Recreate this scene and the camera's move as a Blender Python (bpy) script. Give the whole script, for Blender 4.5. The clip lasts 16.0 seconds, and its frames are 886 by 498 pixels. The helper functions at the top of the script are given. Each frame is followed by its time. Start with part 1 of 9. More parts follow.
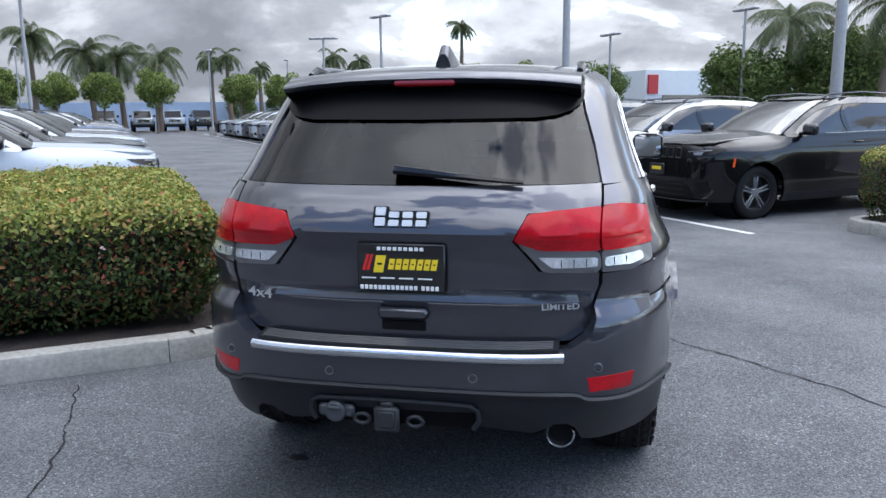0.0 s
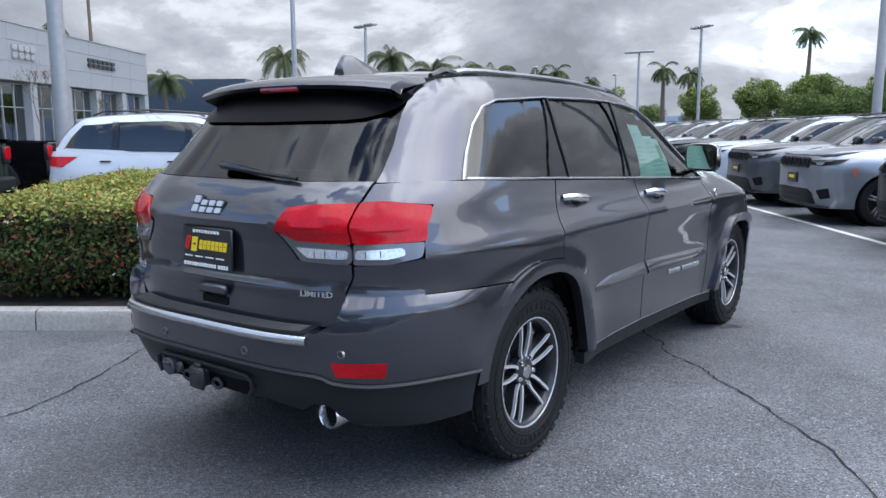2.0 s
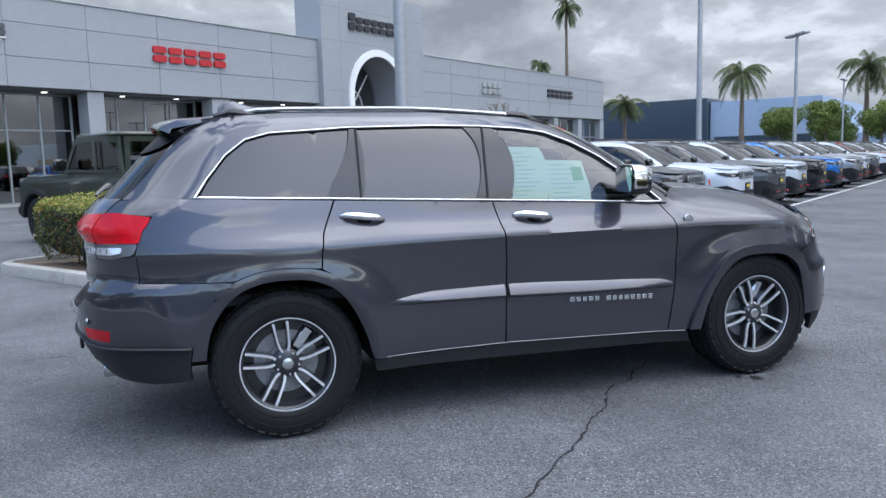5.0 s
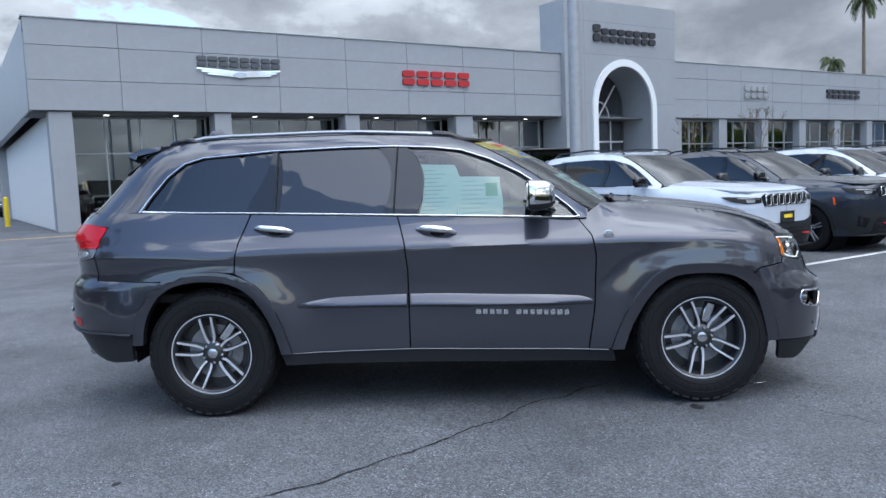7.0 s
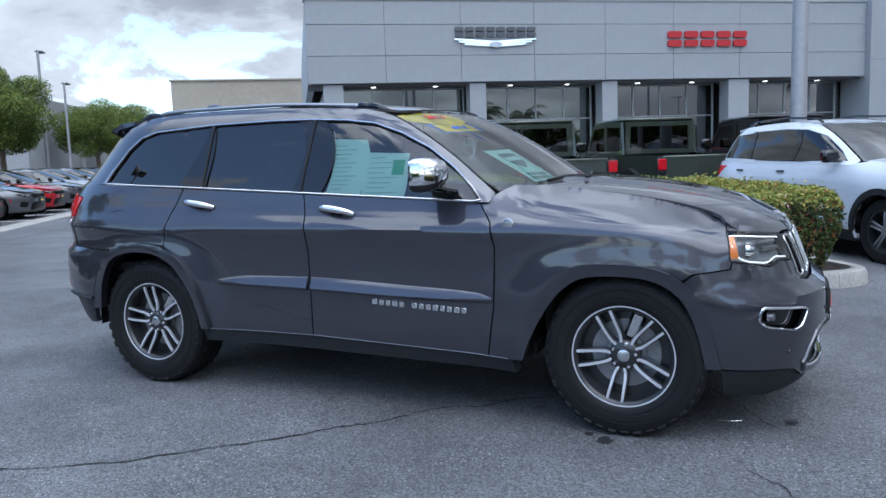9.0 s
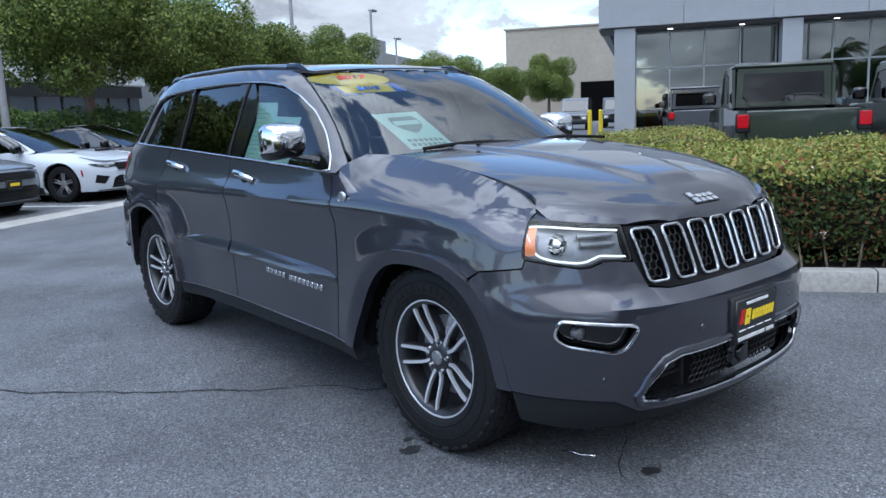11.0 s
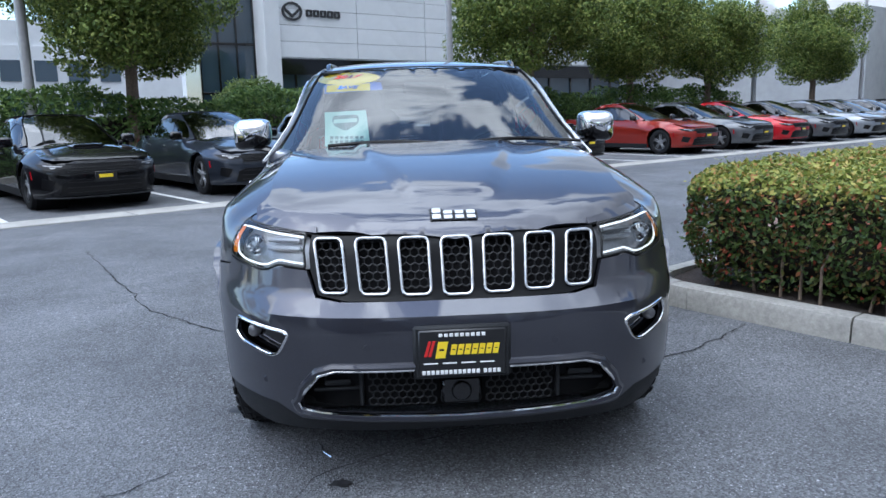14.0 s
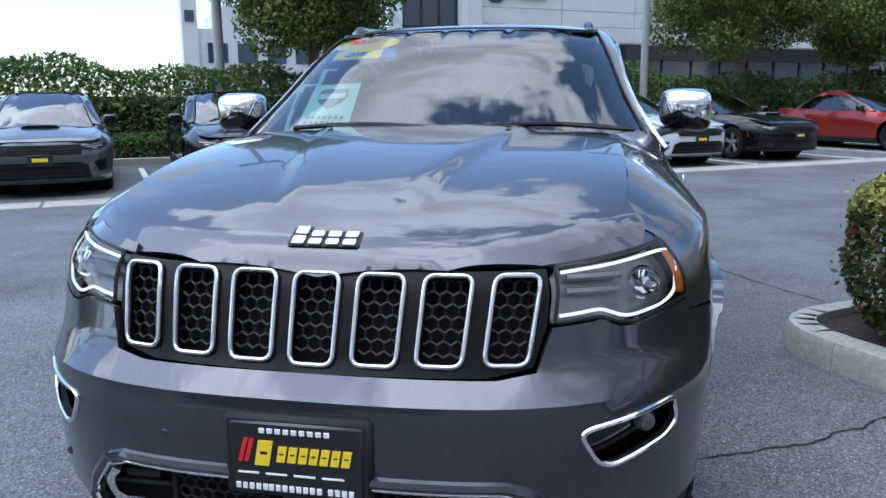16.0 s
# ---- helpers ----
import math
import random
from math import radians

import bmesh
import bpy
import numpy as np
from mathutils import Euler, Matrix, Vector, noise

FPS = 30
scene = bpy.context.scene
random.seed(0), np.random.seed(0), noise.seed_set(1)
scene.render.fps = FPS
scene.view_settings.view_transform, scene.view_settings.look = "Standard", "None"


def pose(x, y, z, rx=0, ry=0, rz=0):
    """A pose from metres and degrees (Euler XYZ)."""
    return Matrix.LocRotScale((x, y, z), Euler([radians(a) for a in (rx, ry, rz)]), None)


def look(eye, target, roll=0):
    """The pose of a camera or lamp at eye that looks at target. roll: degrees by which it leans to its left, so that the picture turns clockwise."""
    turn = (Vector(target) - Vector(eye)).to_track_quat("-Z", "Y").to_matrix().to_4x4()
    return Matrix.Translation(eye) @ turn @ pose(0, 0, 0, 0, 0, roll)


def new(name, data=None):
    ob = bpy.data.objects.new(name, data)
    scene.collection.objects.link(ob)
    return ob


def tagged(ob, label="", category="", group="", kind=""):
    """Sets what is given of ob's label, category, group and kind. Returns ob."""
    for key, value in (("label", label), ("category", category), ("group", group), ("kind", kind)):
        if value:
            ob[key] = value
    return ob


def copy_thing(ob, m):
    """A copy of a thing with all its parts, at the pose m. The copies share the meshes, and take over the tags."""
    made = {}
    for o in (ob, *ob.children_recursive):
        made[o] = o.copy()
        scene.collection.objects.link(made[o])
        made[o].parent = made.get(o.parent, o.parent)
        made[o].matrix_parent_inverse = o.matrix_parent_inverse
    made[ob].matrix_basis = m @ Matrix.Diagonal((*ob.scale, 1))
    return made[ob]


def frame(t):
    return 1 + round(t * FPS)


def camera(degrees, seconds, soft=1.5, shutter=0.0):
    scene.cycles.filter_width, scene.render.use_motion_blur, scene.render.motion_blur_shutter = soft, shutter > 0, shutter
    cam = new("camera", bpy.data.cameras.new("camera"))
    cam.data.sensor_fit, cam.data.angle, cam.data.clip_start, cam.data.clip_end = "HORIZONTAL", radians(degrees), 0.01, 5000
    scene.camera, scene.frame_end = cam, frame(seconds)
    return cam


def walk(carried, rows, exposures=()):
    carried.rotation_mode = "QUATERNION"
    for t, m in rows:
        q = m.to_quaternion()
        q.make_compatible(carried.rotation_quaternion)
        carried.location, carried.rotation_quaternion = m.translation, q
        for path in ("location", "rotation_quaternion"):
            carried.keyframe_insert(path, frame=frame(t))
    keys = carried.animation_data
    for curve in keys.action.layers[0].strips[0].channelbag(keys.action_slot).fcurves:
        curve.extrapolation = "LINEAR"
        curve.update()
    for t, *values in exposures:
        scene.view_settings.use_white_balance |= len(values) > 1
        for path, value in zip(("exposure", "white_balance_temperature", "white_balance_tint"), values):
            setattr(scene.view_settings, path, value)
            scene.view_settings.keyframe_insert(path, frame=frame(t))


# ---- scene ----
cam = camera(60.0, 16.0)
PATH = [
    (0, (0.641, -4.904, 1.497), (0.251, -2.974, 1.147), -0.6),
    (0.5, (1.038, -4.818, 1.487), (0.463, -2.934, 1.142), -0.3),
    (1, (1.511, -4.703, 1.479), (0.734, -2.891, 1.144), -0.1),
    (1.5, (1.994, -4.509, 1.452), (1.012, -2.796, 1.131), -0.2),
    (2, (2.503, -4.292, 1.436), (1.33, -2.702, 1.13), -0.3),
    (2.5, (2.966, -3.991, 1.427), (1.619, -2.542, 1.135), -0.4),
    (3, (3.414, -3.642, 1.421), (1.916, -2.347, 1.14), -0.4),
    (3.5, (3.789, -3.228, 1.41), (2.164, -2.094, 1.138), -0.7),
    (4, (4.155, -2.801, 1.402), (2.423, -1.836, 1.143), -1.1),
    (4.5, (4.488, -2.359, 1.393), (2.67, -1.562, 1.15), -1.5),
    (4.7, (4.599, -2.181, 1.41), (2.753, -1.451, 1.17), -1.5),
    (6.8, (5.395, -0.084, 1.375), (3.403, -0.086, 1.194), -2.4),
    (7, (5.363, 0.127, 1.371), (3.373, 0.051, 1.191), -2.4),
    (7.5, (5.229, 0.673, 1.362), (3.255, 0.409, 1.175), -2.4),
    (8, (5.014, 1.2, 1.358), (3.077, 0.745, 1.157), -2.3),
    (8.5, (4.757, 1.705, 1.345), (2.875, 1.063, 1.128), -2.2),
    (9, (4.436, 2.159, 1.34), (2.627, 1.338, 1.106), -1.9),
    (9.2, (4.298, 2.327, 1.337), (2.524, 1.436, 1.096), -1.8),
    (11.3, (2.493, 3.973, 1.349), (1.325, 2.382, 1.021), -1.9),
    (11.5, (2.301, 4.102, 1.304), (1.21, 2.455, 0.988), -1.5),
    (12, (1.816, 4.373, 1.313), (0.93, 2.61, 0.986), -1.0),
    (12.5, (1.33, 4.566, 1.332), (0.657, 2.714, 0.995), -0.9),
    (13, (0.862, 4.733, 1.353), (0.394, 2.819, 1.009), -0.9),
    (13.5, (0.469, 4.805, 1.354), (0.179, 2.857, 1.006), -1.1),
    (14, (0.243, 4.886, 1.362), (0.1, 2.922, 1.01), -1.4),
    (14.5, (0.133, 4.908, 1.359), (0.107, 2.94, 1.002), -1.4),
    (15, (-0.019, 4.726, 1.325), (0.068, 2.762, 0.959), -1.2),
    (15.5, (-0.278, 4.323, 1.314), (-0.058, 2.371, 0.939), -0.8),
    (16, (-0.62, 3.809, 1.309), (-0.234, 1.884, 0.928), -0.4),
]
EXPOSURES = [(0.0, 1.12, 6050, 10), (3.0, 1.14, 6000, 10), (7.0, 0.88, 5750, 8), (9.0, 0.84, 5600, 8), (12.0, 0.90, 5600, 8), (14.5, 1.06, 5650, 8), (16.0, 0.90, 5550, 8)]
walk(cam, [(t, look(eye, target, roll)) for t, eye, target, roll in PATH], EXPOSURES)

# ---- world, sun ----
SUN_DIR = Vector((0.52, 0.34, 0.95)).normalized()
world = bpy.data.worlds.new("world")
scene.world = world
world.use_nodes = True


def sky_nodes():
    nt = world.node_tree
    nt.nodes.clear()
    N, L = nt.nodes, nt.links
    out = N.new("ShaderNodeOutputWorld")
    bg = N.new("ShaderNodeBackground")
    bg.inputs[1].default_value = 0.124
    sky = N.new("ShaderNodeTexSky")
    sky.sky_type = 'NISHITA'
    sky.sun_disc = False
    sky.sun_elevation = math.asin(SUN_DIR.z)
    sky.sun_rotation = math.atan2(SUN_DIR.x, SUN_DIR.y)
    co = N.new("ShaderNodeTexCoord")
    sep = N.new("ShaderNodeSeparateXYZ")
    L.new(co.outputs["Generated"], sep.inputs[0])
    zz = N.new("ShaderNodeMath"); zz.operation = 'MAXIMUM'; zz.inputs[1].default_value = 0.0
    L.new(sep.outputs[2], zz.inputs[0])
    za = N.new("ShaderNodeMath"); za.operation = 'ADD'; za.inputs[1].default_value = 0.42
    L.new(zz.outputs[0], za.inputs[0])
    dv = N.new("ShaderNodeVectorMath"); dv.operation = 'DIVIDE'
    cmb = N.new("ShaderNodeCombineXYZ")
    for i in range(3):
        L.new(za.outputs[0], cmb.inputs[i])
    L.new(co.outputs["Generated"], dv.inputs[0])
    L.new(cmb.outputs[0], dv.inputs[1])

    def noise_tex(scale, detail, rough, shift, warp=0.0):
        mp = N.new("ShaderNodeMapping")
        mp.inputs["Location"].default_value = shift
        L.new(dv.outputs[0], mp.inputs[0])
        t = N.new("ShaderNodeTexNoise")
        t.inputs["Scale"].default_value = scale
        t.inputs["Detail"].default_value = detail
        t.inputs["Roughness"].default_value = rough
        t.inputs["Distortion"].default_value = warp
        L.new(mp.outputs[0], t.inputs["Vector"])
        return t

    def ramp(src, stops):
        r = N.new("ShaderNodeValToRGB")
        cr = r.color_ramp
        while len(cr.elements) < len(stops):
            cr.elements.new(0.5)
        for e, (p, c) in zip(cr.elements, stops):
            e.position = p
            e.color = (c[0], c[1], c[2], 1)
        L.new(src, r.inputs[0])
        return r

    cover = noise_tex(2.5, 12, 0.56, (3.1, 0.4, 0.0), 0.25)
    # the cloud deck is closed over the far lot and the showroom and breaks up towards the sedans
    lean = N.new("ShaderNodeVectorMath"); lean.operation = 'DOT_PRODUCT'
    lean.inputs[1].default_value = (-0.085, 0.12, 0.022)
    L.new(co.outputs["Generated"], lean.inputs[0])
    sm = N.new("ShaderNodeMath"); sm.operation = 'ADD'
    L.new(cover.outputs["Fac"], sm.inputs[0]); L.new(lean.outputs["Value"], sm.inputs[1])
    cov = ramp(sm.outputs[0], [(0.450, (0, 0, 0)), (0.485, (1, 1, 1))])
    # thin edges are white, thick middles grey, with a second run of folds
    shade = noise_tex(3.4, 10, 0.6, (1.3, 7.7, 2.0), 0.3)
    fold = N.new("ShaderNodeMath"); fold.operation = 'MULTIPLY_ADD'
    fold.inputs[1].default_value, fold.inputs[2].default_value = 0.42, -0.21
    L.new(shade.outputs["Fac"], fold.inputs[0])
    sh2 = N.new("ShaderNodeMath"); sh2.operation = 'ADD'
    L.new(fold.outputs[0], sh2.inputs[0]); L.new(sm.outputs[0], sh2.inputs[1])
    tone = ramp(sh2.outputs[0], [(0.44, (9.6, 9.75, 9.95)), (0.53, (8.0, 8.15, 8.45)), (0.58, (5.9, 6.05, 6.35)), (0.67, (4.6, 4.75, 5.1)), (0.78, (3.3, 3.45, 3.75))])
    # clouds are brighter overhead than low down
    near = N.new("ShaderNodeVectorMath"); near.operation = 'DOT_PRODUCT'
    near.inputs[1].default_value = Vector((0.16, 0.04, 0.98))
    L.new(co.outputs["Generated"], near.inputs[0])
    gleam = N.new("ShaderNodeMapRange")
    gleam.inputs[1].default_value, gleam.inputs[2].default_value = 0.4, 1.0
    gleam.inputs[3].default_value, gleam.inputs[4].default_value = 0.38, 1.9
    gleam.interpolation_type = 'SMOOTHSTEP'
    L.new(near.outputs["Value"], gleam.inputs[0])
    lit = N.new("ShaderNodeVectorMath"); lit.operation = 'SCALE'
    L.new(tone.outputs[0], lit.inputs[0]); L.new(gleam.outputs[0], lit.inputs[3])
    mix = N.new("ShaderNodeMix"); mix.data_type = 'RGBA'
    L.new(cov.outputs[0], mix.inputs[0])
    clear = N.new("ShaderNodeVectorMath"); clear.operation = 'SCALE'
    clear.inputs[3].default_value = 1.35
    L.new(sky.outputs[0], clear.inputs[0])
    L.new(clear.outputs[0], mix.inputs[6])
    L.new(lit.outputs[0], mix.inputs[7])
    L.new(mix.outputs[2], bg.inputs[0])
    L.new(bg.outputs[0], out.inputs[0])


sky_nodes()
sun = new("sun", bpy.data.lights.new("sun", 'SUN'))
sun.data.energy = 0.75
sun.data.angle = radians(72)
sun.data.color = (1.0, 0.95, 0.88)
sun.matrix_world = look(SUN_DIR * 50, (0, 0, 0))

# ---- lot frame: u along the shop front, v towards it ----
LOT = Matrix.Rotation(math.atan2(0.82, -0.57), 4, 'Z')


def lot(u, v, z=0.0, heading=0.0):
    """A pose in the lot's frame; heading 0 turns a thing's forward (+y) to +v."""
    return LOT @ pose(u, v, z, 0, 0, heading)


# ---- materials ----
def material(name, base=(0.5, 0.5, 0.5), rough=0.5, metal=0.0, coat=0.0, spec=0.5, emit=None, strength=1.0):
    m = bpy.data.materials.new(name)
    m.use_nodes = True
    b = m.node_tree.nodes["Principled BSDF"]
    b.inputs["Base Color"].default_value = (*base, 1)
    b.inputs["Roughness"].default_value = rough
    b.inputs["Metallic"].default_value = metal
    b.inputs["Coat Weight"].default_value = coat
    b.inputs["Coat Roughness"].default_value = 0.02
    b.inputs["Specular IOR Level"].default_value = spec
    if emit:
        b.inputs["Emission Color"].default_value = (*emit, 1)
        b.inputs["Emission Strength"].default_value = strength
    return m


def textured(m, scale=20.0, amount=0.3, bump=0.0, dist=0.01, scale2=None, amount2=0.0, rough_amount=0.0, per_object=0.0):
    """Variation of base colour at two scales, bump and roughness in object space."""
    nt = m.node_tree
    N, L = nt.nodes, nt.links
    b = N["Principled BSDF"]
    base = tuple(b.inputs["Base Color"].default_value)
    co = N.new("ShaderNodeTexCoord")
    val = None
    for sc, am in ((scale, amount), (scale2, amount2)):
        if not sc:
            continue
        t = N.new("ShaderNodeTexNoise")
        t.inputs["Scale"].default_value = sc
        t.inputs["Detail"].default_value = 6
        t.inputs["Roughness"].default_value = 0.65
        L.new(co.outputs["Object"], t.inputs["Vector"])
        r = N.new("ShaderNodeMapRange")
        r.inputs[1].default_value, r.inputs[2].default_value = 0.3, 0.7
        r.inputs[3].default_value, r.inputs[4].default_value = 1 - am, 1 + am
        L.new(t.outputs["Fac"], r.inputs[0])
        if val is None:
            val, first = r.outputs[0], t
        else:
            mu = N.new("ShaderNodeMath"); mu.operation = 'MULTIPLY'
            L.new(val, mu.inputs[0]); L.new(r.outputs[0], mu.inputs[1])
            val = mu.outputs[0]
    if per_object:
        oi = N.new("ShaderNodeObjectInfo")
        r = N.new("ShaderNodeMapRange")
        r.inputs[3].default_value, r.inputs[4].default_value = 1 - per_object, 1 + per_object
        L.new(oi.outputs["Random"], r.inputs[0])
        mu = N.new("ShaderNodeMath"); mu.operation = 'MULTIPLY'
        L.new(val, mu.inputs[0]); L.new(r.outputs[0], mu.inputs[1])
        val = mu.outputs[0]
    sc = N.new("ShaderNodeVectorMath"); sc.operation = 'SCALE'
    sc.inputs[0].default_value = base[:3]
    L.new(val, sc.inputs[3])
    L.new(sc.outputs[0], b.inputs["Base Color"])
    if bump:
        bp = N.new("ShaderNodeBump")
        bp.inputs["Strength"].default_value = bump
        bp.inputs["Distance"].default_value = dist
        L.new(first.outputs["Fac"], bp.inputs["Height"])
        L.new(bp.outputs[0], b.inputs["Normal"])
    if rough_amount:
        r = N.new("ShaderNodeMapRange")
        r.inputs[1].default_value, r.inputs[2].default_value = 0.3, 0.7
        rr = b.inputs["Roughness"].default_value
        r.inputs[3].default_value, r.inputs[4].default_value = max(0.02, rr - rough_amount), min(1, rr + rough_amount)
        L.new(first.outputs["Fac"], r.inputs[0])
        L.new(r.outputs[0], b.inputs["Roughness"])
    return m


def glass(name, tint, ior=1.5, haze=0.0):
    """Thin pane: tinted view through it, mirror gloss by Fresnel."""
    m = bpy.data.materials.new(name)
    m.use_nodes = True
    nt = m.node_tree
    N, L = nt.nodes, nt.links
    N.remove(N["Principled BSDF"])
    tr = N.new("ShaderNodeBsdfTransparent")
    tr.inputs[0].default_value = (*tint, 1)
    gl = N.new("ShaderNodeBsdfGlossy")
    gl.inputs[0].default_value = (1, 1, 1, 1)
    gl.inputs["Roughness"].default_value = 0.0 + haze
    fr = N.new("ShaderNodeFresnel")
    fr.inputs[0].default_value = ior
    mx = N.new("ShaderNodeMixShader")
    L.new(fr.outputs[0], mx.inputs[0])
    L.new(tr.outputs[0], mx.inputs[1])
    L.new(gl.outputs[0], mx.inputs[2])
    L.new(mx.outputs[0], N["Material Output"].inputs[0])
    return m


def flake_paint(name, base, metal=0.75, rough=0.32, coat_ior=1.5):
    m = material(name, base, rough, metal, coat=1.0, spec=0.08)
    nt = m.node_tree
    N, L = nt.nodes, nt.links
    b = N["Principled BSDF"]
    b.inputs["Coat Roughness"].default_value = 0.015
    b.inputs["Coat IOR"].default_value = coat_ior
    co = N.new("ShaderNodeTexCoord")
    v = N.new("ShaderNodeTexVoronoi")
    v.inputs["Scale"].default_value = 900
    L.new(co.outputs["Object"], v.inputs["Vector"])
    r = N.new("ShaderNodeMapRange")
    r.inputs[3].default_value, r.inputs[4].default_value = 0.8, 1.25
    L.new(v.outputs["Color"], r.inputs[0])
    n = N.new("ShaderNodeTexNoise")
    n.inputs["Scale"].default_value = 1.7
    n.inputs["Detail"].default_value = 5
    L.new(co.outputs["Object"], n.inputs["Vector"])
    r2 = N.new("ShaderNodeMapRange")
    r2.inputs[1].default_value, r2.inputs[2].default_value = 0.3, 0.7
    r2.inputs[3].default_value, r2.inputs[4].default_value = rough - 0.03, rough + 0.05
    L.new(n.outputs["Fac"], r2.inputs[0])
    L.new(r2.outputs[0], b.inputs["Roughness"])
    sc = N.new("ShaderNodeVectorMath"); sc.operation = 'SCALE'
    sc.inputs[0].default_value = base
    L.new(r.outputs[0], sc.inputs[3])
    L.new(sc.outputs[0], b.inputs["Base Color"])
    return m


M = {}
M["paint"] = flake_paint("granite_paint", (0.050, 0.051, 0.065), 0.7, 0.32, 1.65)
M["dark_trim"] = textured(material("dark_grey_trim", (0.016, 0.017, 0.020), 0.42, spec=0.3), 200, 0.1)
M["bright"] = material("bright_trim", (0.66, 0.67, 0.69), 0.2, 0.85)
M["badge_silver"] = material("silver_badge", (0.55, 0.56, 0.58), 0.38, 0.7)
M["rail"] = textured(material("anodised_rail", (0.36, 0.37, 0.39), 0.3, 0.9), 60, 0.05)
M["bezel"] = material("lamp_bezel_grey", (0.13, 0.13, 0.14), 0.3, 0.4, coat=1.0)
M["lens_silver"] = textured(material("silvered_clear_lens", (0.72, 0.74, 0.78), 0.16, 0.55, coat=1.0), 90, 0.25)
M["lamp_grey"] = textured(material("lamp_inside_grey", (0.26, 0.265, 0.28), 0.3, 0.5), 25, 0.25)
M["mesh_black"] = material("mesh_black", (0.010, 0.010, 0.011), 0.5, 0.0, spec=0.3)
M["satin_black"] = material("satin_black_plastic", (0.006, 0.006, 0.007), 0.28, spec=0.22)
M["hitch_grey"] = textured(material("cast_hitch_grey", (0.022, 0.023, 0.026), 0.5), 90, 0.2)
M["socket_grey"] = material("socket_grey_plastic", (0.05, 0.053, 0.06), 0.5)
M["frit_black"] = material("frit_black", (0.004, 0.004, 0.005), 0.35, spec=0.06)
M["marker_orange"] = material("orange_marker_lens", (0.75, 0.10, 0.015), 0.2, spec=0.3)
M["faint_ink"] = material("faint_ink", (0.27, 0.46, 0.42), 0.7)
M["white"] = flake_paint("white_paint", (0.50, 0.535, 0.585), 0.0, 0.4, 1.4)
M["silver"] = flake_paint("silver_paint", (0.27, 0.285, 0.31), 0.6, coat_ior=1.4)
M["black"] = flake_paint("black_paint", (0.003, 0.003, 0.004), 0.0, coat_ior=1.42)
M["grey"] = flake_paint("grey_paint", (0.10, 0.105, 0.115), 0.6)
M["blue"] = flake_paint("blue_paint", (0.02, 0.16, 0.5), 0.4)
M["red"] = flake_paint("red_paint", (0.45, 0.012, 0.02), 0.3)
M["orange"] = flake_paint("burnt_orange_paint", (0.24, 0.020, 0.013), 0.4)
M["lime"] = flake_paint("lime_paint", (0.32, 0.68, 0.05), 0.1)
M["olive"] = flake_paint("olive_paint", (0.04, 0.05, 0.038), 0.3)
M["navy"] = flake_paint("navy_grey_paint", (0.03, 0.036, 0.05), 0.5)
M["chrome"] = material("chrome", (0.86, 0.86, 0.88), 0.06, 1.0)
M["satin"] = textured(material("satin_metal", (0.62, 0.63, 0.65), 0.24, 1.0), 60, 0.05)
M["machined"] = textured(material("machined_alloy", (0.62, 0.63, 0.66), 0.34, 0.45, coat=0.5), 90, 0.06)
M["pocket"] = material("dark_alloy_pocket", (0.028, 0.029, 0.032), 0.35, 0.4, coat=0.4)
M["plastic"] = textured(material("grained_black_plastic", (0.018, 0.019, 0.021), 0.55), 300, 0.25, 0.25, 0.002)
M["gloss"] = material("gloss_black", (0.005, 0.005, 0.006), 0.08, 0, coat=0.3)
M["rubber"] = textured(material("tyre_rubber", (0.011, 0.011, 0.012), 0.6), 40, 0.3, 0.3, 0.004, rough_amount=0.12)
# near-black colour that holds the shade inside openings and hollows
M["void"] = material("cavity_shade", (0.006, 0.006, 0.007), 0.9)
M["under"] = textured(material("underbody", (0.02, 0.02, 0.021), 0.8), 12, 0.5)
M["glass_clear"] = glass("window_glass", (0.55, 0.64, 0.64), 1.75)
M["glass_screen"] = glass("windscreen_glass", (0.46, 0.57, 0.58), 1.75)
M["glass_bright"] = glass("parked_windscreen_glass", (0.16, 0.19, 0.185), 2.5)
M["glass_dark"] = glass("privacy_glass", (0.012, 0.014, 0.017), 1.78)
M["glass_mid"] = glass("rear_window_glass", (0.06, 0.066, 0.066), 1.38)
M["lens_clear"] = glass("clear_lens", (0.92, 0.95, 0.97), 1.45)
M["red_lens"] = textured(material("red_lens", (0.44, 0.003, 0.010), 0.2, 0.0, coat=0.32, spec=0.2), 7, 0.25, scale2=120, amount2=0.2)
M["red_dark"] = material("deep_red_lens", (0.3, 0.003, 0.008), 0.1, 0, coat=1.0)
M["amber"] = material("amber_lens", (0.9, 0.25, 0.01), 0.15, 0, coat=1.0)
M["lamp_white"] = material("lit_lamp_strip", (0.9, 0.9, 0.9), 0.3, emit=(1.0, 0.97, 0.92), strength=0.5)
M["reflector"] = material("lamp_reflector", (0.75, 0.77, 0.8), 0.12, 1.0)
M["mirror"] = material("mirror", (0.9, 0.9, 0.9), 0.01, 1.0)
M["interior"] = textured(material("dark_upholstery", (0.03, 0.03, 0.032), 0.7), 80, 0.2)
M["mint"] = textured(material("mint_paper", (0.46, 0.64, 0.59), 0.7), 8, 0.03)
M["ink"] = material("printed_ink", (0.12, 0.2, 0.2), 0.7)
M["green_ink"] = material("green_ink", (0.05, 0.35, 0.2), 0.7)
M["yellow"] = material("yellow_vinyl", (0.85, 0.62, 0.02), 0.45)
M["blue_vinyl"] = material("blue_vinyl", (0.02, 0.14, 0.6), 0.45)
M["red_ink"] = material("red_ink", (0.6, 0.02, 0.02), 0.5)
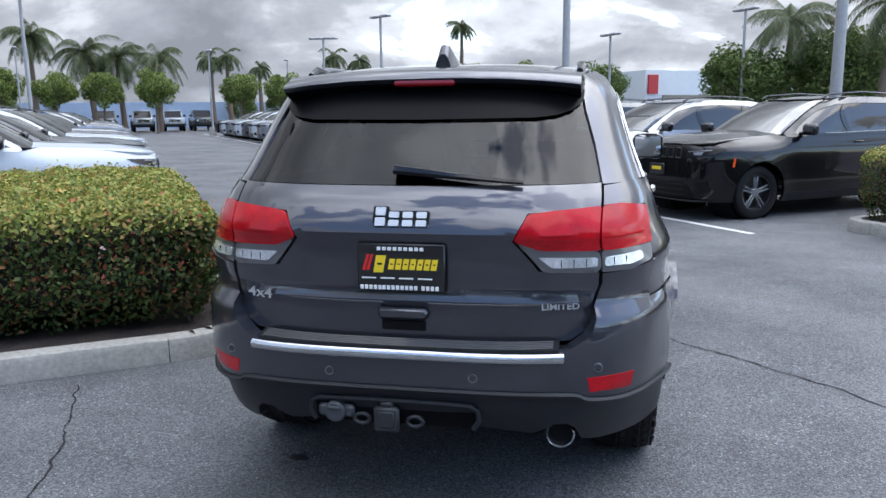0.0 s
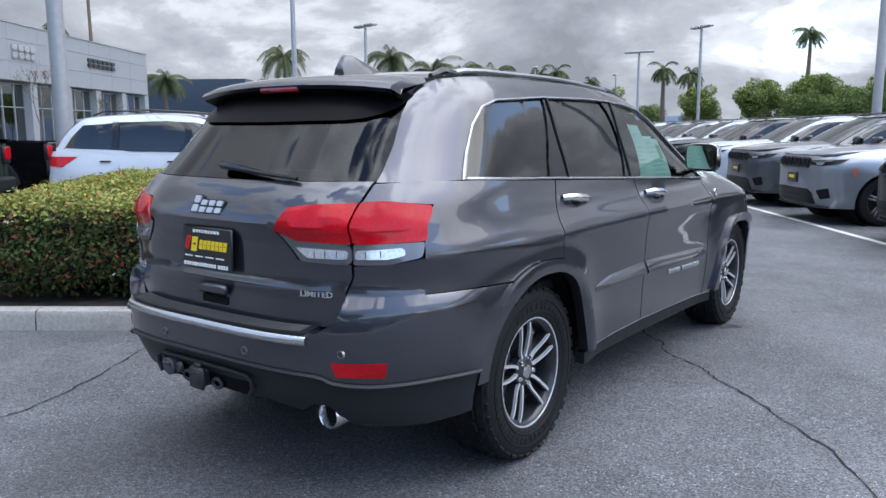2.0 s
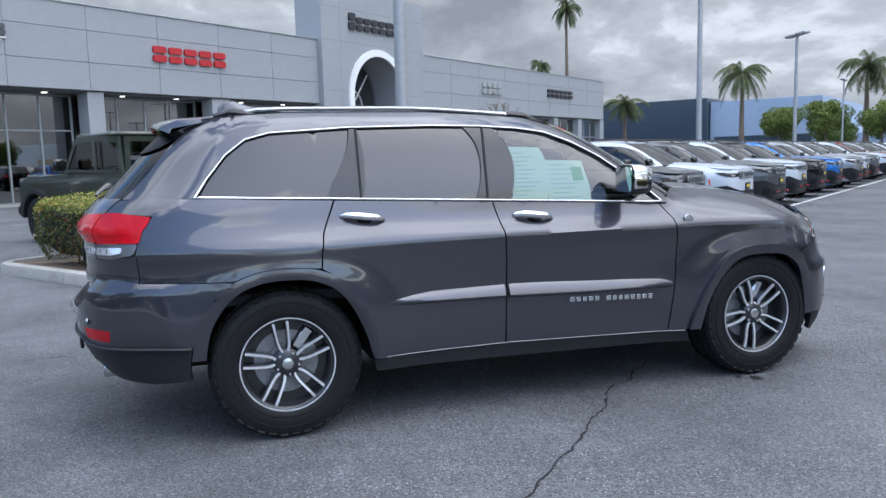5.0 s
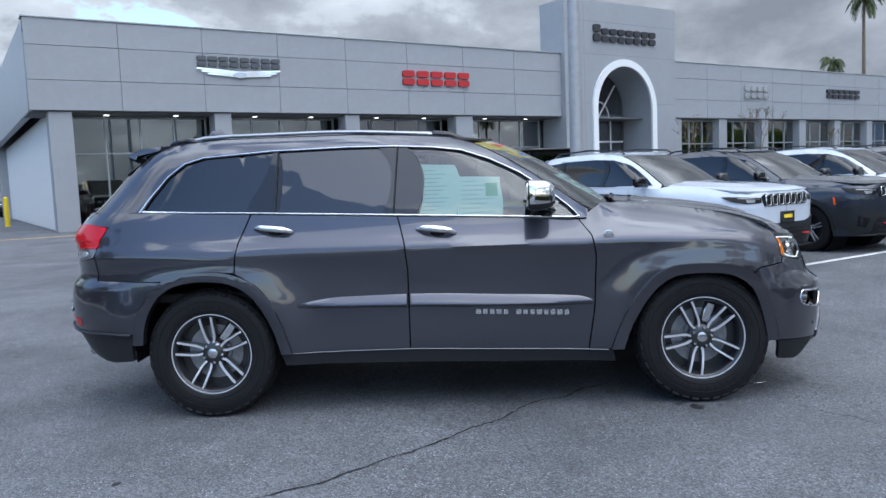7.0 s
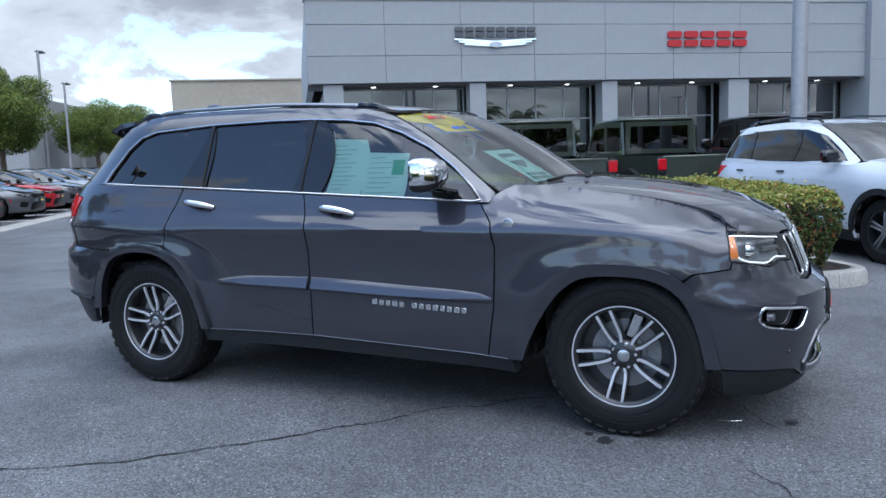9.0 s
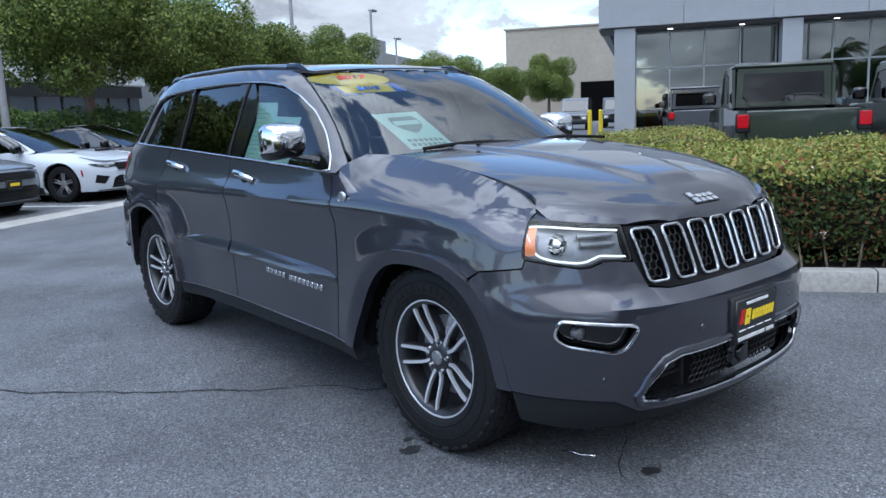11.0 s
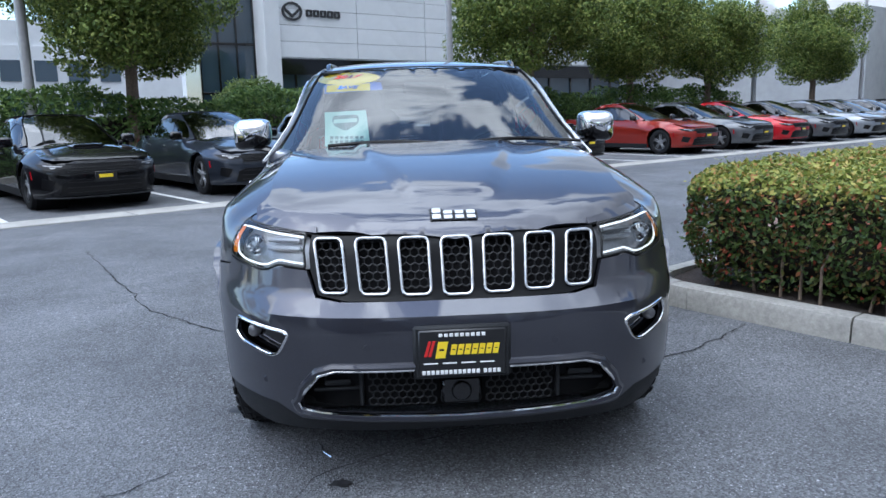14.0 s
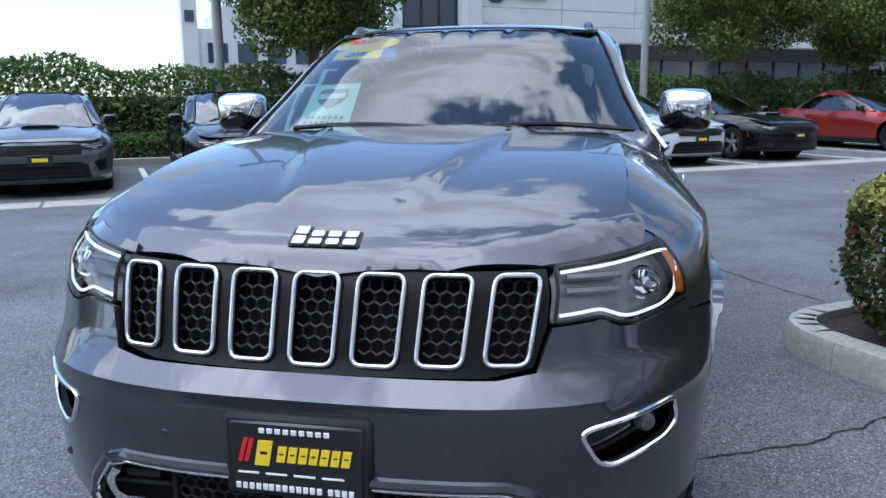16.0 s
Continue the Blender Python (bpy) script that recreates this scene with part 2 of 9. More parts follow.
M["plate_black"] = material("black_plate", (0.01, 0.01, 0.011), 0.3, coat=0.3)
M["white_ink"] = material("white_ink", (0.8, 0.8, 0.8), 0.5)
for key in ("rubber", "plastic", "under", "void", "interior"):
    M[key].node_tree.nodes["Principled BSDF"].inputs["Specular IOR Level"].default_value = 0.2
M["seal"] = material("seal_rubber", (0.008, 0.008, 0.008), 0.6)


# ---- geometry tools ----
from mathutils.geometry import delaunay_2d_cdt


class G:
    """Verts and faces of one mesh."""

    def __init__(self):
        self.v, self.f, self.m = [], [], []

    def add(self, verts, faces, mi=0):
        o = len(self.v)
        self.v.extend(tuple(map(float, p)) for p in verts)
        self.f.extend(tuple(i + o for i in f) for f in faces)
        self.m.extend([mi] * len(faces))
        return self

    def moved(self, mat):
        self.v = [tuple(mat @ Vector(p)) for p in self.v]
        return self

    def mirrored(self):
        g = G()
        g.v = [(-x, y, z) for x, y, z in self.v]
        g.f = [tuple(reversed(f)) for f in self.f]
        g.m = list(self.m)
        return g

    def join(self, other):
        o = len(self.v)
        self.v.extend(other.v)
        self.f.extend(tuple(i + o for i in f) for f in other.f)
        self.m.extend(other.m)
        return self


def mesh_of(name, g, mats, sharp=38):
    me = bpy.data.meshes.new(name)
    me.from_pydata(g.v, [], g.f)
    for mt in mats if isinstance(mats, (list, tuple)) else [mats]:
        me.materials.append(mt)
    if any(g.m):
        me.polygons.foreach_set("material_index", g.m)
    me.shade_smooth()
    if sharp:
        me.set_sharp_from_angle(angle=radians(sharp))
    me.update()
    return me


def part(name, g, mat, parent=None, label="", sharp=38, at=None):
    ob = new(name, mesh_of(name, g, mat, sharp))
    if parent is not None:
        ob.parent = parent
    if at is not None:
        ob.matrix_basis = at
    if label:
        ob["label"] = label
    return ob


def empty(name, m, label, category, group="", kind=""):
    ob = new(name)
    ob.empty_display_size = 0.2
    ob.matrix_basis = m
    return tagged(ob, label, category, group, kind)


def chamfer_topology():
    bm = bmesh.new()
    for sx in (-1, 1):
        for sy in (-1, 1):
            for sz in (-1, 1):
                for k in range(3):
                    p = [sx * 1.0, sy * 1.0, sz * 1.0]
                    q = [c * (1.0 if i == k else 0.8) for i, c in enumerate(p)]
                    bm.verts.new(q)
    bm.verts.index_update()
    bmesh.ops.convex_hull(bm, input=bm.verts)
    bmesh.ops.dissolve_limit(bm, angle_limit=0.01, verts=bm.verts, edges=bm.edges)
    bmesh.ops.recalc_face_normals(bm, faces=bm.faces)
    bm.verts.index_update()
    vs = [tuple(v.co) for v in bm.verts]
    fs = [tuple(v.index for v in f.verts) for f in bm.faces]
    bm.free()
    return vs, fs


CHV, CHF = chamfer_topology()


def box(g, c, size, bev=0.005, mi=0, rot=None):
    hx, hy, hz = (s / 2 for s in size)
    b = min(bev, hx * 0.9, hy * 0.9, hz * 0.9)
    vs = []
    for x, y, z in CHV:
        p = Vector((math.copysign(hx if abs(x) > 0.9 else hx - b, x), math.copysign(hy if abs(y) > 0.9 else hy - b, y),
                    math.copysign(hz if abs(z) > 0.9 else hz - b, z)))
        if rot is not None:
            p = rot @ p
        vs.append((p.x + c[0], p.y + c[1], p.z + c[2]))
    return g.add(vs, CHF, mi)


def tube(g, pts, r, n=8, closed=False, mi=0, flat=1.0, cap=True):
    pts = [Vector(p) for p in pts]
    k = len(pts)
    rs = r if isinstance(r, (list, tuple)) else [r] * k
    rings, s = [], None
    for i, p in enumerate(pts):
        a = pts[i - 1] if (closed or i) else p
        b = pts[(i + 1) % k] if (closed or i < k - 1) else p
        d = (b - a).normalized()
        if s is None:
            s = d.cross(Vector((0, 0, 1)) if abs(d.z) < 0.9 else Vector((1, 0, 0)))
        s = (s - d * s.dot(d)).normalized()
        t = s.cross(d)
        rings.append([p + s * (rs[i] * math.cos(2 * math.pi * j / n)) + t * (rs[i] * flat * math.sin(2 * math.pi * j / n)) for j in range(n)])
    vs = [q for ring in rings for q in ring]
    fs = []
    for i in range(k if closed else k - 1):
        i2 = (i + 1) % k
        for j in range(n):
            j2 = (j + 1) % n
            fs.append((i * n + j, i * n + j2, i2 * n + j2, i2 * n + j))
    if cap and not closed:
        fs.append(tuple(range(n - 1, -1, -1)))
        fs.append(tuple((k - 1) * n + j for j in range(n)))
    return g.add(vs, fs, mi)


def lathe(g, prof, n=48, mi=0, axis='x', centre=(0, 0, 0)):
    """Profile of (radius, along) turned about an axis."""
    vs = []
    for r, a in prof:
        for j in range(n):
            t = 2 * math.pi * j / n
            c, s = r * math.cos(t), r * math.sin(t)
            p = {'x': (a, c, s), 'y': (c, a, s), 'z': (c, s, a)}[axis]
            vs.append((p[0] + centre[0], p[1] + centre[1], p[2] + centre[2]))
    fs = []
    for i in range(len(prof) - 1):
        for j in range(n):
            j2 = (j + 1) % n
            q = (i * n + j, i * n + j2, (i + 1) * n + j2, (i + 1) * n + j)
            fs.append(q if axis != 'y' else q[::-1])
    return g.add(vs, fs, mi)


def curve_pts(pts, per=6, closed=True):
    """Catmull-Rom through the points."""
    pts = [np.array(p, float) for p in pts]
    k, out = len(pts), []
    for i in range(k if closed else k - 1):
        p1, p2 = pts[i], pts[(i + 1) % k]
        p0 = pts[i - 1] if (closed or i) else p1
        p3 = pts[(i + 2) % k] if (closed or i < k - 2) else p2
        for j in range(per):
            t = j / per
            out.append(tuple(0.5 * (2 * p1 + (p2 - p0) * t + (2 * p0 - 5 * p1 + 4 * p2 - p3) * t * t + (3 * p1 - p0 - 3 * p2 + p3) * t ** 3)))
    if not closed:
        out.append(tuple(pts[-1]))
    return out


def rounded(poly, r, n=4):
    """A polygon with its corners rounded."""
    out, k = [], len(poly)
    for i in range(k):
        p, a, b = np.array(poly[i], float), np.array(poly[i - 1], float), np.array(poly[(i + 1) % k], float)
        ra = min(r, np.linalg.norm(a - p) * 0.45)
        rb = min(r, np.linalg.norm(b - p) * 0.45)
        s, e = p + (a - p) / np.linalg.norm(a - p) * ra, p + (b - p) / np.linalg.norm(b - p) * rb
        for j in range(n + 1):
            t = j / n
            out.append(tuple((1 - t) ** 2 * s + 2 * t * (1 - t) * p + t * t * e))
    return out


def densify(loop, step):
    out, k = [], len(loop)
    for i in range(k):
        a, b = np.array(loop[i], float), np.array(loop[(i + 1) % k], float)
        d = np.linalg.norm(b - a)
        if d < 1e-6:
            continue
        m = max(1, int(math.ceil(d / step)))
        out.extend(tuple(a + (b - a) * j / m) for j in range(m))
    return out


def inside(px, py, loops):
    res = np.zeros(len(px), bool)
    for loop in loops:
        L = np.array(loop)
        x1, y1 = L[:, 0], L[:, 1]
        x2, y2 = np.roll(x1, -1), np.roll(y1, -1)
        for a, b, c, d in zip(x1, y1, x2, y2):
            if b == d:
                continue
            cond = ((b > py) != (d > py)) & (px < (c - a) * (py - b) / (d - b) + a)
            res ^= cond
    return res


def panel(surf, outline, holes=(), step=0.06, depth=0.014, off=0.0, mi=0, out=None):
    """A shell on surf(a, b) -> (x, y, z) inside an outline, with a turned-in edge."""
    loops = [densify(outline, step * 0.6)] + [densify(h, step * 0.6) for h in holes]
    pts, edges = [], []
    for lp in loops:
        o = len(pts)
        pts.extend(lp)
        edges.extend((o + i, o + (i + 1) % len(lp)) for i in range(len(lp)))
    nb = len(pts)
    arr = np.array(pts)
    lo, hi = arr.min(0), arr.max(0)
    gx = np.arange(lo[0] + step / 2, hi[0], step)
    gy = np.arange(lo[1] + step / 2, hi[1], step)
    if len(gx) and len(gy):
        X, Y = np.meshgrid(gx, gy)
        X, Y = X.ravel(), Y.ravel()
        ok = inside(X, Y, loops)
        X, Y = X[ok], Y[ok]
        if len(X):
            d = np.min((X[:, None] - arr[None, :, 0]) ** 2 + (Y[:, None] - arr[None, :, 1]) ** 2, axis=1)
            ok = d > (step * 0.42) ** 2
            pts = pts + list(zip(X[ok], Y[ok]))
    res = delaunay_2d_cdt([Vector(p) for p in pts], edges, [], 0, 1e-6)
    P = np.array([tuple(p) for p in res[0]])
    T = np.array([f for f in res[2] if len(f) == 3])
    C = P[T].mean(1)
    T = T[inside(C[:, 0], C[:, 1], loops)]
    Q = np.array(surf(P[:, 0], P[:, 1])).T
    n = np.cross(Q[T[:, 1]] - Q[T[:, 0]], Q[T[:, 2]] - Q[T[:, 0]])
    way = out if out is not None else (Q[T].mean(1) - np.array([0, np.clip(Q[:, 1].mean(), -1.0, 1.0), 0.75])).sum(0)
    if (n.sum(0) * np.array(way)).sum() < 0:
        T, n = T[:, ::-1], -n
    vn = np.zeros_like(Q)
    for k in range(3):
        np.add.at(vn, T[:, k], n)
    vn /= np.maximum(np.linalg.norm(vn, axis=1), 1e-9)[:, None]
    Q = Q + vn * off
    g = G()
    verts, faces = [tuple(q) for q in Q], [tuple(int(i) for i in t) for t in T]
    if depth:
        count = {}
        for t in faces:
            for a, b in ((t[0], t[1]), (t[1], t[2]), (t[2], t[0])):
                count[(a, b)] = count.get((a, b), 0) + 1
        low = {}
        for (a, b) in list(count):
            if (b, a) in count:
                continue
            for i in (a, b):
                if i not in low:
                    low[i] = len(verts)
                    verts.append(tuple(Q[i] - vn[i] * depth))
            faces.append((b, a, low[a], low[b]))
    return g.add(verts, faces, mi)


def flat_panel(outline, holes=(), depth=0.02, mi=0, plane='xz', at=0.0, step=9.0, sign=1):
    """A slab cut to an outline, in a plane."""
    def s(a, b):
        k = np.full_like(a, at)
        return {'xz': (a, k, b), 'xy': (a, b, k), 'yz': (k, a, b)}[plane]
    o = {'xz': (0, sign, 0), 'xy': (0, 0, sign), 'yz': (sign, 0, 0)}[plane]
    return panel(s, outline, holes, step, depth, 0, mi, o)


def tab(rows):
    a = np.array(rows, float)
    a = a[np.argsort(a[:, 0])]
    x, y = a[:, 0], a[:, 1]
    if len(x) < 4:
        return lambda t: np.interp(t, x, y)
    # smooth curve without overshoot, sampled finely
    h = np.diff(x)
    m = np.diff(y) / h
    d = np.r_[m[0], np.where(m[:-1] * m[1:] > 0, 2 * m[:-1] * m[1:] / np.where(m[:-1] + m[1:] == 0, 1, m[:-1] + m[1:]), 0), m[-1]]
    xs, ys = [], []
    for i in range(len(h)):
        u = np.linspace(0, 1, 24, endpoint=False)
        h00, h10, h01, h11 = 2 * u ** 3 - 3 * u ** 2 + 1, u ** 3 - 2 * u ** 2 + u, -2 * u ** 3 + 3 * u ** 2, u ** 3 - u ** 2
        xs.append(x[i] + h[i] * u)
        ys.append(h00 * y[i] + h10 * h[i] * d[i] + h01 * y[i + 1] + h11 * h[i] * d[i + 1])
    xs, ys = np.r_[np.concatenate(xs), x[-1]], np.r_[np.concatenate(ys), y[-1]]
    return lambda t: np.interp(t, xs, ys)


class Shape:
    """A vehicle's side, rear and front as one wrapped surface: s runs in metres from the rear centre round to the front centre."""

    def __init__(self, yr, yf, width, y0r, y0f, nr, nf, lr, lf):
        self.yr, self.yf, self.width, self.y0r, self.y0f, self.nr, self.nf = tab(yr), tab(yf), width, y0r, y0f, nr, nf
        f = (1 - np.cos(np.linspace(0, math.pi, 241))) / 2 * math.pi / 2
        self.f = f
        self.ar, self.af = self.arc(f, nr, lr), self.arc(f, nf, lf)
        self.Sr = self.ar[-1]
        self.y0fr = float(y0f(0.8)) if callable(y0f) else y0f
        self.Ss = self.Sr + self.y0fr - y0r
        self.St = self.Ss + self.af[-1]

    @staticmethod
    def arc(f, n, l):
        x, y = 0.9 * np.cos(f) ** (2 / n), l * np.sin(f) ** (2 / n)
        x[-1] = 0
        return np.r_[0, np.cumsum(np.hypot(np.diff(x), np.diff(y)))]

    def front0(self, z):
        return self.y0f(z) if callable(self.y0f) else np.full_like(z, self.y0f)

    def __call__(self, s, z):
        s, z = np.asarray(s, float), np.asarray(z, float)
        y0f = self.front0(z)
        fr = np.interp(self.Sr - s, self.ar, self.f)
        ff = np.interp(s - self.Ss, self.af, self.f)
        rear, front = s < self.Sr, s > self.Ss
        y = self.y0r + (s - self.Sr) / (self.Ss - self.Sr) * (y0f - self.y0r)
        y = np.where(rear, self.y0r + (self.yr(z) - self.y0r) * np.sin(fr) ** (2 / self.nr), y)
        y = np.where(front, y0f + (self.yf(z) - y0f) * np.sin(ff) ** (2 / self.nf), y)
        k = np.where(rear, np.maximum(np.cos(fr), 0) ** (2 / self.nr), np.where(front, np.maximum(np.cos(ff), 0) ** (2 / self.nf), 1.0))
        k = np.where(k < 1e-3, 0, k)
        return self.width(y, z) * k, y, z

    def sy(self, y, z):
        """s of a place on the side by its y."""
        z = float(z)
        y0f = float(self.front0(np.array(z)))
        if y < self.y0r:
            q = min(1.0, (self.y0r - y) / (self.y0r - float(self.yr(z))))
            return self.Sr - float(np.interp(math.asin(q ** (self.nr / 2)), self.f, self.ar))
        if y > y0f:
            q = min(1.0, (y - y0f) / (float(self.yf(z)) - y0f))
            return self.Ss + float(np.interp(math.asin(q ** (self.nf / 2)), self.f, self.af))
        return self.Sr + (y - self.y0r) / (y0f - self.y0r) * (self.Ss - self.Sr)

    def sx(self, x, z, end):
        """s of a place on the rear ('r') or front ('f') by its x >= 0."""
        y = float(self.yr(z)) if end == 'r' else float(self.yf(z))
        n = self.nr if end == 'r' else self.nf
        w = float(self.width(np.array(y), np.array(float(z))))
        for _ in range(3):
            q = min(1.0, abs(x) / w)
            f = math.acos(q ** (n / 2))
            y0 = self.y0r if end == 'r' else float(self.front0(np.array(float(z))))
            e = float(self.yr(z)) if end == 'r' else float(self.yf(z))
            yy = y0 + (e - y0) * math.sin(f) ** (2 / n)
            w = float(self.width(np.array(yy), np.array(float(z))))
        a = float(np.interp(f, self.f, self.ar if end == 'r' else self.af))
        return self.Sr - a if end == 'r' else self.Ss + a

    def side(self, pts):
        return [(self.sy(y, z), z) for y, z in pts]

    def end(self, pts, which):
        return [(self.sx(x, z, which), z) for x, z in pts]

    def at(self, s, z, off=0.0):
        """Place and outward normal."""
        p = np.array([float(c) for c in self(np.array(s), np.array(z))])
        a = np.array([float(c) for c in self(np.array(s + 0.01), np.array(z))]) - p
        b = np.array([float(c) for c in self(np.array(s), np.array(z + 0.01))]) - p
        n = np.cross(a, b)
        n /= np.linalg.norm(n)
        if n[0] * p[0] + n[1] * p[1] * 0.2 < 0:
            n = -n
        return Vector(p + n * off), Vector(n)


def text_mesh(body, size, depth=0.002, bold=0.0):
    cu = bpy.data.curves.new("lettering", 'FONT')
    cu.body, cu.size, cu.extrude, cu.offset = body, size, depth, bold
    cu.align_x, cu.align_y = 'CENTER', 'CENTER'
    cu.resolution_u = 3
    ob = bpy.data.objects.new("lettering", cu)
    scene.collection.objects.link(ob)
    dg = bpy.context.evaluated_depsgraph_get()
    me = bpy.data.meshes.new_from_object(ob.evaluated_get(dg))
    g = G()
    g.v = [tuple(v.co) for v in me.vertices]
    g.f = [tuple(p.vertices) for p in me.polygons]
    g.m = [0] * len(g.f)
    bpy.data.objects.remove(ob)
    bpy.data.meshes.remove(me)
    bpy.data.curves.remove(cu)
    return g


def facing(p, n, up=(0, 0, 1)):
    """A frame at p whose z is n, x to the right of one who looks at it."""
    n = Vector(n).normalized()
    x = Vector(up).cross(n).normalized()
    y = n.cross(x)
    m = Matrix((x, y, n)).transposed().to_4x4()
    m.translation = p
    return m


# ---- the grey sport utility vehicle ----
def smooth(a, b, t):
    t = np.clip((t - a) / (b - a), 0, 1)
    return t * t * (3 - 2 * t)


W_DOOR = tab([(0.2, 0.85), (0.28, 0.885), (0.34, 0.896), (0.42, 0.902), (0.58, 0.908), (0.68, 0.913), (0.75, 0.914), (0.85, 0.919), (0.93, 0.928), (0.97, 0.935), (0.985, 0.936),
              (0.995, 0.931), (1.03, 0.909), (1.10, 0.874), (1.20, 0.845), (1.25, 0.829), (1.30, 0.815)])
HOOD_EDGE = tab([(0.7, 1.20), (1.0, 1.188), (1.4, 1.146), (1.74, 1.076), (1.86, 1.026), (1.93, 0.995), (1.98, 0.98), (2.1, 0.95), (2.4, 0.9)])
ROOF_TOP = tab([(-2.2, 1.575), (-1.95, 1.615), (-1.74, 1.648), (-1.38, 1.676), (-0.67, 1.674), (-0.18, 1.65), (0.13, 1.617), (0.37, 1.55), (0.6, 1.45), (0.8, 1.36), (1.2, 1.32)])
W_TOP = tab([(-1.0, 0.96), (-0.217, 0.872), (0.0, 0.845), (0.11, 0.829), (0.4, 0.778), (0.8, 0.706), (0.9, 0.678), (0.96, 0.645), (1.0, 0.60), (1.2, 0.4)])
REAR_Y = [(0.2, -2.09), (0.30, -2.29), (0.36, -2.385), (0.46, -2.455), (0.55, -2.487), (0.70, -2.49), (0.78, -2.48), (0.815, -2.467), (0.85, -2.435), (0.90, -2.425), (1.0, -2.425),
          (1.06, -2.437), (1.093, -2.457), (1.104, -2.458), (1.16, -2.428), (1.24, -2.362), (1.26, -2.335), (1.5, -2.10), (1.62, -1.97), (1.7, -1.88)]
FRONT_Y = [(0.18, 2.22), (0.22, 2.26), (0.28, 2.30), (0.36, 2.32), (0.50, 2.335), (0.62, 2.335), (0.66, 2.33), (0.69, 2.31), (0.708, 2.268), (0.80, 2.230), (0.90, 2.192), (0.97, 2.15), (1.1, 2.05)]
SCREEN_Y = [(1.05, 1.24), (1.12, 1.155), (1.18, 1.075), (1.28, 0.93), (1.45, 0.665), (1.58, 0.41), (1.63, 0.27), (1.66, 0.16), (1.72, -0.1)]


def flare(y, z):
    b = 0
    for yc in (-1.4575, 1.4575):
        d = np.hypot((y - yc) * 0.97, z - 0.385)
        b = b + 0.036 * np.exp(-((d - 0.45) / 0.16) ** 2) * smooth(1.05, 0.8, z)
    return b


def width_low(y, z):
    t = np.maximum(HOOD_EDGE(np.minimum(y, 1.93)), 1.03) - z
    drop = 0.155 * np.clip(1 - t / 0.165, 0, 1.2) ** 2 * smooth(0.7, 1.1, y)
    crease = 0.004 * np.exp(-((z - (0.995 - 0.055 * y)) / 0.02) ** 2) * smooth(-1.5, -0.9, y) * smooth(1.2, 0.8, y)
    shelf = 0.028 * smooth(0.855, 0.812, z) * smooth(0.45, 0.62, z) * smooth(-1.86, -2.06, y)
    haunch = 0.018 * smooth(-1.1, -1.95, y) * smooth(0.90, 1.06, z) * smooth(1.30, 1.17, z)
    return W_DOOR(z) + flare(y, z) - drop + crease + shelf + haunch


SCREEN = tab(SCREEN_Y)


def width_up(y, z):
    yy = np.minimum(y, SCREEN(z) - 0.43)
    return W_TOP((z - 1.2) / (ROOF_TOP(yy) - 1.2))


LOW = Shape(REAR_Y, FRONT_Y, width_low, -1.35, 1.40, 3.6, 3.1, 1.0, 0.9)
UP = Shape(REAR_Y, SCREEN_Y, width_up, -1.35, lambda z: SCREEN(z) - 0.55, 3.6, 2.6, 0.85, 0.55)


def belt(y):
    return 1.156 - 0.05 * y


def rear_low(a, z):
    x, y, z = LOW(np.abs(a), z)
    return x * np.sign(a), y, z


def rear_up(a, z):
    x, y, z = UP(np.abs(a), z)
    return x * np.sign(a), y, z


def rear_gate(a, z):
    x, y, z = rear_low(a, z)
    return x, y + smooth(0.885, 0.85, z) * (-2.422 - LOW.yr(z)) - 0.010 * np.exp(-((z - 0.868) / 0.011) ** 2), z


def front_low(a, z):
    x, y, z = LOW(LOW.St - np.abs(a), z)
    return x * np.sign(a), y, z


def front_up(a, z):
    x, y, z = UP(UP.St - np.abs(a), z)
    return x * np.sign(a), y, z


def both_ways(half):
    """A half outline from the centre line outwards and back, made whole."""
    return half + [(-a, z) for a, z in reversed(half) if abs(a) > 1e-6]


HOOD_Y = tab([(0.8, 1.22), (1.0, 1.208), (1.2, 1.196), (1.45, 1.17), (1.74, 1.122), (1.92, 1.078), (2.02, 1.042), (2.09, 1.006), (2.135, 0.98), (2.162, 0.957), (2.178, 0.93), (2.19, 0.90)])


HOOD_NOSE = tab([(0.0, 2.185), (0.30, 2.163), (0.50, 2.110), (0.62, 2.052), (0.735, 1.948), (0.770, 1.885), (0.80, 1.80)])
HOOD_LIP = tab([(0.0, 0.0), (0.30, 0.004), (0.50, 0.020), (0.62, 0.028), (0.70, 0.030), (0.77, 0.010), (0.80, 0.0)])


def hood_z(x, y):
    yy = y + (0.08 + 0.05 * smooth(1.6, 1.9, y)) * (np.abs(x) / 0.78) ** 2.6
    half = 0.165 + 0.21 * np.clip((1.98 - y) / 0.9, 0, 1)
    bulge = 0.016 * smooth(half + 0.035, half - 0.03, np.abs(x)) * smooth(2.02, 1.93, y)
    lip = HOOD_LIP(np.abs(x)) * smooth(0.075, 0.0, HOOD_NOSE(np.abs(x)) - y)
    return HOOD_Y(yy) - 0.024 * (np.abs(x) / 0.74) ** 4 + bulge - lip


def roof_z(x, y):
    return ROOF_TOP(y) + 0.033 - 0.033 * (np.abs(x) / 0.60) ** 2.6


